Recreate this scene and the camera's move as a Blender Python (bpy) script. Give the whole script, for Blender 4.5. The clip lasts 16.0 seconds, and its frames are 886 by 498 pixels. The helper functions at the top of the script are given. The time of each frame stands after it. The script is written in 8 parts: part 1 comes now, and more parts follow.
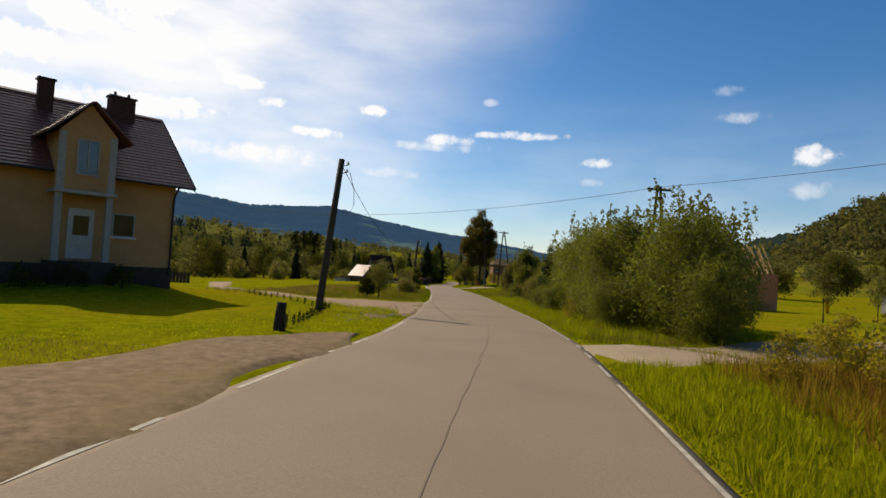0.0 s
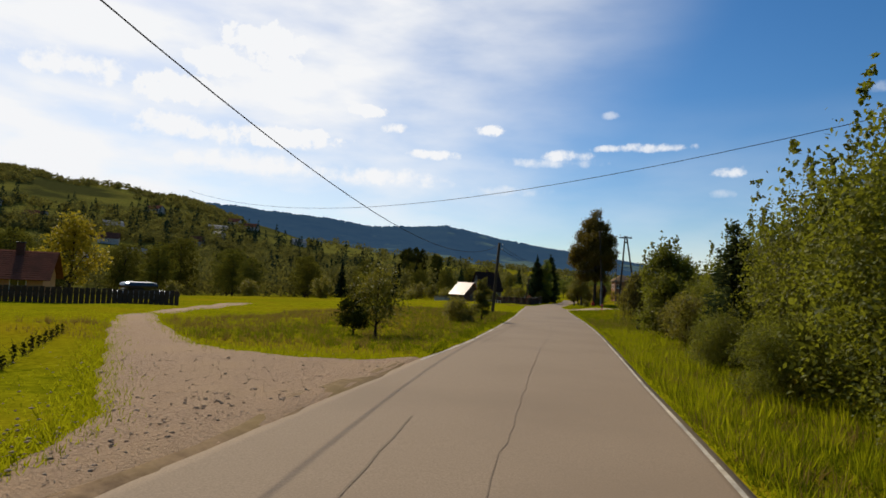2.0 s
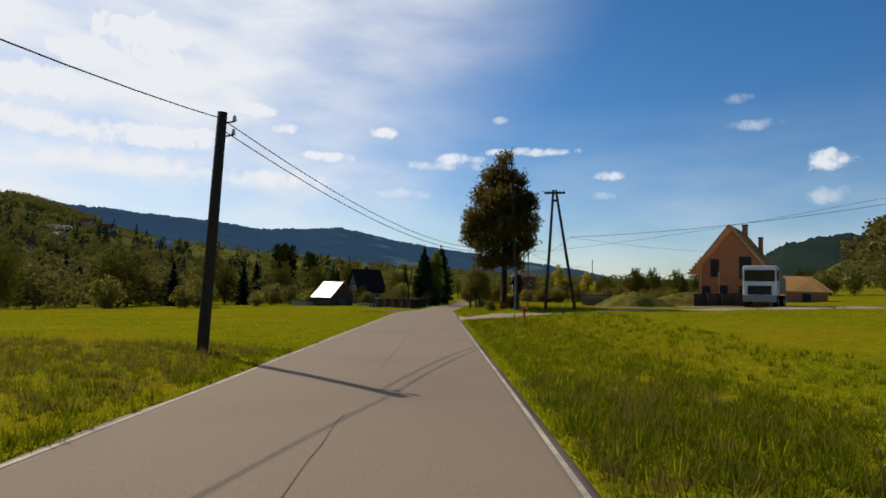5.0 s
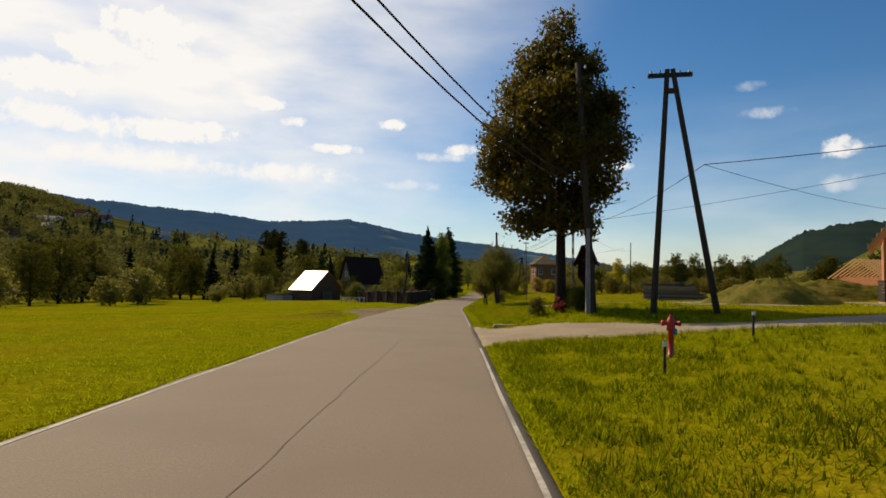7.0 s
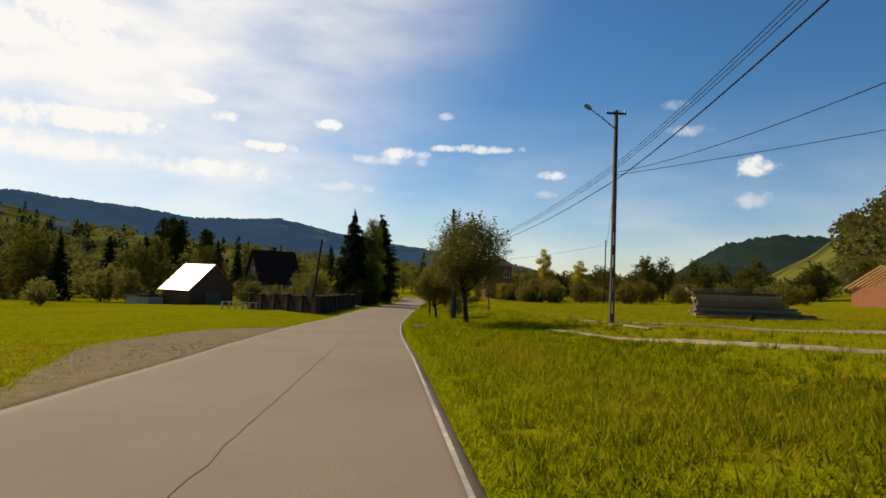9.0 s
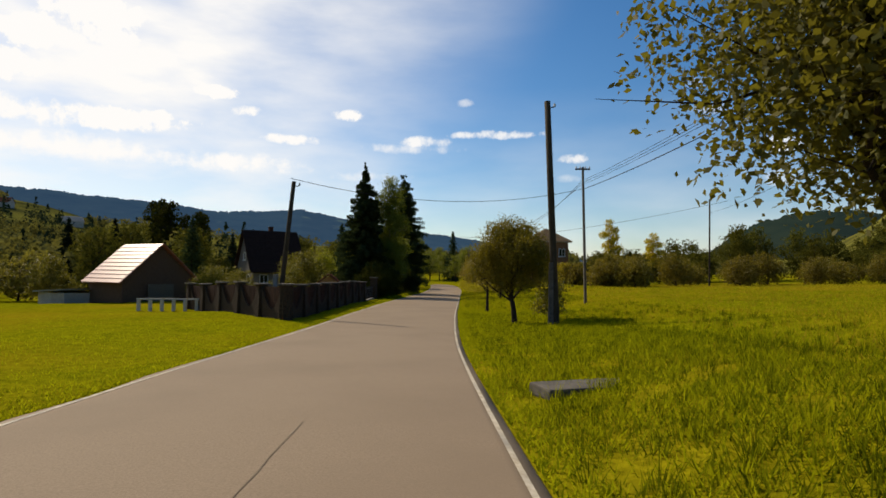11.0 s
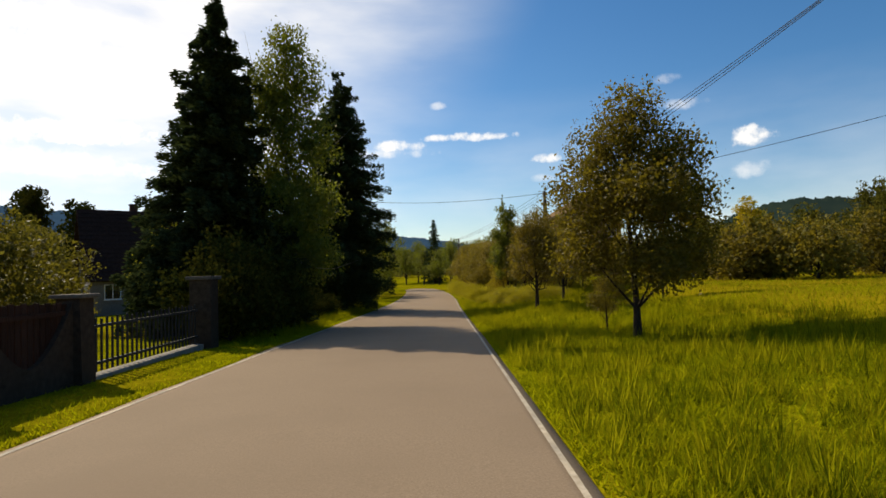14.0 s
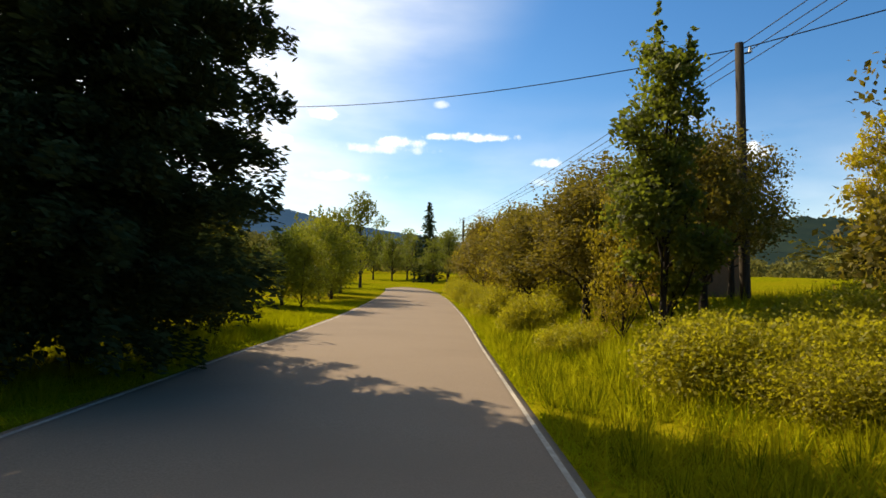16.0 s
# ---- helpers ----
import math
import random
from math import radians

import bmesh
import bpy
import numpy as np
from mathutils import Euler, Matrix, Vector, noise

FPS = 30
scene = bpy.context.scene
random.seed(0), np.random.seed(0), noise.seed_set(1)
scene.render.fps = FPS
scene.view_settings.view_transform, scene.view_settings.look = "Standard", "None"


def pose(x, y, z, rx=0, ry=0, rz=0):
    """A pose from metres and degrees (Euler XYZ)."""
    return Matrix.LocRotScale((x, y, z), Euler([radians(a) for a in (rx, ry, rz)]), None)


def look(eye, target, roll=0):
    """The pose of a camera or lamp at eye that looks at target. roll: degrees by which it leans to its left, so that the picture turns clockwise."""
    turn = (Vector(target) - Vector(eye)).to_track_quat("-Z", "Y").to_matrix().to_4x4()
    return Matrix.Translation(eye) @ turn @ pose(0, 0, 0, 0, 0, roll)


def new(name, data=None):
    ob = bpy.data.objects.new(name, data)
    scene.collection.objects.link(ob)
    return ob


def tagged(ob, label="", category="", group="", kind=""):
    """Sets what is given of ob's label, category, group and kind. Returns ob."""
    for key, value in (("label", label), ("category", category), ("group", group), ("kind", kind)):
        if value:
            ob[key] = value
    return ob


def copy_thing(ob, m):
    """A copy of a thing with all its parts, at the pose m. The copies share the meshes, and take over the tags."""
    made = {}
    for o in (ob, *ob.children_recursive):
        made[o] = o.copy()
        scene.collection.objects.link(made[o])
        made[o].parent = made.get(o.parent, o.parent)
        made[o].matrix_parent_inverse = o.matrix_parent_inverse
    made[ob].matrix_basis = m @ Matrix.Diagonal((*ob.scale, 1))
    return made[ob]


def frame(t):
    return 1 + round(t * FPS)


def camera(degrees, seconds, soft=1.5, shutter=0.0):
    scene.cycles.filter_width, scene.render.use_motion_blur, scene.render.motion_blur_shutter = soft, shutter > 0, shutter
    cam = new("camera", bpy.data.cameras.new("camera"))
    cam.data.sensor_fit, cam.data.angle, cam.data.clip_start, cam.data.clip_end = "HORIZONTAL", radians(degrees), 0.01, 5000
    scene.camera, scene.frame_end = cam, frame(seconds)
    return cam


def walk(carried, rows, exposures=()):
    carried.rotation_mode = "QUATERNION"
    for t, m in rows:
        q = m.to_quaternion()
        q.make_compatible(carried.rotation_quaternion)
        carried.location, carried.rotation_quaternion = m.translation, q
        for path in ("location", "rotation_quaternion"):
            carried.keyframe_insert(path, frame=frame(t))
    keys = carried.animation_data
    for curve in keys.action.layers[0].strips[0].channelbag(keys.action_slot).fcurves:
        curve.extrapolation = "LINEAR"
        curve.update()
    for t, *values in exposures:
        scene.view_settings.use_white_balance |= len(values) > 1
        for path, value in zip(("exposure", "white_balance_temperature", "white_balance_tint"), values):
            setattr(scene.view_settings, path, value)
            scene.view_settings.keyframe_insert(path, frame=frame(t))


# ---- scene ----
cam = camera(73.0, 16.0, soft=1.6)
PATH = [
    (0, (0.004, 0.001, 1.480), (-0.107, 1.997, 1.542), 3.45),
    (0.5, (0.580, 4.380, 1.470), (0.375, 6.368, 1.544), 3.46),
    (1, (0.953, 8.998, 1.417), (0.637, 10.971, 1.496), 3.33),
    (1.5, (1.188, 13.591, 1.358), (0.800, 15.551, 1.450), 3.28),
    (2, (1.078, 18.716, 1.299), (0.574, 20.649, 1.401), 2.93),
    (2.5, (0.977, 24.134, 1.217), (0.368, 26.035, 1.344), 2.45),
    (3, (0.937, 29.600, 1.105), (0.325, 31.498, 1.256), 2.62),
    (3.5, (0.732, 35.032, 0.982), (0.211, 36.956, 1.139), 2.55),
    (4, (0.431, 40.343, 0.810), (0.078, 42.306, 0.959), 2.38),
    (6.5, (-1.349, 67.938, 0.349), (-1.455, 69.933, 0.446), 1.03),
    (7, (-1.698, 73.391, 0.218), (-1.891, 75.379, 0.312), 1.04),
    (7.5, (-2.138, 78.976, 0.129), (-2.327, 80.965, 0.216), 1.31),
    (8, (-2.565, 84.677, 0.022), (-2.667, 86.672, 0.111), 2.31),
    (8.5, (-3.054, 90.637, -0.087), (-3.008, 92.633, 0.028), 3.51),
    (9, (-3.538, 96.567, -0.196), (-3.512, 98.563, -0.083), 2.27),
    (9.5, (-4.070, 102.313, -0.326), (-4.102, 104.310, -0.224), 1.32),
    (10, (-4.653, 108.258, -0.508), (-4.721, 110.255, -0.426), 1.34),
    (12.5, (-6.236, 136.466, -1.460), (-6.250, 138.465, -1.394), -0.31),
    (13, (-6.421, 142.468, -1.582), (-6.430, 144.466, -1.505), -0.03),
    (13.5, (-6.553, 148.262, -1.632), (-6.549, 150.261, -1.553), -1.01),
    (14, (-6.519, 154.029, -1.677), (-6.495, 156.028, -1.598), -1.57),
    (14.5, (-6.541, 160.098, -1.724), (-6.503, 162.096, -1.647), -1.59),
    (15, (-6.534, 166.150, -1.849), (-6.491, 168.148, -1.775), -1.81),
    (15.5, (-6.528, 172.203, -1.976), (-6.480, 174.201, -1.891), -1.38),
    (16, (-6.412, 178.241, -2.086), (-6.372, 180.239, -2.011), 1.79),
]
walk(cam, [(t, look(eye, target, roll)) for t, eye, target, roll in PATH],
     exposures=[(0.0, -0.1, 6500, 10), (1.5, -0.08, 6450, 10), (2.5, -0.35, 6150, 10), (3.2, -0.38, 5950, 10), (4.2, -0.38, 5950, 10), (6.3, -0.2, 6700, 10), (8.2, -0.18, 6850, 10), (10.2, -0.15, 6700, 10),
                (12.5, -0.05, 6750, 10), (14.0, 0.08, 6900, 10), (15.0, 0.42, 6900, 10), (16.0, 0.5, 6900, 10)])

# ---- world, sun ----
SUN = Vector((-0.574, 0.538, 0.617)).normalized()
world = bpy.data.worlds.new("sky")
scene.world = world
world.use_nodes = True
wn, wl = world.node_tree.nodes, world.node_tree.links
wn.clear()


def wnode(kind, **values):
    n = wn.new(kind)
    for key, value in values.items():
        n.inputs[int(key[1:])].default_value = value
    return n


def wmath(op, a, b=0.0, c=0.0):
    n = wn.new("ShaderNodeMath")
    n.operation = op
    for i, v in enumerate((a, b, c)):
        if isinstance(v, (int, float)):
            n.inputs[i].default_value = v
        else:
            wl.new(v, n.inputs[i])
    return n.outputs[0]


sky = wn.new("ShaderNodeTexSky")
sky.sky_type = "NISHITA"
sky.sun_disc = False
sky.sun_elevation = math.asin(SUN.z)
sky.sun_rotation = math.atan2(SUN.x, SUN.y)
sky.altitude = 450
sky.air_density, sky.dust_density, sky.ozone_density = 1.0, 0.6, 3.0

coord = wn.new("ShaderNodeTexCoord")
split = wn.new("ShaderNodeSeparateXYZ")
wl.new(coord.outputs["Generated"], split.inputs[0])
# azimuth to the right of +y and elevation, both in degrees
az = wmath("MULTIPLY", wmath("ARCTAN2", split.outputs[0], split.outputs[1]), 57.2958)
el = wmath("MULTIPLY", wmath("ARCSINE", split.outputs[2]), 57.2958)
edge = wn.new("ShaderNodeTexNoise")
edge.inputs["Scale"].default_value, edge.inputs["Detail"].default_value, edge.inputs["Roughness"].default_value = 34, 7, 0.62
wl.new(coord.outputs["Generated"], edge.inputs["Vector"])
ragged = wmath("MULTIPLY", wmath("SUBTRACT", edge.outputs[0], 0.5), 4.2)
# fair-weather clouds: azimuth, elevation, half width, half height, density
CLOUDS = [
    (-10.8, 14.2, 1.7, 0.55, 0.95), (3.5, 12.8, 4.2, 0.45, 0.95), (0.6, 15.7, 0.9, 0.4, 0.6), (10.9, 10.5, 1.7, 0.5, 0.9),
    (-22.1, 15.4, 2.1, 0.6, 0.9), (28.4, 10.8, 2.0, 0.9, 1.0), (28.2, 8.1, 1.5, 0.8, 0.55), (-3.6, 12.0, 2.6, 0.6, 0.9),
    (-4.6, 11.4, 5.0, 0.5, 0.65), (-16.0, 11.8, 2.7, 0.5, 0.8), (-20.0, 14.0, 1.4, 0.5, 0.75), (-9.0, 8.7, 4.0, 0.5, 0.5),
    (10.3, 8.6, 1.1, 0.4, 0.5), (22.9, 14.2, 2.1, 0.5, 0.6), (21.9, 16.5, 1.4, 0.5, 0.5), (-30.0, 12.3, 6.0, 1.0, 0.9), (-38.5, 12.0, 5.0, 1.2, 0.7),
    (-22.0, 9.4, 9.0, 0.9, 0.6), (-33.0, 9.6, 7.0, 1.1, 0.55), (-32.4, 20.2, 4.2, 1.7, 1.0), (-30.6, 18.6, 1.8, 1.1, 0.8), (-36.2, 18.0, 3.0, 1.3, 0.95), (-39.5, 15.2, 4.2, 1.3, 0.9), (-47.5, 15.6, 5.0, 1.2, 0.7),
]
cover = 0.0
for a0, e0, wide, high, dense in CLOUDS:
    u = wmath("MULTIPLY", wmath("SUBTRACT", az, a0), 1 / wide)
    v = wmath("MULTIPLY", wmath("SUBTRACT", el, e0), 1 / high)
    r2 = wmath("ADD", wmath("MULTIPLY", u, u), wmath("MULTIPLY", v, v))
    body = wmath("MULTIPLY", wmath("ADD", wmath("SUBTRACT", 1.0, r2), ragged), dense)
    soft_body = wn.new("ShaderNodeMapRange")
    soft_body.interpolation_type = "SMOOTHSTEP"
    soft_body.inputs["From Min"].default_value, soft_body.inputs["From Max"].default_value = -0.1, 1.0
    soft_body.inputs["To Max"].default_value = dense
    wl.new(body, soft_body.inputs["Value"])
    cover = wmath("MAXIMUM", soft_body.outputs[0], cover)
# thin veil of high cloud, thicker towards the sun
veil_noise = wn.new("ShaderNodeTexNoise")
veil_map = wn.new("ShaderNodeMapping")
veil_map.inputs["Scale"].default_value = (1.0, 1.0, 3.2)
wl.new(coord.outputs["Generated"], veil_map.inputs[0])
wl.new(veil_map.outputs[0], veil_noise.inputs["Vector"])
veil_noise.inputs["Scale"].default_value, veil_noise.inputs["Detail"].default_value = 5.5, 7
sunward = wn.new("ShaderNodeVectorMath")
sunward.operation = "DOT_PRODUCT"
wl.new(coord.outputs["Generated"], sunward.inputs[0])
sunward.inputs[1].default_value = SUN
near_sun = wn.new("ShaderNodeMapRange")
near_sun.inputs["From Min"].default_value, near_sun.inputs["From Max"].default_value = 0.62, 0.95
near_sun.interpolation_type = "SMOOTHSTEP"
wl.new(sunward.outputs["Value"], near_sun.inputs["Value"])
veil_patch = wn.new("ShaderNodeMapRange")
veil_patch.inputs["From Min"].default_value, veil_patch.inputs["From Max"].default_value = 0.35, 0.7
wl.new(veil_noise.outputs[0], veil_patch.inputs["Value"])
low_haze = wn.new("ShaderNodeMapRange")
low_haze.inputs["From Min"].default_value, low_haze.inputs["From Max"].default_value = 17.0, 2.0
wl.new(el, low_haze.inputs["Value"])
veil = wmath("MULTIPLY", near_sun.outputs[0], wmath("ADD", 0.58, wmath("MULTIPLY", veil_patch.outputs[0], 0.6)))
veil = wmath("ADD", veil, wmath("MULTIPLY", low_haze.outputs[0], wmath("ADD", 0.10, wmath("MULTIPLY", veil_patch.outputs[0], 0.28))))
total = wmath("MINIMUM", wmath("ADD", wmath("MULTIPLY", cover, 0.85), veil), 1.0)
blend = wn.new("ShaderNodeMix")
blend.data_type = "RGBA"
wl.new(total, blend.inputs[0])
deep = wn.new("ShaderNodeHueSaturation")
deep.inputs["Saturation"].default_value = 1.3
deep.inputs["Value"].default_value = 1.1
wl.new(sky.outputs[0], deep.inputs["Color"])
wl.new(deep.outputs[0], blend.inputs[6])
blend.inputs[7].default_value = (10.4, 10.35, 10.3, 1)
back = wn.new("ShaderNodeBackground")
back.inputs["Strength"].default_value = 0.102
wl.new(blend.outputs[2], back.inputs["Color"])
out = wn.new("ShaderNodeOutputWorld")
wl.new(back.outputs[0], out.inputs[0])

sun = new("sun", bpy.data.lights.new("sun", "SUN"))
sun.data.energy, sun.data.angle, sun.data.color = 4.7, radians(0.55), (1.0, 0.885, 0.69)
sun.matrix_world = look(SUN * 200, (0, 0, 0))

# ---- materials ----
MATS = {}


def surf(name, dark, light, scale=8.0, rough=0.85, bump=0.3, far_tint=None, far_scale=0.25, metal=0.0, spec=0.1, depth=0.02, stretch=(1, 1, 1), coords="Object", random_tint=0.0):
    """Two-scale mottled surface."""
    m = bpy.data.materials.new(name)
    m.use_nodes = True
    nt = m.node_tree
    bsdf = nt.nodes["Principled BSDF"]
    tc = nt.nodes.new("ShaderNodeTexCoord")
    mp = nt.nodes.new("ShaderNodeMapping")
    mp.inputs["Scale"].default_value = stretch
    nt.links.new(tc.outputs[coords], mp.inputs[0])
    n1 = nt.nodes.new("ShaderNodeTexNoise")
    n1.inputs["Scale"].default_value, n1.inputs["Detail"].default_value, n1.inputs["Roughness"].default_value = scale, 6, 0.65
    nt.links.new(mp.outputs[0], n1.inputs["Vector"])
    ramp = nt.nodes.new("ShaderNodeMapRange")
    ramp.inputs["From Min"].default_value, ramp.inputs["From Max"].default_value = 0.3, 0.7
    nt.links.new(n1.outputs[0], ramp.inputs["Value"])
    mix = nt.nodes.new("ShaderNodeMix")
    mix.data_type = "RGBA"
    nt.links.new(ramp.outputs[0], mix.inputs[0])
    mix.inputs[6].default_value, mix.inputs[7].default_value = (*dark, 1), (*light, 1)
    colour = mix.outputs[2]
    if far_tint:
        n2 = nt.nodes.new("ShaderNodeTexNoise")
        n2.inputs["Scale"].default_value, n2.inputs["Detail"].default_value = far_scale, 4
        nt.links.new(tc.outputs[coords], n2.inputs["Vector"])
        r2 = nt.nodes.new("ShaderNodeMapRange")
        r2.inputs["From Min"].default_value, r2.inputs["From Max"].default_value = 0.42, 0.68
        r2.inputs["To Max"].default_value = 0.8
        nt.links.new(n2.outputs[0], r2.inputs["Value"])
        mix2 = nt.nodes.new("ShaderNodeMix")
        mix2.data_type = "RGBA"
        nt.links.new(r2.outputs[0], mix2.inputs[0])
        nt.links.new(colour, mix2.inputs[6])
        mix2.inputs[7].default_value = (*far_tint, 1)
        colour = mix2.outputs[2]
    if random_tint:
        info = nt.nodes.new("ShaderNodeObjectInfo")
        hsv = nt.nodes.new("ShaderNodeHueSaturation")
        val = nt.nodes.new("ShaderNodeMapRange")
        val.inputs["To Min"].default_value, val.inputs["To Max"].default_value = 1 - random_tint, 1 + random_tint
        nt.links.new(info.outputs["Random"], val.inputs["Value"])
        nt.links.new(val.outputs[0], hsv.inputs["Value"])
        nt.links.new(colour, hsv.inputs["Color"])
        colour = hsv.outputs[0]
    nt.links.new(colour, bsdf.inputs["Base Color"])
    bsdf.inputs["Roughness"].default_value = rough
    bsdf.inputs["Metallic"].default_value = metal
    bsdf.inputs["Specular IOR Level"].default_value = spec
    if bump:
        b = nt.nodes.new("ShaderNodeBump")
        b.inputs["Strength"].default_value, b.inputs["Distance"].default_value = bump, depth
        nt.links.new(n1.outputs[0], b.inputs["Height"])
        nt.links.new(b.outputs[0], bsdf.inputs["Normal"])
    MATS[name] = m
    return m


def leafy(name, dark, light, glow, through_light=0.4, rough=0.62):
    """Leaves: each card its own tint, lit through from behind."""
    m = bpy.data.materials.new(name)
    m.use_nodes = True
    nt = m.node_tree
    bsdf = nt.nodes["Principled BSDF"]
    geo = nt.nodes.new("ShaderNodeNewGeometry")
    mix = nt.nodes.new("ShaderNodeMix")
    mix.data_type = "RGBA"
    nt.links.new(geo.outputs["Random Per Island"], mix.inputs[0])
    mix.inputs[6].default_value, mix.inputs[7].default_value = (*dark, 1), (*light, 1)
    info = nt.nodes.new("ShaderNodeObjectInfo")
    hsv = nt.nodes.new("ShaderNodeHueSaturation")
    hue = nt.nodes.new("ShaderNodeMapRange")
    hue.inputs["To Min"].default_value, hue.inputs["To Max"].default_value = 0.485, 0.51
    val = nt.nodes.new("ShaderNodeMapRange")
    val.inputs["To Min"].default_value, val.inputs["To Max"].default_value = 0.72, 1.4
    nt.links.new(info.outputs["Random"], hue.inputs["Value"])
    nt.links.new(info.outputs["Random"], val.inputs["Value"])
    nt.links.new(hue.outputs[0], hsv.inputs["Hue"])
    nt.links.new(val.outputs[0], hsv.inputs["Value"])
    nt.links.new(mix.outputs[2], hsv.inputs["Color"])
    nt.links.new(hsv.outputs[0], bsdf.inputs["Base Color"])
    bsdf.inputs["Roughness"].default_value, bsdf.inputs["Specular IOR Level"].default_value = rough, 0.2 if rough < 0.7 else 0.0
    tr = nt.nodes.new("ShaderNodeBsdfTranslucent")
    tr.inputs["Color"].default_value = (*glow, 1)
    add = nt.nodes.new("ShaderNodeMixShader")
    add.inputs[0].default_value = through_light
    nt.links.new(bsdf.outputs[0], add.inputs[1])
    nt.links.new(tr.outputs[0], add.inputs[2])
    nt.links.new(add.outputs[0], nt.nodes["Material Output"].inputs["Surface"])
    MATS[name] = m
    return m


GRASS_GROUND = surf("grass_ground", (0.100, 0.110, 0.0024), (0.228, 0.215, 0.0042), 2.2, 0.95, 0.6, (0.235, 0.175, 0.006), 0.12, depth=0.06, spec=0.0)
# scrub and bracken darken the far slopes in patches
_nt = GRASS_GROUND.node_tree
_bs = _nt.nodes["Principled BSDF"]
_old = _bs.inputs["Base Color"].links[0].from_socket
_tc, _sp = _nt.nodes.new("ShaderNodeTexCoord"), _nt.nodes.new("ShaderNodeSeparateXYZ")
_nt.links.new(_tc.outputs["Object"], _sp.inputs[0])
_ab = _nt.nodes.new("ShaderNodeMath")
_ab.operation = "ABSOLUTE"
_nt.links.new(_sp.outputs[0], _ab.inputs[0])
_far = _nt.nodes.new("ShaderNodeMapRange")
_far.inputs["From Min"].default_value, _far.inputs["From Max"].default_value = 70, 190
_nt.links.new(_ab.outputs[0], _far.inputs["Value"])
_no = _nt.nodes.new("ShaderNodeTexNoise")
_no.inputs["Scale"].default_value, _no.inputs["Detail"].default_value = 0.011, 5
_nt.links.new(_tc.outputs["Object"], _no.inputs["Vector"])
_cut = _nt.nodes.new("ShaderNodeMapRange")
_cut.inputs["From Min"].default_value, _cut.inputs["From Max"].default_value = 0.55, 0.44
_nt.links.new(_no.outputs[0], _cut.inputs["Value"])
_mu = _nt.nodes.new("ShaderNodeMath")
_mu.operation = "MULTIPLY"
_nt.links.new(_far.outputs[0], _mu.inputs[0])
_nt.links.new(_cut.outputs[0], _mu.inputs[1])
_mx = _nt.nodes.new("ShaderNodeMix")
_mx.data_type = "RGBA"
_nt.links.new(_mu.outputs[0], _mx.inputs[0])
_nt.links.new(_old, _mx.inputs[6])
_mx.inputs[7].default_value = (0.050, 0.052, 0.016, 1)
# far pastures mix paler than the lawns, distance haze put into the colour
_haze = _nt.nodes.new("ShaderNodeMix")
_haze.data_type = "RGBA"
_pf = _nt.nodes.new("ShaderNodeMath")
_pf.operation = "MULTIPLY"
_pf.inputs[1].default_value = 0.7
_nt.links.new(_far.outputs[0], _pf.inputs[0])
_nt.links.new(_pf.outputs[0], _haze.inputs[0])
_nt.links.new(_old, _haze.inputs[6])
_haze.inputs[7].default_value = (0.112, 0.108, 0.034, 1)
_nt.links.new(_haze.outputs[2], _mx.inputs[6])
# fine tufts
_fine = _nt.nodes.new("ShaderNodeTexNoise")
_fine.inputs["Scale"].default_value, _fine.inputs["Detail"].default_value, _fine.inputs["Roughness"].default_value = 9.0, 8, 0.75
_nt.links.new(_tc.outputs["Object"], _fine.inputs["Vector"])
_tuft = _nt.nodes.new("ShaderNodeMapRange")
_tuft.inputs["From Min"].default_value, _tuft.inputs["From Max"].default_value = 0.32, 0.68
_tuft.inputs["To Min"].default_value, _tuft.inputs["To Max"].default_value = 0.55, 1.35
_nt.links.new(_fine.outputs[0], _tuft.inputs["Value"])
_hs = _nt.nodes.new("ShaderNodeHueSaturation")
_nt.links.new(_tuft.outputs[0], _hs.inputs["Value"])
_nt.links.new(_mx.outputs[2], _hs.inputs["Color"])
_nt.links.new(_hs.outputs[0], _bs.inputs["Base Color"])
ASPHALT = surf("asphalt", (0.205, 0.150, 0.099), (0.300, 0.224, 0.152), 55, 0.85, 0.25, (0.218, 0.160, 0.107), 0.35, depth=0.006, spec=0.12)
LINE = surf("worn_line_paint", (0.34, 0.275, 0.19), (0.66, 0.58, 0.45), 9, 0.7, 0.1, (0.25, 0.23, 0.2), 1.2)
TAR = surf("tar_crack", (0.170, 0.128, 0.088), (0.240, 0.182, 0.126), 30, 0.9, 0.3)
DIRT = surf("dry_dirt", (0.105, 0.064, 0.034), (0.27, 0.180, 0.100), 5, 0.95, 0.7, (0.19, 0.130, 0.050), 0.5, depth=0.04)
GRAVEL = surf("gravel", (0.21, 0.135, 0.080), (0.46, 0.320, 0.205), 26, 0.95, 0.8, (0.36, 0.245, 0.145), 0.6, depth=0.06)
STONE = surf("pebble", (0.26, 0.180, 0.115), (0.48, 0.36, 0.25), 12, 0.9, 0.4, coords="Object")
PLASTER = surf("ochre_plaster", (0.42, 0.215, 0.085), (0.50, 0.27, 0.11), 9, 0.9, 0.15, (0.36, 0.19, 0.08), 0.6, depth=0.004)
PLINTH = surf("dark_plinth", (0.036, 0.027, 0.021), (0.075, 0.058, 0.046), 14, 0.9, 0.3)
TILE = surf("brown_roof_tile", (0.120, 0.038, 0.028), (0.20, 0.070, 0.052), 7, 0.42, 0.2, (0.105, 0.044, 0.032), 1.0, spec=0.5)
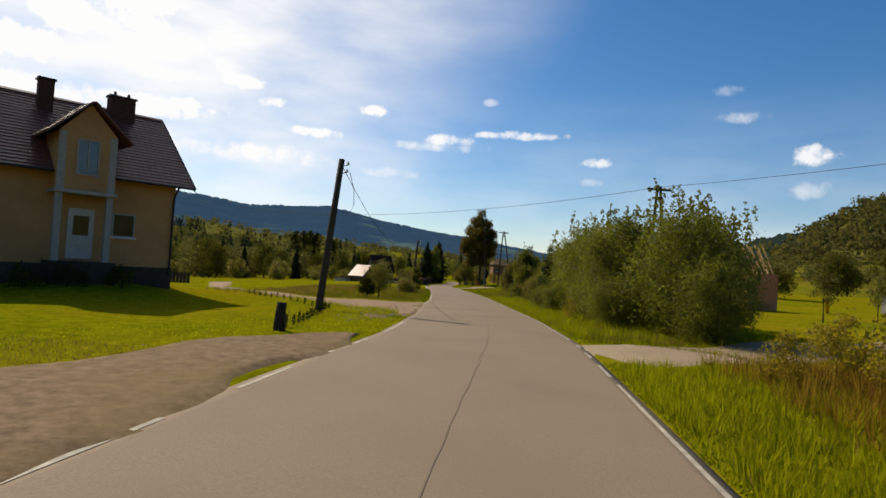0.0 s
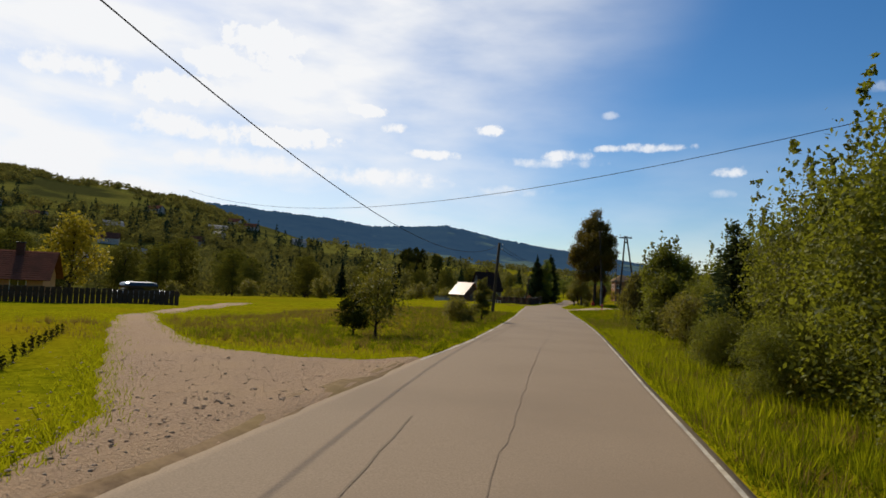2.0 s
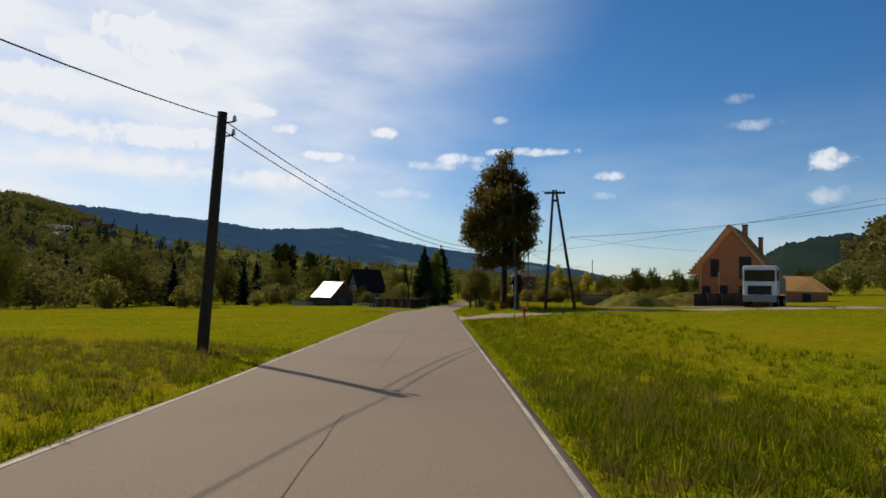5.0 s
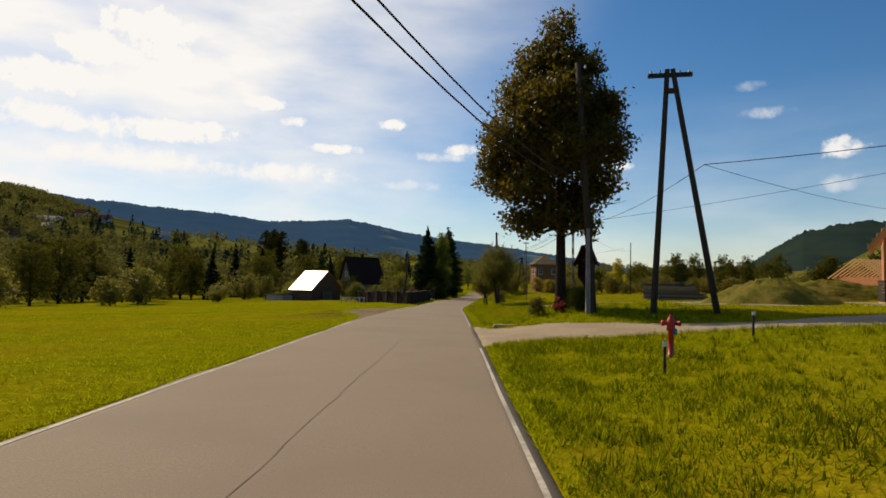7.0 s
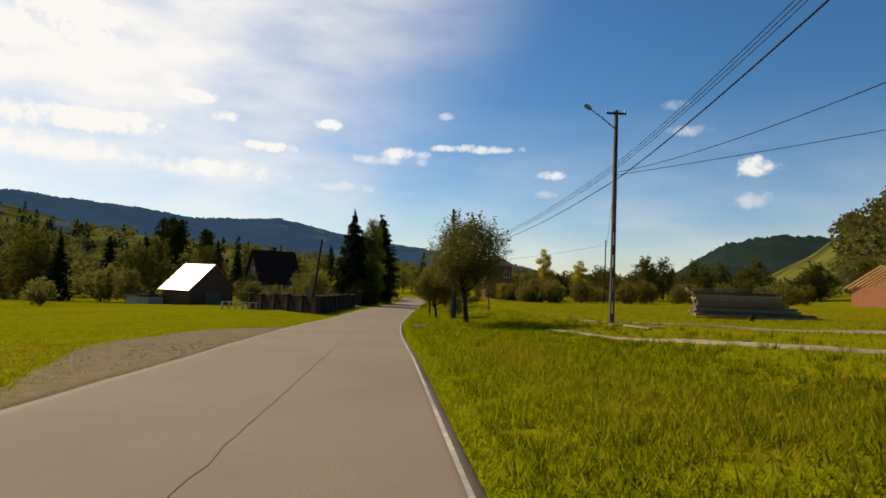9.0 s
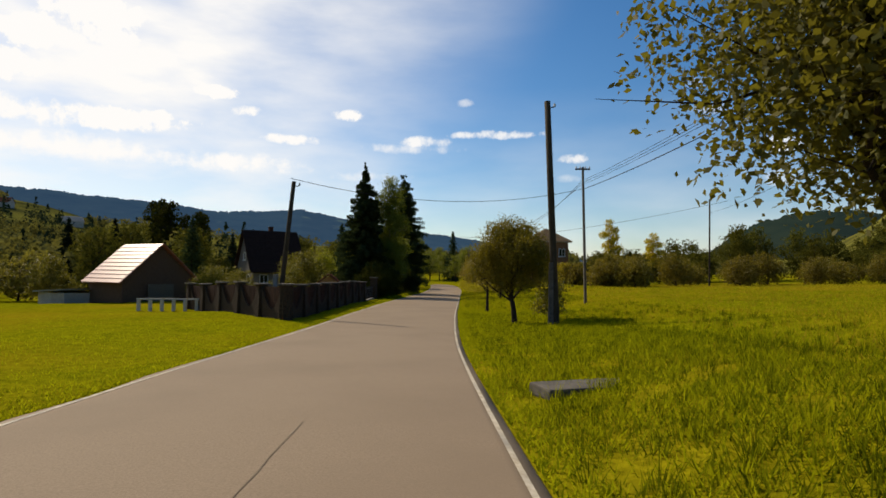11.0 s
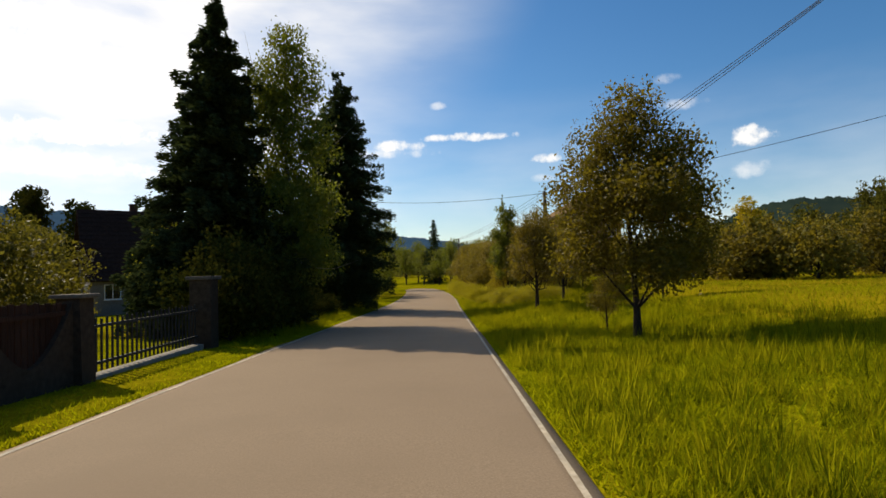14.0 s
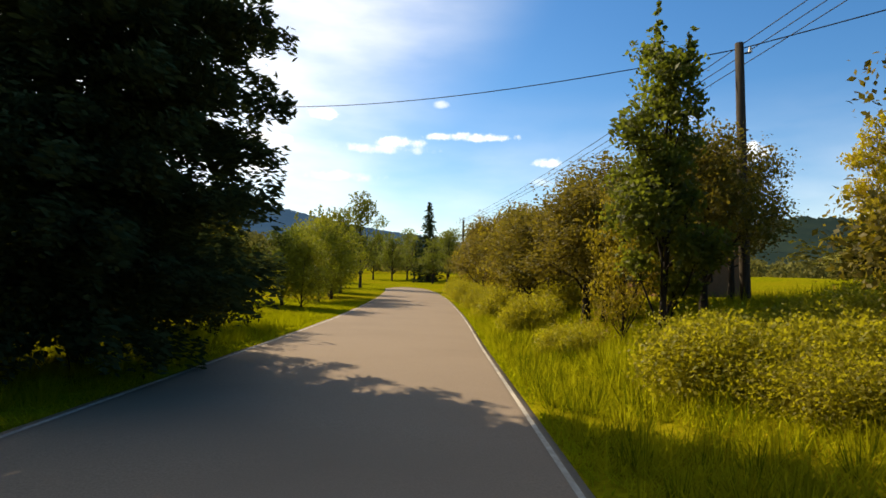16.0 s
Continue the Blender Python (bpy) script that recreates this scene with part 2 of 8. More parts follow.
TILE_RED = surf("red_metal_tile", (0.33, 0.12, 0.09), (0.44, 0.175, 0.135), 5, 0.36, 0.05, (0.36, 0.15, 0.115), 0.8, spec=0.45, metal=0.0)
MATT_TILE = surf("weathered_brown_tile", (0.10, 0.040, 0.026), (0.17, 0.075, 0.050), 7, 0.95, 0.2, (0.09, 0.045, 0.030), 1.0, spec=0.0)
OLD_CONCRETE = surf("weathered_concrete", (0.085, 0.074, 0.062), (0.17, 0.150, 0.126), 11, 0.95, 0.4, (0.075, 0.064, 0.052), 1.1, depth=0.008)
TAN_TILE = surf("tan_roof_tile", (0.16, 0.105, 0.058), (0.25, 0.175, 0.10), 6, 0.95, 0.2, (0.15, 0.10, 0.06), 0.8, spec=0.0)
DARK_ROOF = surf("dark_roof", (0.022, 0.012, 0.010), (0.045, 0.026, 0.020), 6, 0.9, 0.3, spec=0.05)
BRICK_DARK = surf("chimney_clinker", (0.05, 0.022, 0.016), (0.10, 0.045, 0.032), 12, 0.85, 0.4)
WHITE = surf("white_frame", (0.62, 0.60, 0.56), (0.76, 0.74, 0.70), 10, 0.5, 0.05)
GREY_TRIM = surf("grey_trim", (0.28, 0.25, 0.21), (0.38, 0.34, 0.29), 10, 0.7, 0.1)
FENCE_SLAT = surf("red_brown_slats", (0.030, 0.014, 0.009), (0.058, 0.028, 0.018), 9, 0.9, 0.4, stretch=(4, 4, 0.5), random_tint=0.25)
FENCE_CONCRETE = surf("dark_concrete", (0.034, 0.024, 0.017), (0.074, 0.052, 0.036), 9, 0.95, 0.5, (0.055, 0.036, 0.024), 1.0, depth=0.01)
CONCRETE = surf("concrete", (0.20, 0.185, 0.165), (0.34, 0.315, 0.28), 11, 0.9, 0.4, (0.16, 0.145, 0.12), 1.1, depth=0.008)
SANDY = surf("sandy_concrete", (0.26, 0.190, 0.118), (0.41, 0.315, 0.205), 14, 0.9, 0.4, (0.25, 0.180, 0.110), 0.5, depth=0.008)
PALE_CONCRETE = surf("pale_concrete", (0.42, 0.39, 0.34), (0.58, 0.54, 0.48), 10, 0.85, 0.3, (0.34, 0.31, 0.27), 0.8, depth=0.006)
POLE_WOOD = surf("dark_pole_wood", (0.030, 0.022, 0.014), (0.085, 0.065, 0.042), 9, 0.85, 0.6, stretch=(6, 6, 0.5), depth=0.012)
BARK = surf("bark", (0.018, 0.013, 0.009), (0.058, 0.044, 0.031), 10, 0.95, 0.9, stretch=(3, 3, 0.7), depth=0.03)
BIRCH = surf("birch_bark", (0.03, 0.026, 0.022), (0.36, 0.33, 0.29), 5, 0.85, 0.4, stretch=(1, 1, 3))
TIMBER = surf("fresh_timber", (0.42, 0.23, 0.085), (0.60, 0.37, 0.16), 7, 0.75, 0.3, stretch=(1, 5, 5), random_tint=0.12)
SHRINE_WOOD = surf("dark_red_brown_boards", (0.028, 0.009, 0.006), (0.075, 0.026, 0.016), 8, 0.9, 0.5, stretch=(6, 6, 0.6), depth=0.008)
STACK_WOOD = surf("grey_stacked_planks", (0.13, 0.095, 0.066), (0.34, 0.275, 0.205), 7, 0.9, 0.5, stretch=(0.6, 6, 6), random_tint=0.45)
PALE_TIMBER = surf("pale_sawn_timber", (0.40, 0.31, 0.19), (0.56, 0.45, 0.30), 7, 0.85, 0.3, stretch=(1, 5, 5))
OLD_WOOD = surf("weathered_wood", (0.075, 0.055, 0.038), (0.20, 0.16, 0.115), 7, 0.9, 0.5, stretch=(0.6, 6, 6), random_tint=0.3)
BARN = surf("barn_boards", (0.085, 0.048, 0.03), (0.15, 0.09, 0.055), 6, 0.9, 0.4, stretch=(6, 6, 0.6))
METAL = surf("dull_metal", (0.20, 0.21, 0.22), (0.34, 0.35, 0.36), 9, 0.5, 0.1, metal=0.6)
DARK_METAL = surf("dark_metal", (0.025, 0.025, 0.027), (0.05, 0.05, 0.052), 12, 0.55, 0.1, metal=0.4)
CABLE = surf("cable_black", (0.015, 0.015, 0.017), (0.03, 0.03, 0.032), 12, 0.6, 0.0)
RED_PAINT = surf("red_enamel", (0.42, 0.018, 0.012), (0.55, 0.03, 0.02), 14, 0.4, 0.1, spec=0.5)
BLUE_PAINT = surf("blue_label", (0.05, 0.12, 0.32), (0.07, 0.15, 0.38), 14, 0.5, 0.0)
TRUCK_WHITE = surf("truck_white", (0.66, 0.66, 0.65), (0.78, 0.78, 0.77), 4, 0.35, 0.0, spec=0.5)
RUBBER = surf("tyre_rubber", (0.012, 0.012, 0.012), (0.03, 0.03, 0.03), 20, 0.9, 0.2)
EARTH = surf("piled_earth", (0.065, 0.062, 0.005), (0.21, 0.155, 0.025), 1.4, 0.95, 0.9, (0.12, 0.120, 0.006), 0.6, depth=0.12)
ENGOBE = surf("light_wall", (0.40, 0.36, 0.31), (0.52, 0.47, 0.41), 6, 0.9, 0.1, (0.33, 0.29, 0.25), 0.7)
BLUE_BLACK = surf("grey_beige_wall", (0.13, 0.11, 0.092), (0.19, 0.165, 0.14), 6, 0.9, 0.1)


def glass_material(name, tint):
    m = bpy.data.materials.new(name)
    m.use_nodes = True
    b = m.node_tree.nodes["Principled BSDF"]
    b.inputs["Base Color"].default_value = (*tint, 1)
    b.inputs["Roughness"].default_value, b.inputs["Specular IOR Level"].default_value = 0.08, 0.8
    MATS[name] = m
    return m


PANE = glass_material("dark_window_glass", (0.012, 0.014, 0.016))


def brickwork(name, colour, colour2, mortar, scale):
    m = bpy.data.materials.new(name)
    m.use_nodes = True
    nt = m.node_tree
    b = nt.nodes["Principled BSDF"]
    tc = nt.nodes.new("ShaderNodeTexCoord")
    sp = nt.nodes.new("ShaderNodeSeparateXYZ")
    cb = nt.nodes.new("ShaderNodeCombineXYZ")
    ad = nt.nodes.new("ShaderNodeMath")
    nt.links.new(tc.outputs["Object"], sp.inputs[0])
    nt.links.new(sp.outputs[0], ad.inputs[0])
    nt.links.new(sp.outputs[1], ad.inputs[1])
    nt.links.new(ad.outputs[0], cb.inputs[0])
    nt.links.new(sp.outputs[2], cb.inputs[1])
    br = nt.nodes.new("ShaderNodeTexBrick")
    nt.links.new(cb.outputs[0], br.inputs["Vector"])
    br.inputs["Scale"].default_value = scale
    br.inputs["Color1"].default_value, br.inputs["Color2"].default_value = (*colour, 1), (*colour2, 1)
    br.inputs["Mortar"].default_value = (*mortar, 1)
    br.inputs["Mortar Size"].default_value = 0.018
    nt.links.new(br.outputs[0], b.inputs["Base Color"])
    b.inputs["Roughness"].default_value = 0.9
    bp = nt.nodes.new("ShaderNodeBump")
    bp.invert = True
    bp.inputs["Strength"].default_value, bp.inputs["Distance"].default_value = 0.5, 0.01
    nt.links.new(br.outputs[1], bp.inputs["Height"])
    nt.links.new(bp.outputs[0], b.inputs["Normal"])
    MATS[name] = m
    return m


DULL_PLASTER = surf("dull_orange_plaster", (0.20, 0.095, 0.045), (0.27, 0.135, 0.065), 6, 0.95, 0.1, (0.18, 0.09, 0.045), 0.6)
HOLLOW_BRICK = brickwork("orange_hollow_brick", (0.44, 0.145, 0.05), (0.54, 0.19, 0.07), (0.34, 0.2, 0.13), 1.9)

LIME_LEAF = leafy("lime_leaves", (0.026, 0.034, 0.005), (0.120, 0.088, 0.011), (0.25, 0.18, 0.012), 0.30)
BIRCH_LEAF = leafy("birch_leaves", (0.034, 0.048, 0.006), (0.140, 0.142, 0.018), (0.25, 0.28, 0.02), 0.38)
APPLE_LEAF = leafy("apple_leaves", (0.028, 0.040, 0.006), (0.135, 0.120, 0.016), (0.24, 0.21, 0.02), 0.32)
FIELD_WEED = leafy("red_brown_weeds", (0.15, 0.085, 0.012), (0.28, 0.170, 0.026), (0.38, 0.24, 0.025), 0.42, 0.9)
WILLOW_LEAF = leafy("willow_leaves", (0.065, 0.068, 0.012), (0.20, 0.18, 0.036), (0.30, 0.26, 0.03), 0.38)
SPRUCE_LEAF = leafy("spruce_needles", (0.020, 0.030, 0.012), (0.058, 0.070, 0.028), (0.08, 0.11, 0.03), 0.18, 0.7)
DARK_LEAF = leafy("dark_leaves", (0.020, 0.028, 0.005), (0.066, 0.066, 0.012), (0.09, 0.09, 0.012), 0.14, 0.75)
YELLOW_APPLE = leafy("yellowing_apple_leaves", (0.045, 0.050, 0.006), (0.19, 0.150, 0.014), (0.30, 0.24, 0.016), 0.34)
LUSH_APPLE = leafy("sunlit_elder_leaves", (0.060, 0.075, 0.006), (0.20, 0.190, 0.016), (0.36, 0.36, 0.016), 0.42)
STREAM_LEAF = leafy("stream_tree_leaves", (0.030, 0.038, 0.008), (0.105, 0.098, 0.018), (0.16, 0.15, 0.018), 0.3, 0.75)
THICKET_LEAF = leafy("thicket_leaves", (0.032, 0.044, 0.006), (0.150, 0.142, 0.018), (0.27, 0.28, 0.02), 0.38)
GOLD_LEAF = leafy("turning_leaves", (0.10, 0.080, 0.006), (0.26, 0.190, 0.014), (0.42, 0.33, 0.016), 0.42)
GOLDEN = leafy("golden_leaves", (0.26, 0.20, 0.008), (0.46, 0.35, 0.016), (0.62, 0.50, 0.016), 0.5)
RUST_LEAF = leafy("rusty_leaves", (0.046, 0.045, 0.007), (0.150, 0.120, 0.014), (0.28, 0.215, 0.018), 0.38)
FAR_LEAF = leafy("woodland_leaves", (0.056, 0.057, 0.020), (0.160, 0.140, 0.046), (0.20, 0.18, 0.035), 0.3, 0.95)
FAR_PINE = leafy("woodland_needles", (0.016, 0.025, 0.014), (0.040, 0.050, 0.026), (0.02, 0.035, 0.015), 0.1, 0.95)
GRASS_BLADE = leafy("grass_blades", (0.096, 0.118, 0.003), (0.220, 0.228, 0.007), (0.36, 0.36, 0.006), 0.5, 0.9)
# lush grass, brighter than the plain blades: sunlight put into its colour
LUSH_SUNLIT_BLADE = leafy("lush_sunlit_blades", (0.11, 0.118, 0.004), (0.25, 0.235, 0.008), (0.42, 0.40, 0.010), 0.5, 0.9)
DEEP_BLADE = leafy("deep_green_blades", (0.036, 0.056, 0.002), (0.095, 0.115, 0.004), (0.17, 0.19, 0.005), 0.4, 0.9)
RUSSET_BLADE = leafy("russet_grass", (0.17, 0.125, 0.008), (0.31, 0.225, 0.018), (0.46, 0.35, 0.018), 0.45, 0.9)
DRY_BLADE = leafy("dry_grass", (0.13, 0.09, 0.022), (0.25, 0.18, 0.05), (0.28, 0.20, 0.04), 0.3, 0.8)
LUSH_LEAF = leafy("lush_leaves", (0.13, 0.135, 0.006), (0.30, 0.265, 0.014), (0.50, 0.44, 0.016), 0.45)
FLOWER = leafy("pink_flowers", (0.40, 0.03, 0.05), (0.62, 0.10, 0.12), (0.5, 0.06, 0.06), 0.25)

# ---- geometry helpers ----
RNG = np.random.default_rng(7)


def smooth(a, b, v):
    u = np.clip((np.asarray(v, float) - a) / (b - a), 0, 1)
    return u * u * (3 - 2 * u)


def fast_mesh(name, verts, faces, material, shade_smooth=False):
    """A mesh from arrays of equal-sided faces."""
    verts, faces = np.asarray(verts, np.float32), np.asarray(faces, np.int32)
    me = bpy.data.meshes.new(name)
    n, k = faces.shape
    me.vertices.add(len(verts))
    me.vertices.foreach_set("co", verts.ravel())
    me.loops.add(n * k)
    me.loops.foreach_set("vertex_index", faces.ravel())
    me.polygons.add(n)
    me.polygons.foreach_set("loop_start", np.arange(0, n * k, k, dtype=np.int32))
    me.update(calc_edges=True)
    if shade_smooth:
        me.polygons.foreach_set("use_smooth", np.ones(n, bool))
    me.materials.append(material)
    return me


def thing(name, x, y, z, turn, label, category, group=""):
    e = new(name)
    e.matrix_basis = pose(x, y, z, 0, 0, turn)
    return tagged(e, label, category, group)


def child(name, me, parent, label=""):
    ob = new(name, me)
    ob.parent = parent
    if label:
        ob["label"] = label
    return ob


def part(name, bm, material, parent, label="", shade_smooth=False):
    me = bpy.data.meshes.new(name)
    bm.normal_update()
    bm.to_mesh(me)
    bm.free()
    me.materials.append(material)
    if shade_smooth:
        for p in me.polygons:
            p.use_smooth = True
    return child(name, me, parent, label)


def box(x0, y0, z0, x1, y1, z1, bevel=0.0, bm=None):
    own = bm or bmesh.new()
    r = bmesh.ops.create_cube(own, size=1.0, matrix=Matrix.Translation(((x0 + x1) / 2, (y0 + y1) / 2, (z0 + z1) / 2)) @ Matrix.Diagonal((abs(x1 - x0), abs(y1 - y0), abs(z1 - z0), 1)))
    if bevel:
        edges = list({e for v in r["verts"] for e in v.link_edges})
        bmesh.ops.bevel(own, geom=edges, offset=bevel, segments=2, affect="EDGES", profile=0.6)
    return own


def prism(profile, y0, y1, bm=None):
    """A profile in x, z drawn out along y."""
    own = bm or bmesh.new()
    a = [own.verts.new((x, y0, z)) for x, z in profile]
    b = [own.verts.new((x, y1, z)) for x, z in profile]
    own.faces.new(a)
    own.faces.new(b[::-1])
    for i in range(len(profile)):
        j = (i + 1) % len(profile)
        own.faces.new((a[j], a[i], b[i], b[j]))
    bmesh.ops.recalc_face_normals(own, faces=own.faces)
    return own


def beam(a, b, wide, high, bm=None):
    """A squared timber from a to b."""
    own = bm or bmesh.new()
    a, b = Vector(a), Vector(b)
    m = Matrix.Translation((a + b) / 2) @ (b - a).to_track_quat("X", "Z").to_matrix().to_4x4()
    bmesh.ops.create_cube(own, size=1.0, matrix=m @ Matrix.Diagonal(((b - a).length, wide, high, 1)))
    return own


def tube(points, radii, sides=8):
    """Arrays of a tapered, bent tube with its end closed by a ring to a point."""
    pts = np.asarray(points, float)
    radii = np.asarray(radii, float)
    d = np.gradient(pts, axis=0)
    d /= np.linalg.norm(d, axis=1, keepdims=True) + 1e-9
    ref = np.where(np.abs(d[:, 2:3]) < 0.9, [[0, 0, 1.0]], [[1.0, 0, 0]])
    u = np.cross(d, ref)
    u /= np.linalg.norm(u, axis=1, keepdims=True) + 1e-9
    v = np.cross(d, u)
    ang = np.linspace(0, 2 * np.pi, sides, endpoint=False)
    ring = (np.cos(ang)[None, :, None] * u[:, None] + np.sin(ang)[None, :, None] * v[:, None]) * radii[:, None, None] + pts[:, None]
    verts = ring.reshape(-1, 3)
    i, j = np.meshgrid(np.arange(len(pts) - 1), np.arange(sides), indexing="ij")
    a, b = i * sides + j, i * sides + (j + 1) % sides
    faces = np.stack([a, b, b + sides, a + sides], -1).reshape(-1, 4)
    cap = len(verts)
    verts = np.vstack([verts, pts[-1:], pts[:1]])
    last = (len(pts) - 1) * sides
    j = np.arange(sides)
    top = np.stack([last + j, last + (j + 1) % sides, np.full(sides, cap), np.full(sides, cap)], -1)
    return verts, faces, top[:, :3]


def tubes_mesh(name, tubes, material, sides=7):
    vs, fs, at = [], [], 0
    for points, radii in tubes:
        v, f, _ = tube(points, radii, sides)
        vs.append(v)
        fs.append(f + at)
        at += len(v)
    return fast_mesh(name, np.vstack(vs), np.vstack(fs), material, True)


# ---- the lie of the land ----
ROAD_Y = [-60, -20, 0, 5, 10, 15, 20, 28, 36, 45, 52, 62, 75, 86, 99, 113, 121, 134, 142, 150, 160, 170, 180, 190, 202, 220, 236, 250, 270, 300, 345]
ROAD_X = [-4.5, -2.0, -0.75, -0.45, -0.1, 0.2, 0.25, -0.1, -0.55, -1.05, -1.6, -2.45, -3.5, -4.4, -5.6, -6.7, -7.4, -8.05, -8.1, -8.1, -7.95, -7.85, -7.6, -7.4, -7.15, -7.3, -8.0, -9.3, -13.5, -24.0, -44.0]
PROF_Y = [-60, -20, 0, 20, 40, 60, 80, 100, 120, 140, 160, 180, 200, 220, 250, 300, 400]
PROF_Z = [0.9, 0.31, 0.0, -0.21, -0.60, -0.94, -1.40, -1.77, -2.39, -3.04, -3.25, -3.62, -3.90, -4.05, -4.20, -4.5, -6.0]
FINE = np.arange(-60, 401, 1.0)
_k = np.exp(-0.5 * (np.arange(-9, 10) / 3.5) ** 2)
_k /= _k.sum()
FINE_X = np.convolve(np.pad(np.interp(FINE, ROAD_Y, ROAD_X), 9, "reflect", reflect_type="odd"), _k, "valid")
FINE_Z = np.convolve(np.pad(np.interp(FINE, PROF_Y, PROF_Z), 9, "reflect", reflect_type="odd"), _k, "valid")


# half widths of the carriageway, left and right of its middle line
WIDE_Y = [-60, 10, 14, 19, 30, 36, 45, 60, 75, 82, 100, 112, 125, 150, 170, 182, 192, 220, 345]
WIDE_L = [2.43, 2.36, 2.18, 2.18, 2.24, 2.04, 2.08, 2.02, 2.30, 2.42, 2.46, 2.50, 2.56, 2.62, 2.62, 2.62, 2.60, 2.60, 2.60]
WIDE_R = [2.40, 2.42, 2.42, 2.26, 2.20, 2.26, 2.33, 2.40, 2.43, 2.43, 2.62, 2.68, 2.62, 2.50, 2.48, 2.30, 2.20, 2.20, 2.30]


def road_x(y):
    return np.interp(y, FINE, FINE_X)


def road_wide(s, y):
    """How far the carriageway spreads on that side, against the plain 2.43 m."""
    return np.where(np.asarray(s) < 0, np.interp(y, WIDE_Y, WIDE_L), np.interp(y, WIDE_Y, WIDE_R)) / 2.43


def road_z(y):
    return np.interp(y, FINE, FINE_Z)


HILL_AZ = [-180, -120, -90, -60, -53, -48, -42, -36, -30, -20, 0, 20, 28, 31.5, 34, 37, 42, 60, 90, 120, 180]
HILL_EL = [3.5, 5.0, 5.8, 6.6, 6.7, 6.4, 5.9, 4.6, 3.3, 2.2, 0.9, 0.6, 1.2, 3.2, 5.6, 6.9, 8.0, 9.0, 8.0, 5.5, 3.5]
HILL_R = [900, 900, 900, 850, 850, 850, 800, 760, 720, 700, 900, 900, 700, 620, 600, 600, 600, 600, 700, 800, 900]


# middle x and y, reach across and along, height
RISES = [(-8.0, 17.5, 6.0, 7.0, -0.10), (-11.5, 22.0, 5.0, 6.0, -0.26), (-17.5, 26.5, 3.6, 5.0, 0.7), (2.2, 98.5, 4.0, 4.5, 0.42), (-1.5, 124.5, 4.0, 5.0, 0.28), (-3.6, 153.5, 4.0, 5.0, -0.24), (-2.4, 177.5, 3.5, 4.5, 0.26), (2.2, 191.5, 5.5, 9.0, 0.85), (-6.0, 37.5, 3.5, 4.0, -0.2)]


def ground_z(x, y):
    x, y = np.asarray(x, float), np.asarray(y, float)
    base = road_z(y)
    s = x - road_x(y)
    right = smooth(62, 86, y)
    rise = np.where(s > 3.2, 0.095 * np.clip(s - 3.2, 0, 9) + 0.03 * np.clip(s - 12.2, 0, 70), 0)
    gentle = 0.018 * np.clip(s - 3.2, 0, 60)
    fade_s = 1 - 0.55 * smooth(128, 150, y) * (1 - smooth(6, 12, s))
    z = base + right * rise * fade_s + (1 - right) * gentle
    fall = np.clip(-s - 8, 0, 40) * 0.028 + np.clip(-s - 48, 0, 60) * 0.05
    z = z - fall
    z = z + 0.05 * np.exp(-((x + 16) ** 2 + (y - 22) ** 2) / 160.0) * smooth(2.6, 9.0, np.abs(s))
    # small unevenness away from the road
    away = smooth(2.7, 6.0, np.abs(s))
    z = z + away * 0.06 * (np.sin(0.9 * x + 0.4 * y) + np.sin(0.37 * x - 0.8 * y + 1.3)) * 0.6
    # shallow ditch beside the right verge
    z = z - 0.16 * np.exp(-((s - 4.0) / 0.8) ** 2) * smooth(58, 66, y) * (1 - smooth(86, 88, y))
    # the ground lies a little under the carriageway
    z = z - 0.07 * (1 - smooth(2.35, 2.62, np.abs(s) / road_wide(s, y)))
    # rises and hollows beside the road
    for hx, hy, hr, hl, hh in RISES:
        z = z + hh * np.exp(-((x - hx) / hr) ** 2 - ((y - hy) / hl) ** 2) * smooth(2.9, 5.2, np.abs(s))
    dx, dy = x + 3.0, y - 80.0
    r, a = np.hypot(dx, dy), np.degrees(np.arctan2(dx, dy))
    el, rr = np.interp(a, HILL_AZ, HILL_EL), np.interp(a, HILL_AZ, HILL_R)
    u = r / rr
    hill = rr * np.tan(np.radians(el)) * (smooth(0.14, 1.0, u) ** 1.15) * (1 - 0.35 * smooth(1.05, 2.2, u))
    wave = 1 + 0.02 * np.sin(a * 0.9) * smooth(0.3, 0.8, u)
    return z * (1 - smooth(300, 700, r)) + hill * wave


def gz(x, y):
    return float(ground_z(x, y))


def spread(first, step, grow, last):
    v = [first]
    while v[-1] < last:
        v.append(v[-1] + step)
        step *= grow
    return v


near_s = list(np.arange(-16, 16.01, 0.45))
near_s = sorted(set(near_s) | {-2.62, -2.5, -2.35, 2.35, 2.5, 2.62})
S = np.array([-v for v in spread(16.9, 1.0, 1.035, 4300)][::-1] + near_s + spread(16.9, 1.0, 1.035, 4300))
Y = np.array([-v for v in spread(31, 1.5, 1.05, 4000)][::-1] + list(np.arange(-30, 265, 1.5)) + spread(266, 1.6, 1.035, 4500))
SS, YY = np.meshgrid(S, Y)
bend = np.interp(SS, [-400, -60, 60, 400], [0, 1, 1, 0])
XX = SS * (1 + (road_wide(SS, YY) - 1) * (1 - smooth(2.7, 6.0, np.abs(SS)))) + road_x(YY) * bend
ZZ = ground_z(XX, YY)
nx, ny = len(S), len(Y)
ii, jj = np.meshgrid(np.arange(ny - 1), np.arange(nx - 1), indexing="ij")
q = ii * nx + jj
ground = new("ground", fast_mesh("ground", np.stack([XX, YY, ZZ], -1).reshape(-1, 3), np.stack([q, q + 1, q + nx + 1, q + nx], -1).reshape(-1, 4), GRASS_GROUND, True))
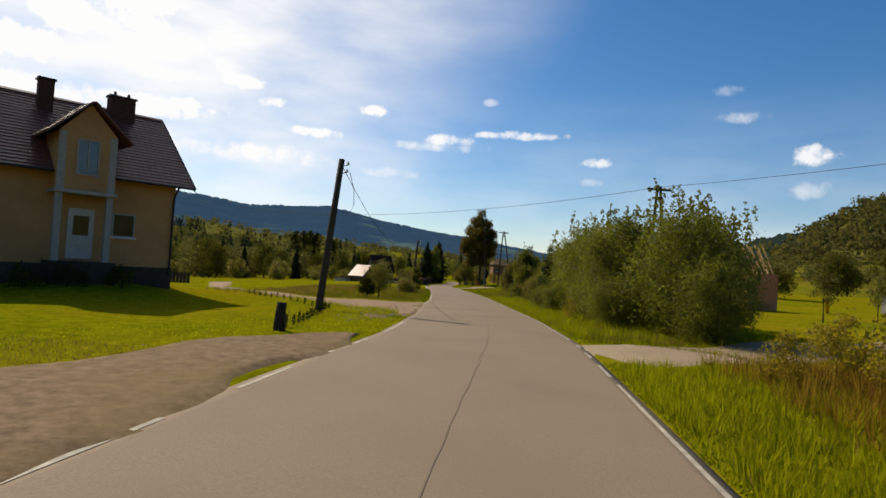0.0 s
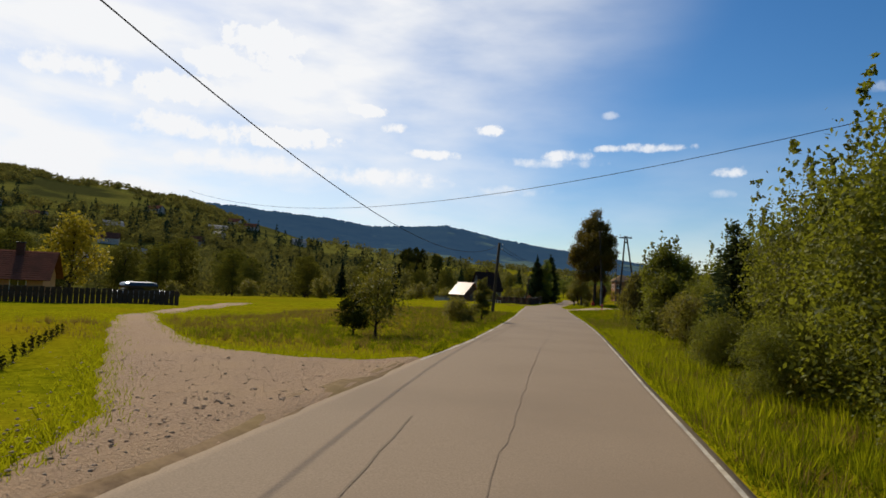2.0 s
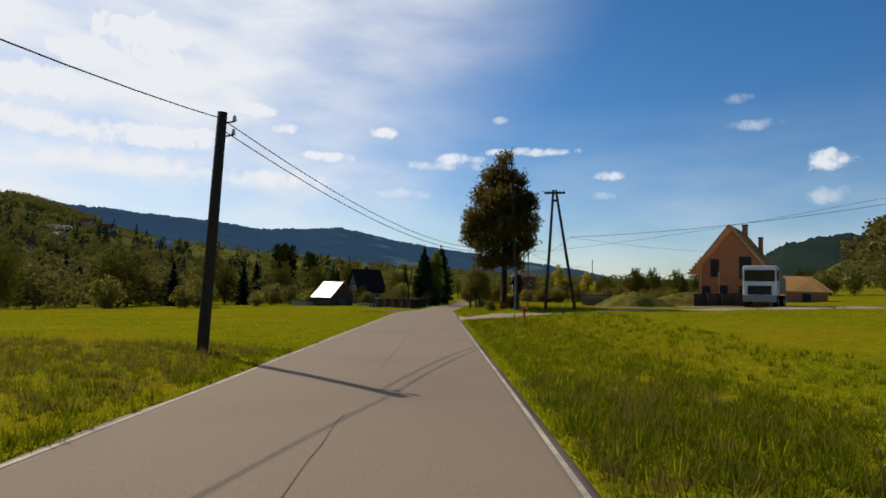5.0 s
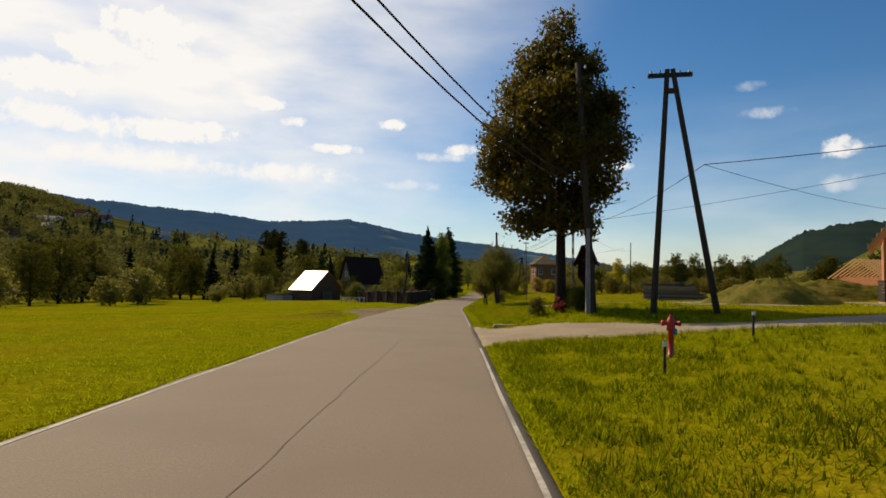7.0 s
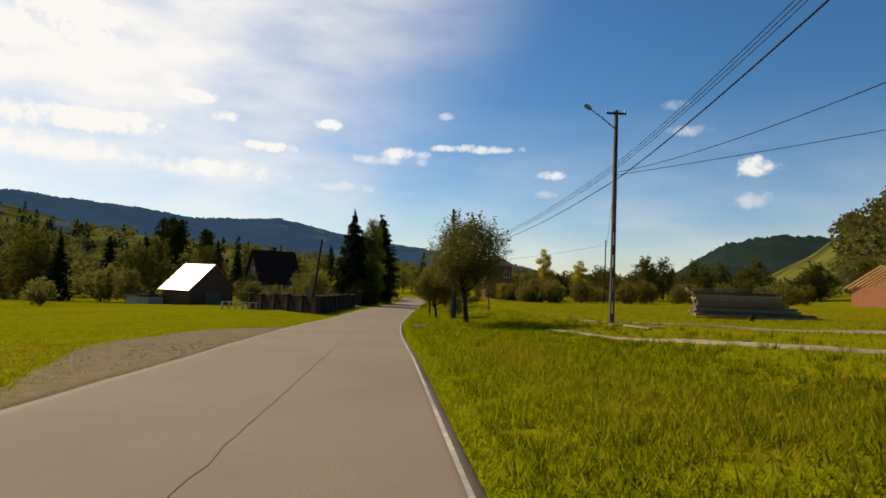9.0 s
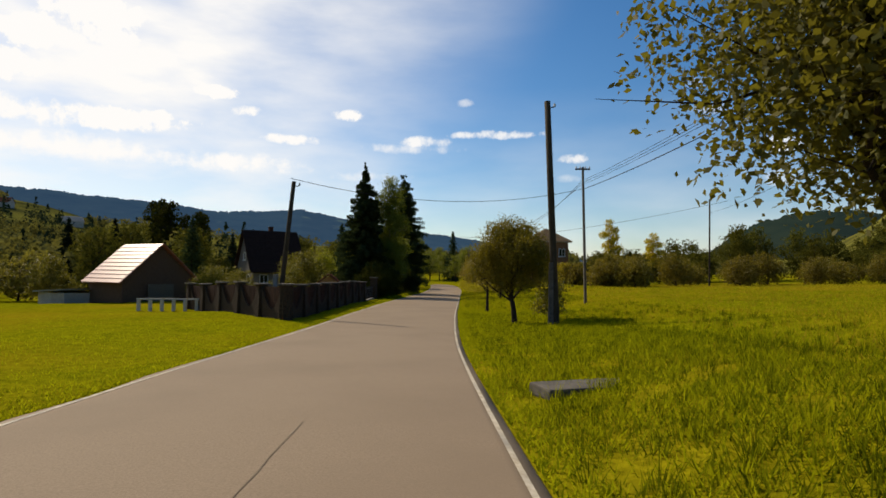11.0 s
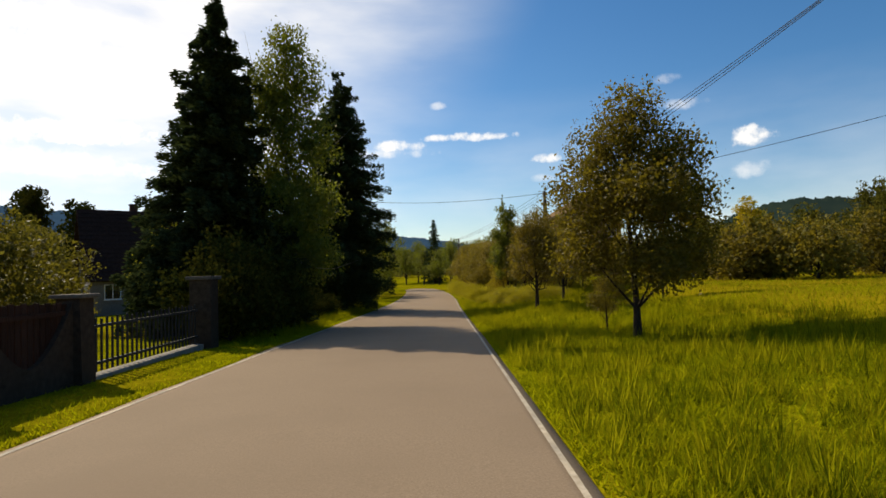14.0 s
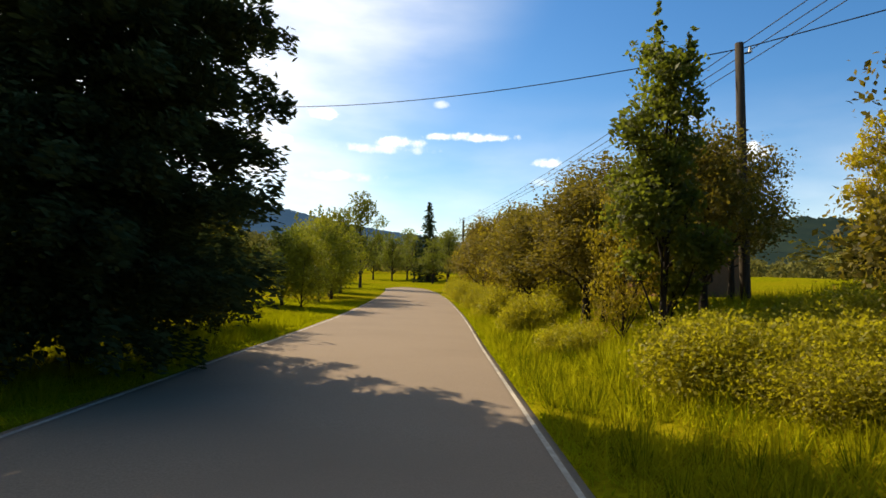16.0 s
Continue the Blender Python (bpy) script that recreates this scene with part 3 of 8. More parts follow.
tagged(ground, "sunlit yellow-green meadow grass on gently rolling land", "grass", kind="structure")


def strip(name, rows, material, lift, across=8, wobble=0.0, seed=0, step=0.8):
    """A ribbon that lies on the land. rows: x, y, width."""
    rng = np.random.default_rng(seed)
    rows = np.asarray(rows, float)
    run = np.r_[0, np.cumsum(np.hypot(*np.diff(rows[:, :2], axis=0).T))]
    n = max(3, int(run[-1] / step))
    t = np.linspace(0, run[-1], n)
    c = np.stack([np.interp(t, run, rows[:, i]) for i in range(3)], 1)
    d = np.gradient(c[:, :2], axis=0)
    d /= np.linalg.norm(d, axis=1, keepdims=True)
    nrm = np.stack([d[:, 1], -d[:, 0]], 1)
    jit = rng.normal(0, wobble, (n, 2))
    jit = (jit + np.roll(jit, 1, 0) + np.roll(jit, -1, 0)) / 2
    lo, hi = -c[:, 2] / 2 + jit[:, 0], c[:, 2] / 2 + jit[:, 1]
    f = np.linspace(0, 1, across + 1)
    off = lo[:, None] * (1 - f) + hi[:, None] * f
    px = c[:, :1] + nrm[:, :1] * off
    py = c[:, 1:2] + nrm[:, 1:2] * off
    sr = (px - road_x(py)) / road_wide(px - road_x(py), py)
    pz = np.where(np.abs(sr) < 2.5, road_z(py) - 0.006, np.maximum(ground_z(px, py) + lift, np.where(np.abs(sr) < 2.8, road_z(py) + 0.004, -99)))
    # the rim sinks into the turf
    rim = np.zeros_like(pz)
    rim[:, 0] = rim[:, -1] = rim[0] = rim[-1] = 0.09
    pz = pz - rim
    k = across + 1
    i, j = np.meshgrid(np.arange(n - 1), np.arange(across), indexing="ij")
    a = i * k + j
    return fast_mesh(name, np.stack([px, py, pz], -1).reshape(-1, 3), np.stack([a, a + 1, a + k + 1, a + k], -1).reshape(-1, 4), material, True)


# carriageway with thickness, camber and slightly ragged edges
ry = np.arange(-58, 344, 0.8)
rs = np.array([-2.56, -2.54, -2.3, -1.2, 0, 1.2, 2.3, 2.50, 2.52])
lift_s = np.array([-0.14, 0.0, 0.008, 0.028, 0.035, 0.028, 0.008, 0.0, -0.14])
rag = np.interp(ry, ry[::2], np.random.default_rng(3).normal(0, 0.035, len(ry[::2])))
rx = road_x(ry)[:, None] + rs[None] * road_wide(rs[None], ry[:, None]) * (1 + rag[:, None] * (np.abs(rs[None]) > 2.5) * 0.4)
rz = road_z(ry)[:, None] + lift_s[None]
rn = np.broadcast_to(ry[:, None], rx.shape)
i, j = np.meshgrid(np.arange(len(ry) - 1), np.arange(len(rs) - 1), indexing="ij")
a = i * len(rs) + j
road = new("road", fast_mesh("road", np.stack([rx, rn, rz], -1).reshape(-1, 3), np.stack([a, a + 1, a + len(rs) + 1, a + len(rs)], -1).reshape(-1, 4), ASPHALT))
tagged(road, "narrow worn grey-beige asphalt road with faded edge lines", "road", kind="structure")


def on_road(name, pairs, width, material, label="", lift=0.005, jitter=0.0, seed=1):
    """A thin band painted or opened on the carriageway: pairs of offset from the middle and y."""
    rng = np.random.default_rng(seed)
    pairs = np.asarray(pairs, float)
    n = max(3, int((pairs[-1, 1] - pairs[0, 1]) / 0.4) + 1)
    if abs(pairs[-1, 1] - pairs[0, 1]) < 2:
        n = 8
    t = np.linspace(0, 1, n)
    tt = np.linspace(0, 1, len(pairs))
    s = np.interp(t, tt, pairs[:, 0]) + rng.normal(0, jitter, n)
    y = np.interp(t, tt, pairs[:, 1])
    x = road_x(y) + s * road_wide(s, y)
    d = np.stack([np.gradient(x), np.gradient(y)], 1)
    d /= np.linalg.norm(d, axis=1, keepdims=True)
    w = width / 2 * (1 + rng.normal(0, 0.18 if jitter else 0.04, n))
    l, r = np.stack([x, y], 1) - d[:, ::-1] * [1, -1] * w[:, None], np.stack([x, y], 1) + d[:, ::-1] * [1, -1] * w[:, None]
    v = np.empty((2 * n, 3))
    v[0::2, :2], v[1::2, :2] = l, r
    v[:, 2] = road_z(v[:, 1]) + np.interp((v[:, 0] - road_x(v[:, 1])) / road_wide(v[:, 0] - road_x(v[:, 1]), v[:, 1]), rs[1:-1], lift_s[1:-1]) + lift
    k = np.arange(n - 1) * 2
    return child(name, fast_mesh(name, v, np.stack([k, k + 1, k + 3, k + 2], 1), material), road, label)


for a0, a1 in ((-50, 0.2), (1.0, 3.0), (3.4, 5.4), (6.9, 8.6), (9.6, 10.6), (11.8, 12.8), (14.4, 17.6), (31.0, 98.5), (120, 215)):
    on_road("edge_line", [(-2.43, a0), (-2.43, a1)], 0.07, LINE, "worn white edge line", seed=int(a0 + 60))
for a0, a1 in ((-50, 9.0), (9.7, 11.0), (12.0, 12.8), (13.7, 14.3), (15.2, 88.6), (97.0, 290)):
    on_road("edge_line", [(2.39, a0), (2.39, a1)], 0.055, LINE, "worn white edge line", seed=int(a0 + 90))
for pts, wide, sd in (([(0.2, -5), (0.25, 8), (0.32, 16), (0.30, 22), (0.15, 30), (0.14, 36)], 0.011, 2), ([(0.2, 37), (0.32, 42), (0.28, 50), (0.22, 58)], 0.013, 3), ([(0.2, 62), (0.16, 72), (0.18, 82), (0.35, 92)], 0.008, 4),
                      ([(0.36, 97), (0.42, 110), (0.46, 126)], 0.013, 5), ([(-0.25, 18.4), (-0.6, 21), (-1.06, 25.4)], 0.022, 6), ([(-1.9, 36), (-1.7, 45), (-1.9, 52)], 0.012, 7)):
    on_road("crack", pts, wide, TAR, "dark crack in the asphalt", jitter=0.015, seed=sd)

# ---- tracks and bare ground ----
def bare(name, rows, material, lift, label, wobble=0.25, seed=0, across=8):
    return tagged(new(name, strip(name, rows, material, lift, across, wobble, seed)), label, "track", kind="structure")


bare("dirt_verge", [(-4.6, -30, 3.6), (-4.4, -8, 4.2), (-4.6, 2, 4.2), (-4.3, 7, 3.4), (-3.7, 10, 2.6), (-2.95, 12.5, 1.2), (-2.5, 14.0, 0.3)], DIRT, 0.06, "dry dirt verge with straw-coloured grass", 0.3, 1, 18)
MOUTHS = []


def mouth(name, one, other, material, lift, label, seed, across=18, per=5):
    """A track between two border lines, the first pair lying along the carriageway's edge."""
    rng = np.random.default_rng(seed)
    one, other = np.asarray(one, float), np.asarray(other, float)
    k = np.arange(len(one))
    t = np.linspace(0, len(one) - 1, (len(one) - 1) * per + 1)
    lo = np.stack([np.interp(t, k, one[:, i]) for i in (0, 1)], 1)
    hi = np.stack([np.interp(t, k, other[:, i]) for i in (0, 1)], 1)
    MOUTHS.append(np.vstack([lo, hi[::-1]]))
    n = len(t)
    fray = rng.normal(0, 0.05, (n, 2)) * np.clip(t, 0, 1)[:, None]
    f = np.linspace(0, 1, across + 1)[None, :, None]
    g = np.stack([fray[:, 0, None] * (1 - f[..., 0]), fray[:, 1, None] * f[..., 0]], -1).sum(-1)
    p = lo[:, None] * (1 - f) + hi[:, None] * f
    px, py = p[..., 0] + 0.4 * g, p[..., 1] + g
    side = np.abs(px - road_x(py)) / road_wide(px - road_x(py), py)
    # the border sinks into the turf, so that no hard rim shows
    rim = 0.05 * np.clip(1 - np.minimum(f[..., 0], 1 - f[..., 0]) * across / 1.0, 0, 1) * np.clip(t - 0.5, 0, 1)[:, None]
    pz = ground_z(px, py) + lift - rim + 0.008 * rng.normal(0, 1, px.shape)
    pz = np.where(side < 3.3, np.maximum(pz, road_z(py) - 0.008 - 0.05 * np.clip(side - 2.6, 0, 1)), pz)
    pz = np.where(side < 2.5, road_z(py) - 0.03, pz)
    w = across + 1
    i, j = np.meshgrid(np.arange(n - 1), np.arange(across), indexing="ij")
    q = i * w + j
    ob = new(name, fast_mesh(name, np.stack([px, py, pz], -1).reshape(-1, 3), np.stack([q, q + 1, q + w + 1, q + w], -1).reshape(-1, 4), material, True))
    return tagged(ob, label, "track", kind="structure")


mouth("gravel_track", [(-1.7, 20.3), (-2.5, 21.0), (-3.3, 22.6), (-3.9, 23.8), (-5.2, 25.2), (-6.8, 26.9), (-9.2, 29.5), (-12.8, 33.4), (-16.7, 37.9), (-21, 46), (-27, 60)],
      [(-2.4, 31.4), (-3.1, 30.8), (-3.9, 30.0), (-4.8, 29.6), (-6.2, 29.9), (-7.9, 31.0), (-10.2, 33.1), (-13.4, 36.4), (-17.0, 40.4), (-19.5, 47.5), (-24.5, 60)], GRAVEL, 0.035, "pale gravel farm track leaving the road", 2)
bare("broken_edge", [(-2.15, 19.0, 0.45), (-2.2, 22, 0.7), (-2.35, 25, 0.8), (-2.5, 28, 0.8), (-2.7, 31, 0.5)], DIRT, 0.035, "dark crumbled soil along the broken asphalt edge", 0.12, 14, 4)
bare("dirt_patch", [(-3.0, 17.6, 0.5), (-2.95, 18.8, 1.2), (-3.0, 20.2, 1.3), (-2.9, 21.4, 0.6)], DIRT, 0.02, "trampled bare soil at the foot of the pole", 0.2, 3)
bare("field_entrance", [(2.0, 12.6, 4.6), (2.7, 12.7, 4.2), (4.2, 13.4, 3.2), (6.5, 14.6, 2.6), (10, 17, 2.4), (16, 20, 2.2)], SANDY, 0.03, "dusty field entrance beside the road", 0.2, 4)
mouth("driveway", [(-2.3, 88.6), (-1.75, 89.4), (-1.0, 90.3), (0.2, 90.5), (1.8, 89.9), (3.8, 89.0), (7.5, 88.6), (12, 89.5), (21, 93), (28, 96)],
      [(-3.3, 98.2), (-2.45, 96.7), (-1.7, 95.7), (-0.2, 94.6), (1.6, 93.3), (3.6, 92.3), (7.5, 91.8), (12, 92.8), (20, 97.5), (26, 102)], SANDY, 0.03, "pale dusty concrete driveway to the building site", 5)
mouth("lay_by", [(-7.9, 99.0), (-8.35, 100.8), (-8.8, 102.6), (-9.3, 104.3), (-10.1, 106.2), (-11.4, 109.5), (-12.2, 113)], [(-9.8, 126), (-10.2, 125.4), (-10.9, 124.2), (-11.6, 122.6), (-12.3, 120.4), (-12.7, 118), (-12.6, 115.5)], DIRT, 0.03, "bare dirt pull-in beside the road", 6)
bare("meadow_path", [(0.6, 120.5, 0.15), (1.6, 117.5, 0.3), (3.5, 111.6, 0.32), (5.4, 108.6, 0.4), (9, 106, 0.6), (13, 104.2, 1.2), (18, 103, 3.0)], SANDY, 0.05, "sandy wheel track across the meadow", 0.25, 7)
bare("meadow_path", [(2.6, 126, 0.2), (4.2, 123.3, 0.45), (7.4, 119, 0.7), (11.7, 114.2, 1.3), (16, 110.5, 1.6), (21, 107, 2.6)], SANDY, 0.05, "pale wheel track across the meadow", 0.2, 8)
for line in ([(0.9, 120), (3.5, 111.6), (9, 106), (18, 103)], [(2.8, 126), (7.4, 119), (11.7, 114.2), (21, 107)]):
    side_a = np.asarray(line, float)
    MOUTHS.append(np.vstack([side_a - (0.24, 0.15), (side_a + (0.24, 0.15))[::-1]]))
bare("dirt_yard", [(17, 103, 5), (21, 104.5, 6), (26, 104, 8), (32, 101, 9)], DIRT, 0.05, "sandy yard of the building site", 0.4, 9)


def pebbles(name, spots, count, seed, label):
    """Loose stones, too many to count."""
    rng = np.random.default_rng(seed)
    base = np.array([(0, 0, 0.5), (1, 0, 0), (0.2, 0.9, 0.05), (-0.9, 0.3, 0), (-0.3, -0.9, 0.05), (0.05, 0, -0.4)])
    tri = np.array([(0, 1, 2), (0, 2, 3), (0, 3, 4), (0, 4, 1), (5, 2, 1), (5, 3, 2), (5, 4, 3), (5, 1, 4)])
    vs, fs = [], []
    for k in range(count):
        x0, y0, sx, sy = spots[rng.integers(len(spots))]
        x, y = x0 + rng.normal(0, sx), y0 + rng.normal(0, sy)
        if abs(x - road_x(y)) < 2.55:
            continue
        r = 0.006 + 0.020 * rng.random() ** 3
        c, s = math.cos(rng.random() * 6), math.sin(rng.random() * 6)
        v = base * (r * (1 + rng.random((6, 1)) * 0.6))
        v = np.stack([v[:, 0] * c - v[:, 1] * s, v[:, 0] * s + v[:, 1] * c, v[:, 2]], 1) + (x, y, gz(x, y) + 0.035 + r * 0.2)
        fs.append(tri + 6 * len(vs))
        vs.append(v)
    tagged(new(name, fast_mesh(name, np.vstack(vs), np.vstack(fs), STONE)), label, "stones", kind="stuff")


pebbles("loose_stones", [(-2.5, 24, 0.22, 3.0), (-3.4, 25.5, 0.7, 2.2), (-3.2, 19, 0.5, 1.2), (-3.4, 22.5, 0.6, 1.6), (-4.2, 2, 0.8, 4), (-5.5, 27, 1.6, 1.6), (-9.8, 112, 0.6, 3)], 3200, 5, "loose brown stones along the broken edge of the asphalt")

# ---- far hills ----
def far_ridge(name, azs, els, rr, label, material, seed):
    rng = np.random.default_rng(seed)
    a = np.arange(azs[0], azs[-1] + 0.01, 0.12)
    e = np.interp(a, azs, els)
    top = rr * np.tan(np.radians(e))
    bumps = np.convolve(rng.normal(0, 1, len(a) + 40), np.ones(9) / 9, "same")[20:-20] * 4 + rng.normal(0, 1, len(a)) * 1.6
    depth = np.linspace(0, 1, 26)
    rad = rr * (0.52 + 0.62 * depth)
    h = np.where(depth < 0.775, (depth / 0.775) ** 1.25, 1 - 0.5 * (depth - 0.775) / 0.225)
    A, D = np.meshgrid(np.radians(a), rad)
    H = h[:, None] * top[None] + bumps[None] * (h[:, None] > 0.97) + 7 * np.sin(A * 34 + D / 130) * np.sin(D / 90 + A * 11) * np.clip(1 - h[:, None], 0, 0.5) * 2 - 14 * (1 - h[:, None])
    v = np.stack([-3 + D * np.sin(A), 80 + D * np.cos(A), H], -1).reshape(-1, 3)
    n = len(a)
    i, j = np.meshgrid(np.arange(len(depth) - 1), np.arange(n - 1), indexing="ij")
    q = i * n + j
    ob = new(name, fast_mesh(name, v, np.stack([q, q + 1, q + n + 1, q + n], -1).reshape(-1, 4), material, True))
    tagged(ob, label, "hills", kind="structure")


# aerial haze is put into the colour: bluish base tones and a faint blue glow
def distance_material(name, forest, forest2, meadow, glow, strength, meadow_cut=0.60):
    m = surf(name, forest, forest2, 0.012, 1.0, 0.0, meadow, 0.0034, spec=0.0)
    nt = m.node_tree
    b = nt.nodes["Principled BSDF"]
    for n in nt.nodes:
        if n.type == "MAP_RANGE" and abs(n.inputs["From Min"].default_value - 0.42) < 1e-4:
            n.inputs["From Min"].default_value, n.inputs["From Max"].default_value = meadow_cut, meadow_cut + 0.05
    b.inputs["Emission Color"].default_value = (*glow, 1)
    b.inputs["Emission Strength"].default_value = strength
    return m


HAZE_BLUE_HILL = distance_material("haze_tinted_forest", (0.012, 0.026, 0.034), (0.024, 0.042, 0.044), (0.10, 0.13, 0.06), (0.09, 0.20, 0.42), 0.20, 0.57)
HAZE_BLUE_HILL_2 = distance_material("haze_tinted_forest_right", (0.012, 0.022, 0.016), (0.024, 0.034, 0.020), (0.05, 0.06, 0.026), (0.07, 0.14, 0.22), 0.045, 0.68)
far_ridge("backdrop_hills", [-62, -54, -48, -41, -36, -33, -26, -22, -18, -14.5, -12, -9.5, -3.5, 0, 5, 9, 14], [4.4, 5.6, 6.4, 6.4, 6.0, 5.85, 5.45, 4.95, 5.15, 5.4, 4.95, 4.35, 3.5, 3.1, 2.35, 1.7, 0.7], 2600, "distant forested mountain ridge with pale meadows, blue haze put into its colour", HAZE_BLUE_HILL, 11)
far_ridge("backdrop_hills_right", [12, 16, 20, 22.5, 24, 25.7, 27.5, 29.3, 31, 33, 36, 40, 46], [0.6, 0.9, 1.1, 2.2, 3.3, 4.4, 4.8, 5.1, 5.1, 4.9, 4.4, 4, 3], 1500, "distant dark green forested hill", HAZE_BLUE_HILL_2, 12)

# ---- trees ----
def leaf_cards(centres, size, rng, droop=0.0, long=1.7, flat=0.0):
    """One small pointed leaf card at each place."""
    n = len(centres)
    d = rng.normal(0, 1, (n, 3))
    d[:, 2] = d[:, 2] * (1 - flat) - droop
    d /= np.linalg.norm(d, axis=1, keepdims=True)
    up = rng.normal(0, 1, (n, 3))
    up[:, 2] += 0.6
    side = np.cross(d, up)
    side /= np.linalg.norm(side, axis=1, keepdims=True) + 1e-9
    L = size * (0.6 + 0.8 * rng.random((n, 1)))
    W = L / long * 0.5
    v = np.empty((n, 4, 3))
    v[:, 0], v[:, 2] = centres - d * L / 2, centres + d * L / 2
    mid = centres + np.cross(side, d) * L * 0.08
    v[:, 1], v[:, 3] = mid - side * W, mid + side * W
    f = np.arange(4 * n).reshape(n, 4)
    return v.reshape(-1, 3), f


def crown_places(blobs, n, rng, shell=0.55):
    """Places inside a crown made of lobes, denser towards each lobe's rim, in twig clusters."""
    blobs = np.asarray(blobs, float)
    vol = blobs[:, 3] * blobs[:, 4] * blobs[:, 5]
    per = 9
    m = n // per + 1
    pick = rng.choice(len(blobs), m, p=vol / vol.sum())
    d = rng.normal(0, 1, (m, 3))
    d /= np.linalg.norm(d, axis=1, keepdims=True)
    r = (shell + (1 - shell) * rng.random((m, 1))) * (0.8 + 0.4 * rng.random((m, 1)))
    inner = rng.random((m, 1)) < 0.25
    r = np.where(inner, r * rng.random((m, 1)), r)
    c = blobs[pick, :3] + d * r * blobs[pick, 3:6]
    twig = rng.normal(0, 1, (m, 3))
    twig /= np.linalg.norm(twig, axis=1, keepdims=True)
    spread_len = 0.10 * blobs[pick, 3:4] + np.minimum(0.08, 0.25 * blobs[pick, 3:4])
    t = rng.random((m, per, 1)) - 0.3
    p = c[:, None] + twig[:, None] * t * spread_len[:, None] * 2.2 + rng.normal(0, 1, (m, per, 3)) * spread_len[:, None] * 0.5
    return p.reshape(-1, 3)[:n]


def lobes(rng, height, clear, radius, count, top=0.55, squash=0.8):
    """A crown's lobes round an axis: wide in the middle, narrowing to the top."""
    out = []
    for k in range(count):
        f = (k + 0.5) / count
        z = clear + (height - clear) * (0.12 + 0.78 * f)
        prof = math.sin(math.pi * min(1, 0.16 + 0.78 * f)) ** 0.7
        a = k * 2.4 + rng.random() * 0.9
        rr = radius * prof * (0.35 + 0.45 * rng.random()) * (1 - 0.35 * f * top)
        b = radius * (0.34 + 0.22 * rng.random()) * (0.75 + 0.4 * prof)
        out.append((math.cos(a) * rr, math.sin(a) * rr, z, b, b, b * squash))
    return out


def limb_tubes(rng, blobs, trunk_r, clear, height, lean=(0, 0), wig=0.12):
    pts = [(0, 0, -0.25), (0, 0, 0.05), (lean[0] * 0.4, lean[1] * 0.4, clear * 0.55), (lean[0], lean[1], clear), (lean[0] * 1.1 + rng.normal(0, wig), lean[1] * 1.1 + rng.normal(0, wig), clear + (height - clear) * 0.45), (rng.normal(0, wig), rng.normal(0, wig), clear + (height - clear) * 0.86)]
    tubes = [(pts, [trunk_r * 1.5, trunk_r * 1.25, trunk_r, trunk_r * 0.85, trunk_r * 0.5, trunk_r * 0.08])]
    for b in blobs:
        z0 = min(max(clear * 0.8, b[2] - 0.75 * math.hypot(b[0], b[1]) - 0.2 * (height - clear)), clear + 0.6 * (height - clear))
        s = np.array((lean[0], lean[1], z0))
        e = np.array(b[:3])
        m = (s + e) / 2 + (0, 0, -0.05 * height * 0.3) + rng.normal(0, 0.12, 3)
        r = trunk_r * (0.42 - 0.2 * (z0 - clear) / max(0.1, height - clear))
        tubes.append(([s, m, e], [r, r * 0.6, r * 0.15]))
        for _ in range(4):
            q = e + rng.normal(0, 1, 3) * np.array(b[3:6]) * 0.62
            tubes.append(([(m + e) / 2, (m + q) / 2 + rng.normal(0, 0.1, 3), q], [r * 0.4, r * 0.22, r * 0.05]))
    return tubes


def broadleaf(name, label, category, x, y, turn=0, height=6, clear=1.5, radius=2.2, leaf=0.13, count=9000, mat=None, lobe_count=11, trunk_r=0.13, bark=None, seed=0, droop=0.15, lean=(0, 0), squash=0.8, group="", sink=0.0, blobs=None, long=1.7, shoots=0):
    rng = np.random.default_rng(seed)
    t = thing(name, x, y, gz(x, y) - sink, turn, label, category, group)
    bl = blobs or lobes(rng, height, clear, radius, lobe_count, squash=squash)
    child("trunk", tubes_mesh("trunk", limb_tubes(rng, bl, trunk_r, clear, height, lean), bark or BARK), t)
    places = crown_places(bl, count, rng)
    if shoots:
        # upright shoots break the outline
        tips = []
        for k in range(shoots):
            b = bl[rng.integers(len(bl) // 2, len(bl))]
            a = rng.random() * 6.2832
            tips.append((b[0] + 0.8 * b[3] * math.cos(a), b[1] + 0.8 * b[4] * math.sin(a), b[2] + b[5] + 0.22 * rng.random(), 0.09, 0.09, 0.28 + 0.22 * rng.random()))
        places = np.vstack([places, crown_places(tips, 55 * shoots, rng)])
    v, f = leaf_cards(places, leaf, rng, droop, long)
    child("crown", fast_mesh("crown", v, f, mat or APPLE_LEAF), t)
    return t


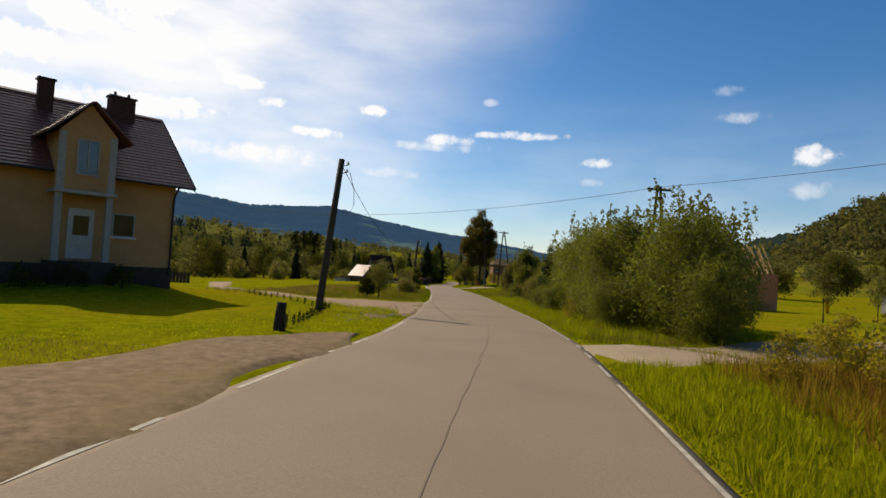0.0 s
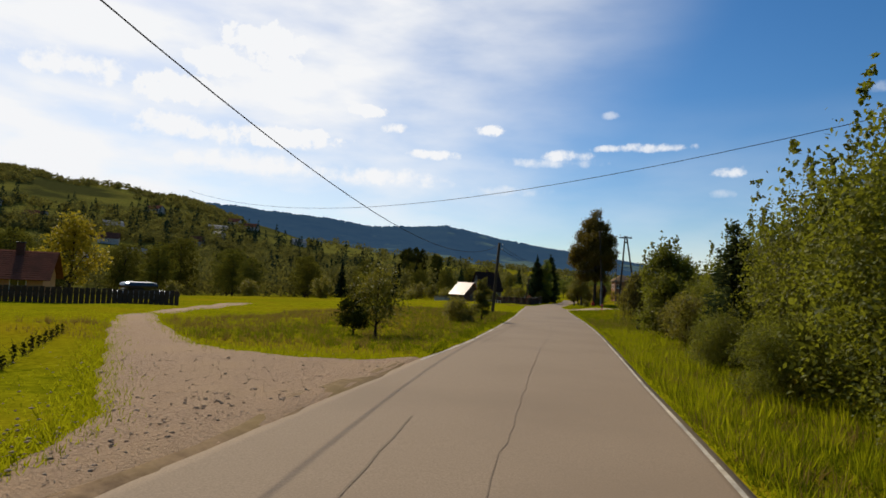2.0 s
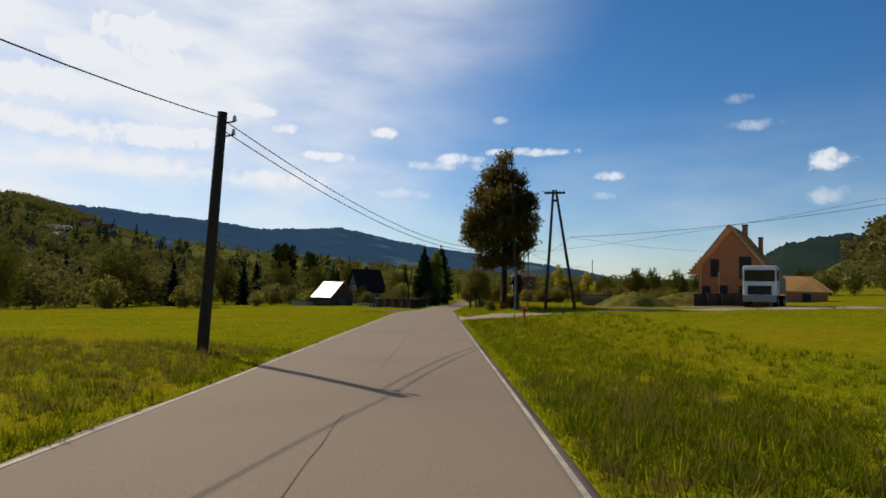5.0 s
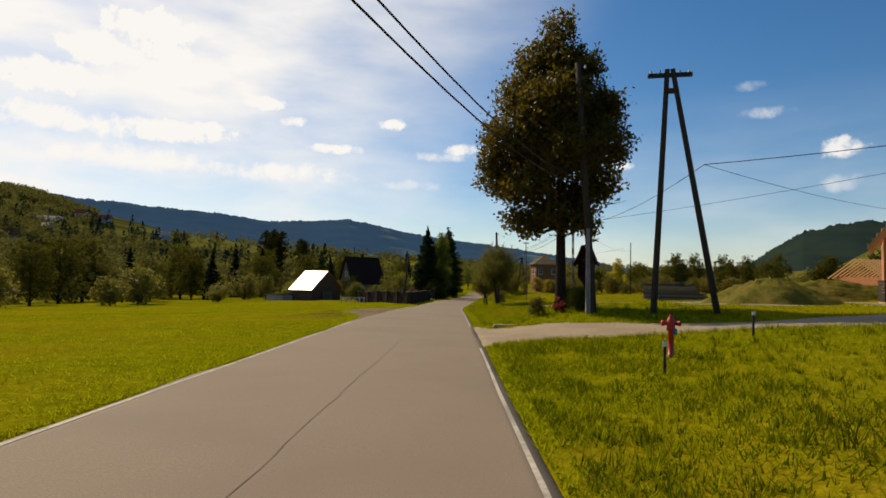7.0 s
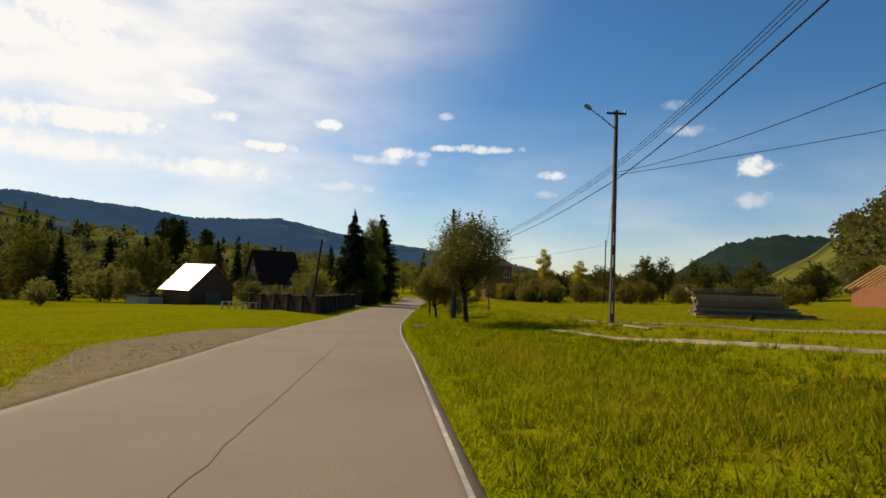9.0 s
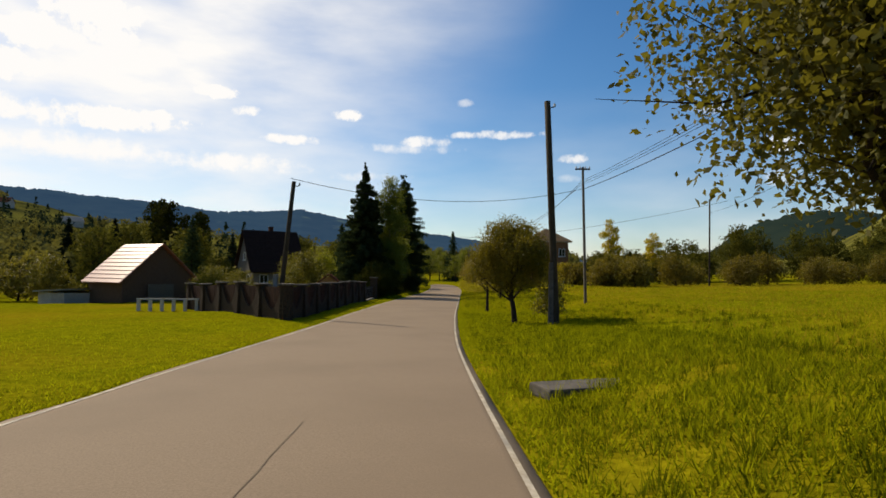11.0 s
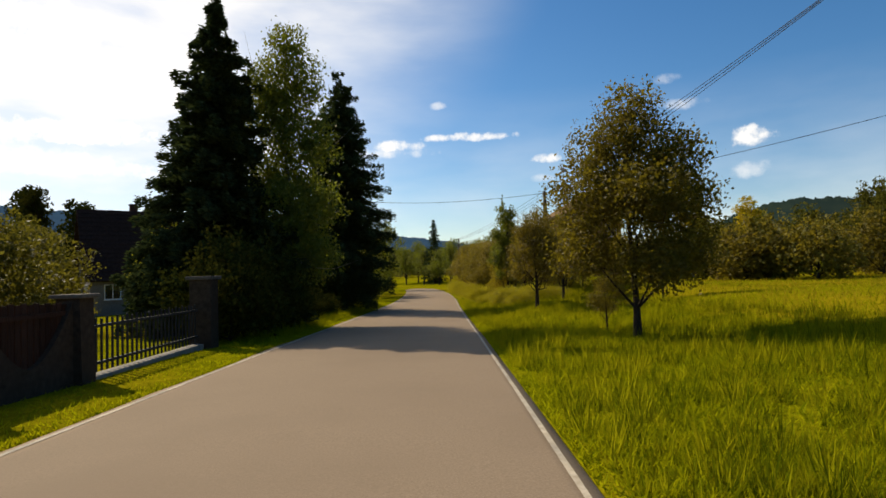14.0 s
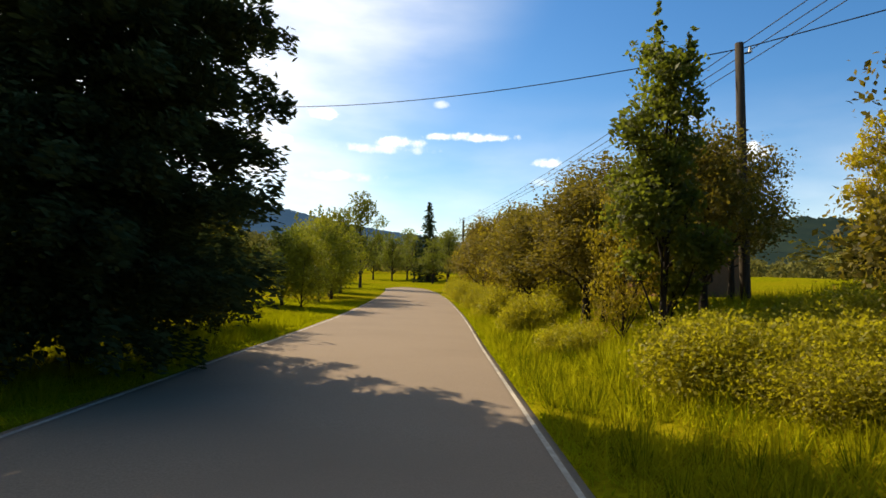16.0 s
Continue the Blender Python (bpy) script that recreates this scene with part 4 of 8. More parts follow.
def conifer(name, label, x, y, height=12, radius=2.6, count=12000, mat=None, seed=0, group="", turn=0, skirt=0.3, needle=0.34, taper=0.72):
    rng = np.random.default_rng(seed)
    t = thing(name, x, y, gz(x, y), turn, label, "spruce", group)
    child("trunk", tubes_mesh("trunk", [([(0, 0, -0.3), (0, 0, height * 0.5), (0, 0, height * 0.985)], [height * 0.018, height * 0.011, 0.012])], BARK), t)
    whorls = int(height * 4.0)
    pts, dirs = [], []
    boughs = []
    for k in range(whorls):
        f = (k + 0.5) / whorls
        z = skirt + (height - skirt) * f
        reach = radius * (1 - f) ** taper * (0.97 + 0.12 * rng.random()) * (0.8 + 0.2 * min(1, f * 5)) + 0.1
        for b in range(12 if f < 0.8 else 8):
            a = rng.random() * 6.2832
            r = reach * (0.5 + 0.65 * rng.random())
            boughs.append((a, r, z + rng.normal(0, 0.32), f))
    share = count / sum(b[1] + 0.15 for b in boughs)
    for a, r, z, f in boughs:
        per = max(5, int(share * (r + 0.15)))
        u = rng.random(per) ** 0.7
        ca, sa = math.cos(a), math.sin(a)
        side = rng.normal(0, 1, per) * 0.13 * r * (1.15 - u) * (1 + 0.6 * f)
        rad = u * r
        zz = z - 0.30 * r * u ** 1.5 + 0.16 * r * np.clip(u - 0.65, 0, 1) * 2 + rng.normal(0, 0.07, per) - np.abs(side) * 0.35 - 0.42 * rng.random(per) ** 1.6 * (0.35 + 0.65 * u) * (1.15 - f)
        pts.append(np.stack([ca * rad - sa * side, sa * rad + ca * side, zz], 1))
        sg = np.sign(side)[:, None]
        dirs.append(np.array((ca, sa, -0.15))[None] * 0.9 + np.array((-sa, ca, -0.35))[None] * sg * 0.8 + rng.normal(0, 0.22, (per, 3)))
    c, d = np.vstack(pts), np.vstack(dirs)
    d /= np.linalg.norm(d, axis=1, keepdims=True)
    n = len(c)
    sd = np.cross(d, rng.normal(0, 1, (n, 3)))
    sd /= np.linalg.norm(sd, axis=1, keepdims=True)
    L = needle * (0.6 + 0.7 * rng.random((n, 1)))
    v = np.empty((n, 4, 3))
    v[:, 0], v[:, 2] = c - d * L / 2, c + d * L / 2
    v[:, 1], v[:, 3] = c - sd * L * 0.17, c + sd * L * 0.17
    child("crown", fast_mesh("crown", v.reshape(-1, 3), np.arange(4 * n).reshape(n, 4), mat or SPRUCE_LEAF), t)
    return t


def again(ob, x, y, turn, scale=1.0, tall=None, label="", group=""):
    c = copy_thing(ob, pose(x, y, gz(x, y), 0, 0, turn))
    c.scale = (scale, scale, tall or scale)
    return tagged(c, label, "", group)

# ---- buildings ----
def tile_roof(L, half, rise, rows, cols_per_m=3.0, side=1, step=0.04, thick=0.05):
    """One roof slope, from the ridge (y = 0) down to y = side * half, in overlapping wavy rows."""
    bm = bmesh.new()
    run = math.hypot(half, rise)
    dy, dz = side * half / run, -rise / run
    ny_, nz_ = side * rise / run, half / run
    n = max(2, int(L * cols_per_m * 2))
    xs = np.linspace(-L / 2, L / 2, n + 1)
    prev = None
    for r in range(rows):
        for end in (0, 1):
            d = run * (r + end) / rows
            h = thick + (step if end else 0.0)
            row = [bm.verts.new((x, dy * d + ny_ * (h + 0.012 * (k % 2)), rise + dz * d + nz_ * (h + 0.012 * (k % 2)))) for k, x in enumerate(xs)]
            if prev:
                for k in range(n):
                    bm.faces.new((prev[k], prev[k + 1], row[k + 1], row[k]) if side < 0 else (prev[k + 1], prev[k], row[k], row[k + 1]))
            prev = row
    # underside and edges
    top_l, top_r = (-L / 2, 0, rise), (L / 2, 0, rise)
    bot_l, bot_r = (-L / 2, side * half, 0), (L / 2, side * half, 0)
    vs = [bm.verts.new(p) for p in (top_l, top_r, bot_r, bot_l)]
    up = [bm.verts.new((p[0], p[1] + ny_ * thick, p[2] + nz_ * thick)) for p in (top_l, top_r, bot_r, bot_l)]
    bm.faces.new(vs)
    for k in range(4):
        bm.faces.new((vs[k], vs[(k + 1) % 4], up[(k + 1) % 4], up[k]))
    bmesh.ops.recalc_face_normals(bm, faces=bm.faces)
    return bm


def gable_walls(L, W, eave, ridge, base=0.0):
    """Solid walls with gables on both ends; local x along the ridge."""
    bm = bmesh.new()
    prof = [(-W / 2, base), (W / 2, base), (W / 2, eave), (0, ridge), (-W / 2, eave)]
    a = [bm.verts.new((-L / 2, y, z)) for y, z in prof]
    b = [bm.verts.new((L / 2, y, z)) for y, z in prof]
    bm.faces.new(a[::-1])
    bm.faces.new(b)
    for k in range(5):
        bm.faces.new((a[k], a[(k + 1) % 5], b[(k + 1) % 5], b[k]))
    bmesh.ops.recalc_face_normals(bm, faces=bm.faces)
    return bm


def window_on(parent, x, z, w, h, y, face=-1, axis="y", frame_mat=None, sill=True, bars=1):
    """A window set on a wall: recessed pane, frame, sill. axis y: wall faces along y."""
    e = 0.06

    def at(u0, d0, z0, u1, d1, z1, bm=None):
        return box(u0, d0, z0, u1, d1, z1, 0.0, bm) if axis == "y" else box(d0, u0, z0, d1, u1, z1, 0.0, bm)
    f = at(x - w / 2, y, z, x - w / 2 + e, y + face * 0.07, z + h)
    at(x + w / 2 - e, y, z, x + w / 2, y + face * 0.07, z + h, f)
    at(x - w / 2 + e, y, z, x + w / 2 - e, y + face * 0.07, z + e, f)
    at(x - w / 2 + e, y, z + h - e, x + w / 2 - e, y + face * 0.07, z + h, f)
    for k in range(bars):
        u = x - w / 2 + w * (k + 1) / (bars + 1)
        at(u - 0.025, y, z + e, u + 0.025, y + face * 0.055, z + h - e, f)
    win = part("window", f, frame_mat or WHITE, parent)
    part("pane", at(x - w / 2 + e, y + face * 0.005, z + e, x + w / 2 - e, y + face * 0.025, z + h - e), PANE, win, "dark reflecting pane")
    if sill:
        part("sill", at(x - w / 2 - 0.06, y, z - 0.06, x + w / 2 + 0.06, y + face * 0.14, z - 0.002), WHITE, win)
    return win


def chimney(parent, x, y, z0, z1, w, d, mat, pots=0):
    c = part("chimney", box(x - w / 2, y - d / 2, z0, x + w / 2, y + d / 2, z1 - 0.1), mat, parent, "dark clinker chimney stack")
    part("cap", box(x - w / 2 - 0.07, y - d / 2 - 0.07, z1 - 0.1, x + w / 2 + 0.07, y + d / 2 + 0.07, z1, 0.02), DARK_METAL, c)
    for k in range(pots):
        px = x + (k - (pots - 1) / 2) * w * 0.55
        bm = bmesh.new()
        bmesh.ops.create_cone(bm, cap_ends=True, segments=10, radius1=0.08, radius2=0.06, depth=0.22, matrix=Matrix.Translation((px, y, z1 + 0.11)))
        part("pot", bm, DARK_METAL, c)
    return c


# ochre house with a brown tiled roof, entrance bay and two chimneys.
# local x runs along the front towards the far gable, local -y faces the road
ux, uy = 0.66, 0.755
turn = math.degrees(math.atan2(uy, ux))
HL, HW = 15.0, 8.4
corner = Vector((-14.46, 27.8))
along, inward = Vector((ux, uy)), Vector((-uy, ux))
centre = corner - along * (HL / 2) + inward * (HW / 2)
HZ = 0.42
house = thing("house", centre.x, centre.y, HZ, turn, "ochre plastered house with brown tiled roof and dark chimneys", "house")
EAVE, RIDGE = 4.45, 7.9
part("wall", gable_walls(HL, HW, EAVE + 0.02, RIDGE - 0.12, 0.25), PLASTER, house)
part("plinth", box(-HL / 2 - 0.04, -HW / 2 - 0.04, -1.3, HL / 2 + 0.04, HW / 2 + 0.04, 0.25), PLINTH, house, "dark stone plinth")
roof_half = HW / 2 + 0.62
for side in (-1, 1):
    bm = tile_roof(HL + 1.3, roof_half, RIDGE - EAVE + 0.45, 24, 3.2, side)
    bmesh.ops.translate(bm, verts=bm.verts, vec=(0, 0, EAVE - 0.42))
    part("roof", bm, TILE, house, "brown profiled tile roof slope")
part("ridge_cap", prism([(-0.16, 0), (0, 0.11), (0.16, 0)], -HL / 2 - 0.65, HL / 2 + 0.65), TILE, house).matrix_basis = pose(0, 0, RIDGE + 0.07, 0, 0, 90)
for xx in (-HL / 2 - 0.66, HL / 2 + 0.66):
    bm = bmesh.new()
    for side in (-1, 1):
        beam((xx, 0, RIDGE + 0.02), (xx, side * roof_half, EAVE - 0.42), 0.06, 0.2, bm)
    part("bargeboard", bm, BRICK_DARK, house)
chimney(house, HL / 2 - 1.55, -0.5, RIDGE - 1.4, RIDGE + 0.75, 1.15, 0.6, BRICK_DARK, 2)
chimney(house, HL / 2 - 4.9, -0.9, RIDGE - 1.6, RIDGE + 0.75, 0.6, 0.5, BRICK_DARK, 0)
fy = -HW / 2
window_on(house, HL / 2 - 2.2, 1.55, 0.95, 1.05, fy, bars=0, frame_mat=GREY_TRIM)
window_on(house, HL / 2 - 7.6, 1.65, 1.15, 1.2, fy, bars=1)
window_on(house, HL / 2 - 11.0, 1.65, 1.15, 1.2, fy, bars=1)
# entrance bay: upper room over columns
bx0, bx1 = HL / 2 - 5.15, HL / 2 - 2.95
bay = part("entrance_bay", box(bx0, fy - 0.95, 3.35, bx1, fy + 2.6, 5.75), PLASTER, house, "projecting upper bay over the door")
bm = bmesh.new()
mid = (bx0 + bx1) / 2
g = [bm.verts.new(p) for p in ((bx0, fy - 0.95, 5.75), (bx1, fy - 0.95, 5.75), (mid, fy - 0.95, 7.0), (bx0, fy + 2.9, 5.75), (bx1, fy + 2.9, 5.75), (mid, fy + 2.9, 7.0))]
for idx in ((0, 1, 2), (3, 5, 4), (0, 2, 5, 3), (1, 4, 5, 2), (0, 3, 4, 1)):
    bm.faces.new([g[k] for k in idx])
part("gable_wall", bm, PLASTER, bay)
for side in (-1, 1):
    bm = tile_roof(4.2, 1.6, 1.55, 9, 3.2, side)
    bmesh.ops.rotate(bm, verts=bm.verts, cent=(0, 0, 0), matrix=Matrix.Rotation(radians(90), 3, "Z"))
    bmesh.ops.translate(bm, verts=bm.verts, vec=(mid, fy + 0.75, 5.52))
    part("bay_roof", bm, TILE, bay, "small tiled gable roof of the bay")
window_on(bay, mid, 4.0, 0.85, 1.5, fy - 0.95, bars=1, sill=False, frame_mat=GREY_TRIM)
part("balcony_slab", box(bx0 - 0.08, fy - 1.15, 3.2, bx1 + 0.08, fy, 3.35, 0.02), GREY_TRIM, bay)
for xx in (bx0 + 0.15, bx1 - 0.15):
    part("column", box(xx - 0.13, fy - 0.97, 0.35, xx + 0.13, fy - 0.71, 3.2, 0.02), GREY_TRIM, house)
    part("corner_trim", box(xx - 0.14, fy - 0.97, 3.36, xx + 0.14, fy - 0.96, 5.74), GREY_TRIM, bay)
door = part("door", box(bx0 + 0.75, fy - 0.06, 0.5, bx0 + 1.75, fy, 2.65, 0.01), PALE_CONCRETE, house, "pale panelled front door")
part("door_pane", box(bx0 + 0.95, fy - 0.075, 1.5, bx0 + 1.55, fy - 0.055, 2.35), PANE, door)
part("porch_step", box(bx0 - 0.1, fy - 1.5, -1.2, bx1 + 0.1, fy, 0.4, 0.02), PLINTH, house)
bm = bmesh.new()
bmesh.ops.create_cone(bm, cap_ends=True, segments=8, radius1=0.06, radius2=0.06, depth=HL + 1.2, matrix=Matrix.Translation((0, -roof_half - 0.06, EAVE - 0.38)) @ Matrix.Rotation(radians(90), 4, "Y"))
part("gutter", bm, DARK_METAL, house)
me = tubes_mesh("downpipe", [([(HL / 2 - 0.1, -roof_half - 0.02, EAVE - 0.42), (HL / 2 - 0.1, fy - 0.25, EAVE - 0.75), (HL / 2 - 0.08, fy - 0.09, EAVE - 1.0), (HL / 2 - 0.08, fy - 0.09, -0.1)], [0.05] * 4)], DARK_METAL)
child("downpipe", me, house)
# low shrubs against the plinth belong to the garden
for k, (u, w) in enumerate(((-2.7, 1.0), (-4.7, 1.5), (-6.2, 1.2), (-9.2, 1.0))):
    p = corner + along * u - inward * 1.9
    broadleaf("shrub", "low dark garden shrub against the house plinth", "shrub", p.x, p.y, height=0.9, clear=0.1, radius=w * 0.6, leaf=0.09, count=900, mat=DARK_LEAF, lobe_count=5, trunk_r=0.03, seed=60 + k, group="house shrubs")


def simple_house(name, label, x, y, z, turn, L, W, eave, ridge, wall, roof, rows=14, over=0.45, wins=(), chim=None, roof_label="", cols=1.5):
    h = thing(name, x, y, z, turn, label, "house")
    part("wall", gable_walls(L, W, eave + 0.02, ridge - 0.1, -1.0), wall, h)
    half = W / 2 + over
    slope = (ridge - eave) / (W / 2)
    for side in (-1, 1):
        bm = tile_roof(L + 2 * over, half, slope * half, rows, cols, side)
        bmesh.ops.translate(bm, verts=bm.verts, vec=(0, 0, ridge - slope * half))
        part("roof", bm, roof, h, roof_label)
    for axis, u, zz, w, hh, face in wins:
        window_on(h, u, zz, w, hh, face * (W / 2 if axis == "y" else L / 2), face, axis)
    if chim:
        chimney(h, chim[0], chim[1], ridge - 1.0, ridge + chim[2], 0.6, 0.5, BRICK_DARK)
    return h


# shed with a bright profiled metal roof
shed = simple_house("shed", "boarded shed with shiny reddish metal tile roof", -31.4, 168.3, -4.25, -30, 4.6, 6.2, 2.35, 5.1, BARN, TILE_RED, 10, 0.4, roof_label="glossy reddish metal tile roof", cols=2.0)
part("door", box(2.6, -1.2, -0.2, 2.68, 1.0, 1.9), OLD_WOOD, shed)
annex = thing("lean_to", -36.6, 167.6, -4.35, -30, "low grey lean-to with flat metal roof", "shed")
part("wall", box(-2.0, -1.8, -0.6, 2.0, 1.8, 1.25), ENGOBE, annex)
part("roof", prism([(-2.25, 1.25), (2.25, 1.5), (2.25, 1.6), (-2.25, 1.35)], -2.1, 2.1), METAL, annex, "pale flat metal roof")
dark = simple_house("house", "grey gabled house with very dark steep roof", -33.0, 206.4, -4.3, 37, 7.2, 7.0, 3.4, 8.7, BLUE_BLACK, DARK_ROOF, 16, 0.5,
                    [("x", 0.0, 4.4, 1.1, 1.1, -1), ("x", -1.8, 1.2, 1.2, 1.2, -1), ("x", 1.8, 1.2, 1.2, 1.2, -1), ("y", 1.8, 1.2, 1.2, 1.2, -1), ("y", -2, 1.2, 1.2, 1.2, -1)], (0.3, 0.6, 0.7), "dark steep roof slope")
simple_house("house", "low plastered bungalow with brown tiled roof behind a fence", -50.0, 59.5, gz(-47, 59) - 0.3, 40, 8.5, 7.0, 2.1, 4.2, PLASTER, MATT_TILE, 14, 0.6, [("y", 2.5, 0.8, 1.2, 1.2, -1)], (2.0, -0.6, 0.8), "brown tiled roof slope", 2.5)
# two-storey house with a low hipped roof behind the orchard
beige = thing("house", 8.3, 214.0, -2.9, 8, "two-storey dull orange house with low tan hipped roof", "house")
part("wall", box(-2.5, -3.4, -1.0, 2.5, 3.4, 6.6), DULL_PLASTER, beige)
for k in range(4):
    bm = bmesh.new()
    turn_k = Matrix.Rotation(k * math.pi / 2, 4, "Z")
    rim = None
    for c in range(12):
        f = c / 11
        edge_k = [[bm.verts.new(turn_k @ Vector((sx_ * ((3.75, 3.1)[k % 2 == 0] * (1 - f) + 0.02), -(3.75, 3.1)[k % 2] * (1 - f) - 0.02, 6.5 + 2.2 * f + up))) for sx_ in (-1, 1)] for up in (0.0, 0.04)]
        if rim:
            bm.faces.new((rim[0], rim[1], edge_k[0][1], edge_k[0][0]))
        bm.faces.new((edge_k[0][0], edge_k[0][1], edge_k[1][1], edge_k[1][0]))
        rim = edge_k[1]
    part("roof", bm, TAN_TILE, beige, "tan hipped roof slope")
part("eaves", box(-3.0, -3.65, 6.36, 3.0, 3.65, 6.49, 0.02), GREY_TRIM, beige)
for u in (-1.5, 1.5):
    window_on(beige, u, 4.2, 1.0, 1.2, -3.4, -1, "y")
    window_on(beige, u, 4.2, 1.0, 1.2, -2.5, -1, "x")

# unfinished hollow-brick house with open rafters
BZ = gz(23.5, 107) - 0.25
brick_house = thing("unfinished_house", 22.6, 109.0, BZ, -30, "unfinished orange hollow-brick house with bare roof rafters", "house")
brick_house.scale = (0.7, 0.85, 1.0)
BW, BL = 7.6, 9.0
bm = gable_walls(BL, BW, 3.5, 6.9, -0.6)
bmesh.ops.rotate(bm, verts=bm.verts, cent=(0, 0, 0), matrix=Matrix.Rotation(radians(90), 3, "Z"))
brick_wall = part("wall", bm, HOLLOW_BRICK, brick_house)
# the wall has no holes: dark blocks imitate the shade inside the openings
for x0, z0, x1, z1 in ((0.9, 2.7, 2.3, 4.6), (-2.4, 2.8, -1.4, 4.4), (-3.4, 0.7, -2.4, 2.0), (-1.6, -0.2, -0.4, 2.1), (0.9, 0.5, 2.4, 2.0)):
    part("opening", box(x0, -BL / 2 - 0.012, z0, x1, -BL / 2 + 0.3, z1), DARK_METAL, brick_wall, "dark block as the shade inside an unglazed opening")
for k in range(12):
    y = -BL / 2 - 1.15 + k * (BL + 1.6) / 11
    for side in (-1, 1):
        part("rafter", beam((0, y, 7.3), (side * 4.7, y, 3.0), 0.1, 0.2), TIMBER, brick_house)
for k in range(9):
    f = (k + 0.5) / 9
    for side in (-1, 1):
        part("batten", beam((side * 4.65 * f, -BL / 2 - 1.25, 7.42 - 4.27 * f), (side * 4.65 * f, BL / 2 + 0.6, 7.42 - 4.27 * f), 0.06, 0.05), TIMBER, brick_house)
for k in range(6):
    zz = 3.35 + k * 0.001
    part("rafter_tail", beam((-4.75 + k * 0.3, -BL / 2 - 1.6 - 0.1 * (k % 2), 3.1 + 0.27 * k), (-4.75 + k * 0.3, -BL / 2 + 0.5, 3.1 + 0.27 * k), 0.12, 0.16), TIMBER, brick_house)
part("ridge_beam", beam((0, -BL / 2 - 1.3, 7.2), (0, BL / 2 + 0.7, 7.2), 0.16, 0.22), TIMBER, brick_house)
chimney(brick_house, 0.6, 1.5, 6.0, 7.9, 0.6, 0.6, HOLLOW_BRICK)
chimney(brick_house, 2.6, 0.6, 4.4, 6.6, 0.5, 0.5, HOLLOW_BRICK)
for xx, h in ((-3.3, 3.7), (-1.2, 3.2), (1.9, 2.8)):
    part("prop", beam((xx, -BL / 2 - 1.1, -0.3), (xx, -BL / 2 - 1.1, h), 0.16, 0.16), TIMBER, brick_house)
part("brace", beam((-1.2, -BL / 2 - 1.2, 2.4), (3.6, -BL / 2 - 1.2, 1.2), 0.14, 0.05), TIMBER, brick_house)
part("brace", beam((0.6, -BL / 2 - 1.25, 0.9), (3.8, -BL / 2 - 1.25, 2.4), 0.14, 0.05), TIMBER, brick_house)

# pallets of roofing tiles along the yard
LAYERS = 7
first = None
for k in range(4):
    x, y = 18.0 + k * 0.95, 105.6 - k * 0.55
    if first is None:
        first = thing("tile_pallet", x, y, gz(x, y), -14, "stacked dark roof tiles on a wooden pallet", "pallet", "tile pallets")
        for j in range(LAYERS):
            part("tile_layer", box(-0.55 + 0.02 * (j % 2), -0.5, 0.12 + 0.155 * j, 0.55, 0.5, 0.262 + 0.155 * j, 0.015), PLINTH, first)
        for xx in (-0.45, 0.0, 0.45):
            part("skid", box(xx - 0.06, -0.5, 0.0, xx + 0.06, 0.5, 0.115), TIMBER, first)
    else:
        copy_thing(first, pose(x, y, gz(x, y), 0, 0, -14 + 3 * (k % 3)))

# parked truck
tx, ty = 21.9, 102.4
truck = thing("truck", tx, ty, gz(tx, ty) + 0.02, 150, "white parked tipper truck with dark windscreen", "truck")
bm = box(-1.22, -0.2, 0.95, 1.22, 1.85, 3.35, 0.12)
cab = part("cab", bm, TRUCK_WHITE, truck, "white truck cab")
part("windscreen", box(-1.08, 1.84, 2.1, 1.08, 1.875, 3.0, 0.01), PANE, cab, "dark windscreen")
part("bumper", box(-1.2, 1.8, 0.45, 1.2, 2.0, 0.95, 0.05), METAL, cab)
part("grille", box(-0.85, 1.85, 1.05, 0.85, 1.89, 1.75, 0.01), DARK_METAL, cab, "dark radiator grille")
for sx in (-1, 1):
    part("side_window", box(sx * 1.215, 0.5, 2.15, sx * 1.235, 1.5, 2.95), PANE, cab)
    part("mirror", box(sx * 1.3 - 0.06, 1.75, 2.2, sx * 1.3 + 0.06, 1.9, 2.95, 0.02), DARK_METAL, cab)
    part("headlight", box(sx * 0.95 - 0.2, 1.985, 0.6, sx * 0.95 + 0.2, 2.01, 0.82, 0.01), METAL, cab)
part("bed", box(-1.25, -5.2, 1.1, 1.25, -0.35, 2.5, 0.04), METAL, truck, "grey tipper body")
part("chassis", box(-0.5, -5.1, 0.55, 0.5, 1.6, 1.0), DARK_METAL, truck)
for yy in (1.05, -3.2, -4.4):
    for sx in (-1, 1):
        bm = bmesh.new()
        bmesh.ops.create_cone(bm, cap_ends=True, segments=20, radius1=0.5, radius2=0.5, depth=0.34, matrix=Matrix.Translation((sx * 1.05, yy, 0.5)) @ Matrix.Rotation(radians(90), 4, "Y"))
        wh = part("wheel", bm, RUBBER, truck, "black truck tyre")
        bm = bmesh.new()
        bmesh.ops.create_cone(bm, cap_ends=True, segments=14, radius1=0.27, radius2=0.2, depth=0.06, matrix=Matrix.Translation((sx * 1.23, yy, 0.5)) @ Matrix.Rotation(radians(90 * sx), 4, "Y"))
        part("rim", bm, METAL, wh)


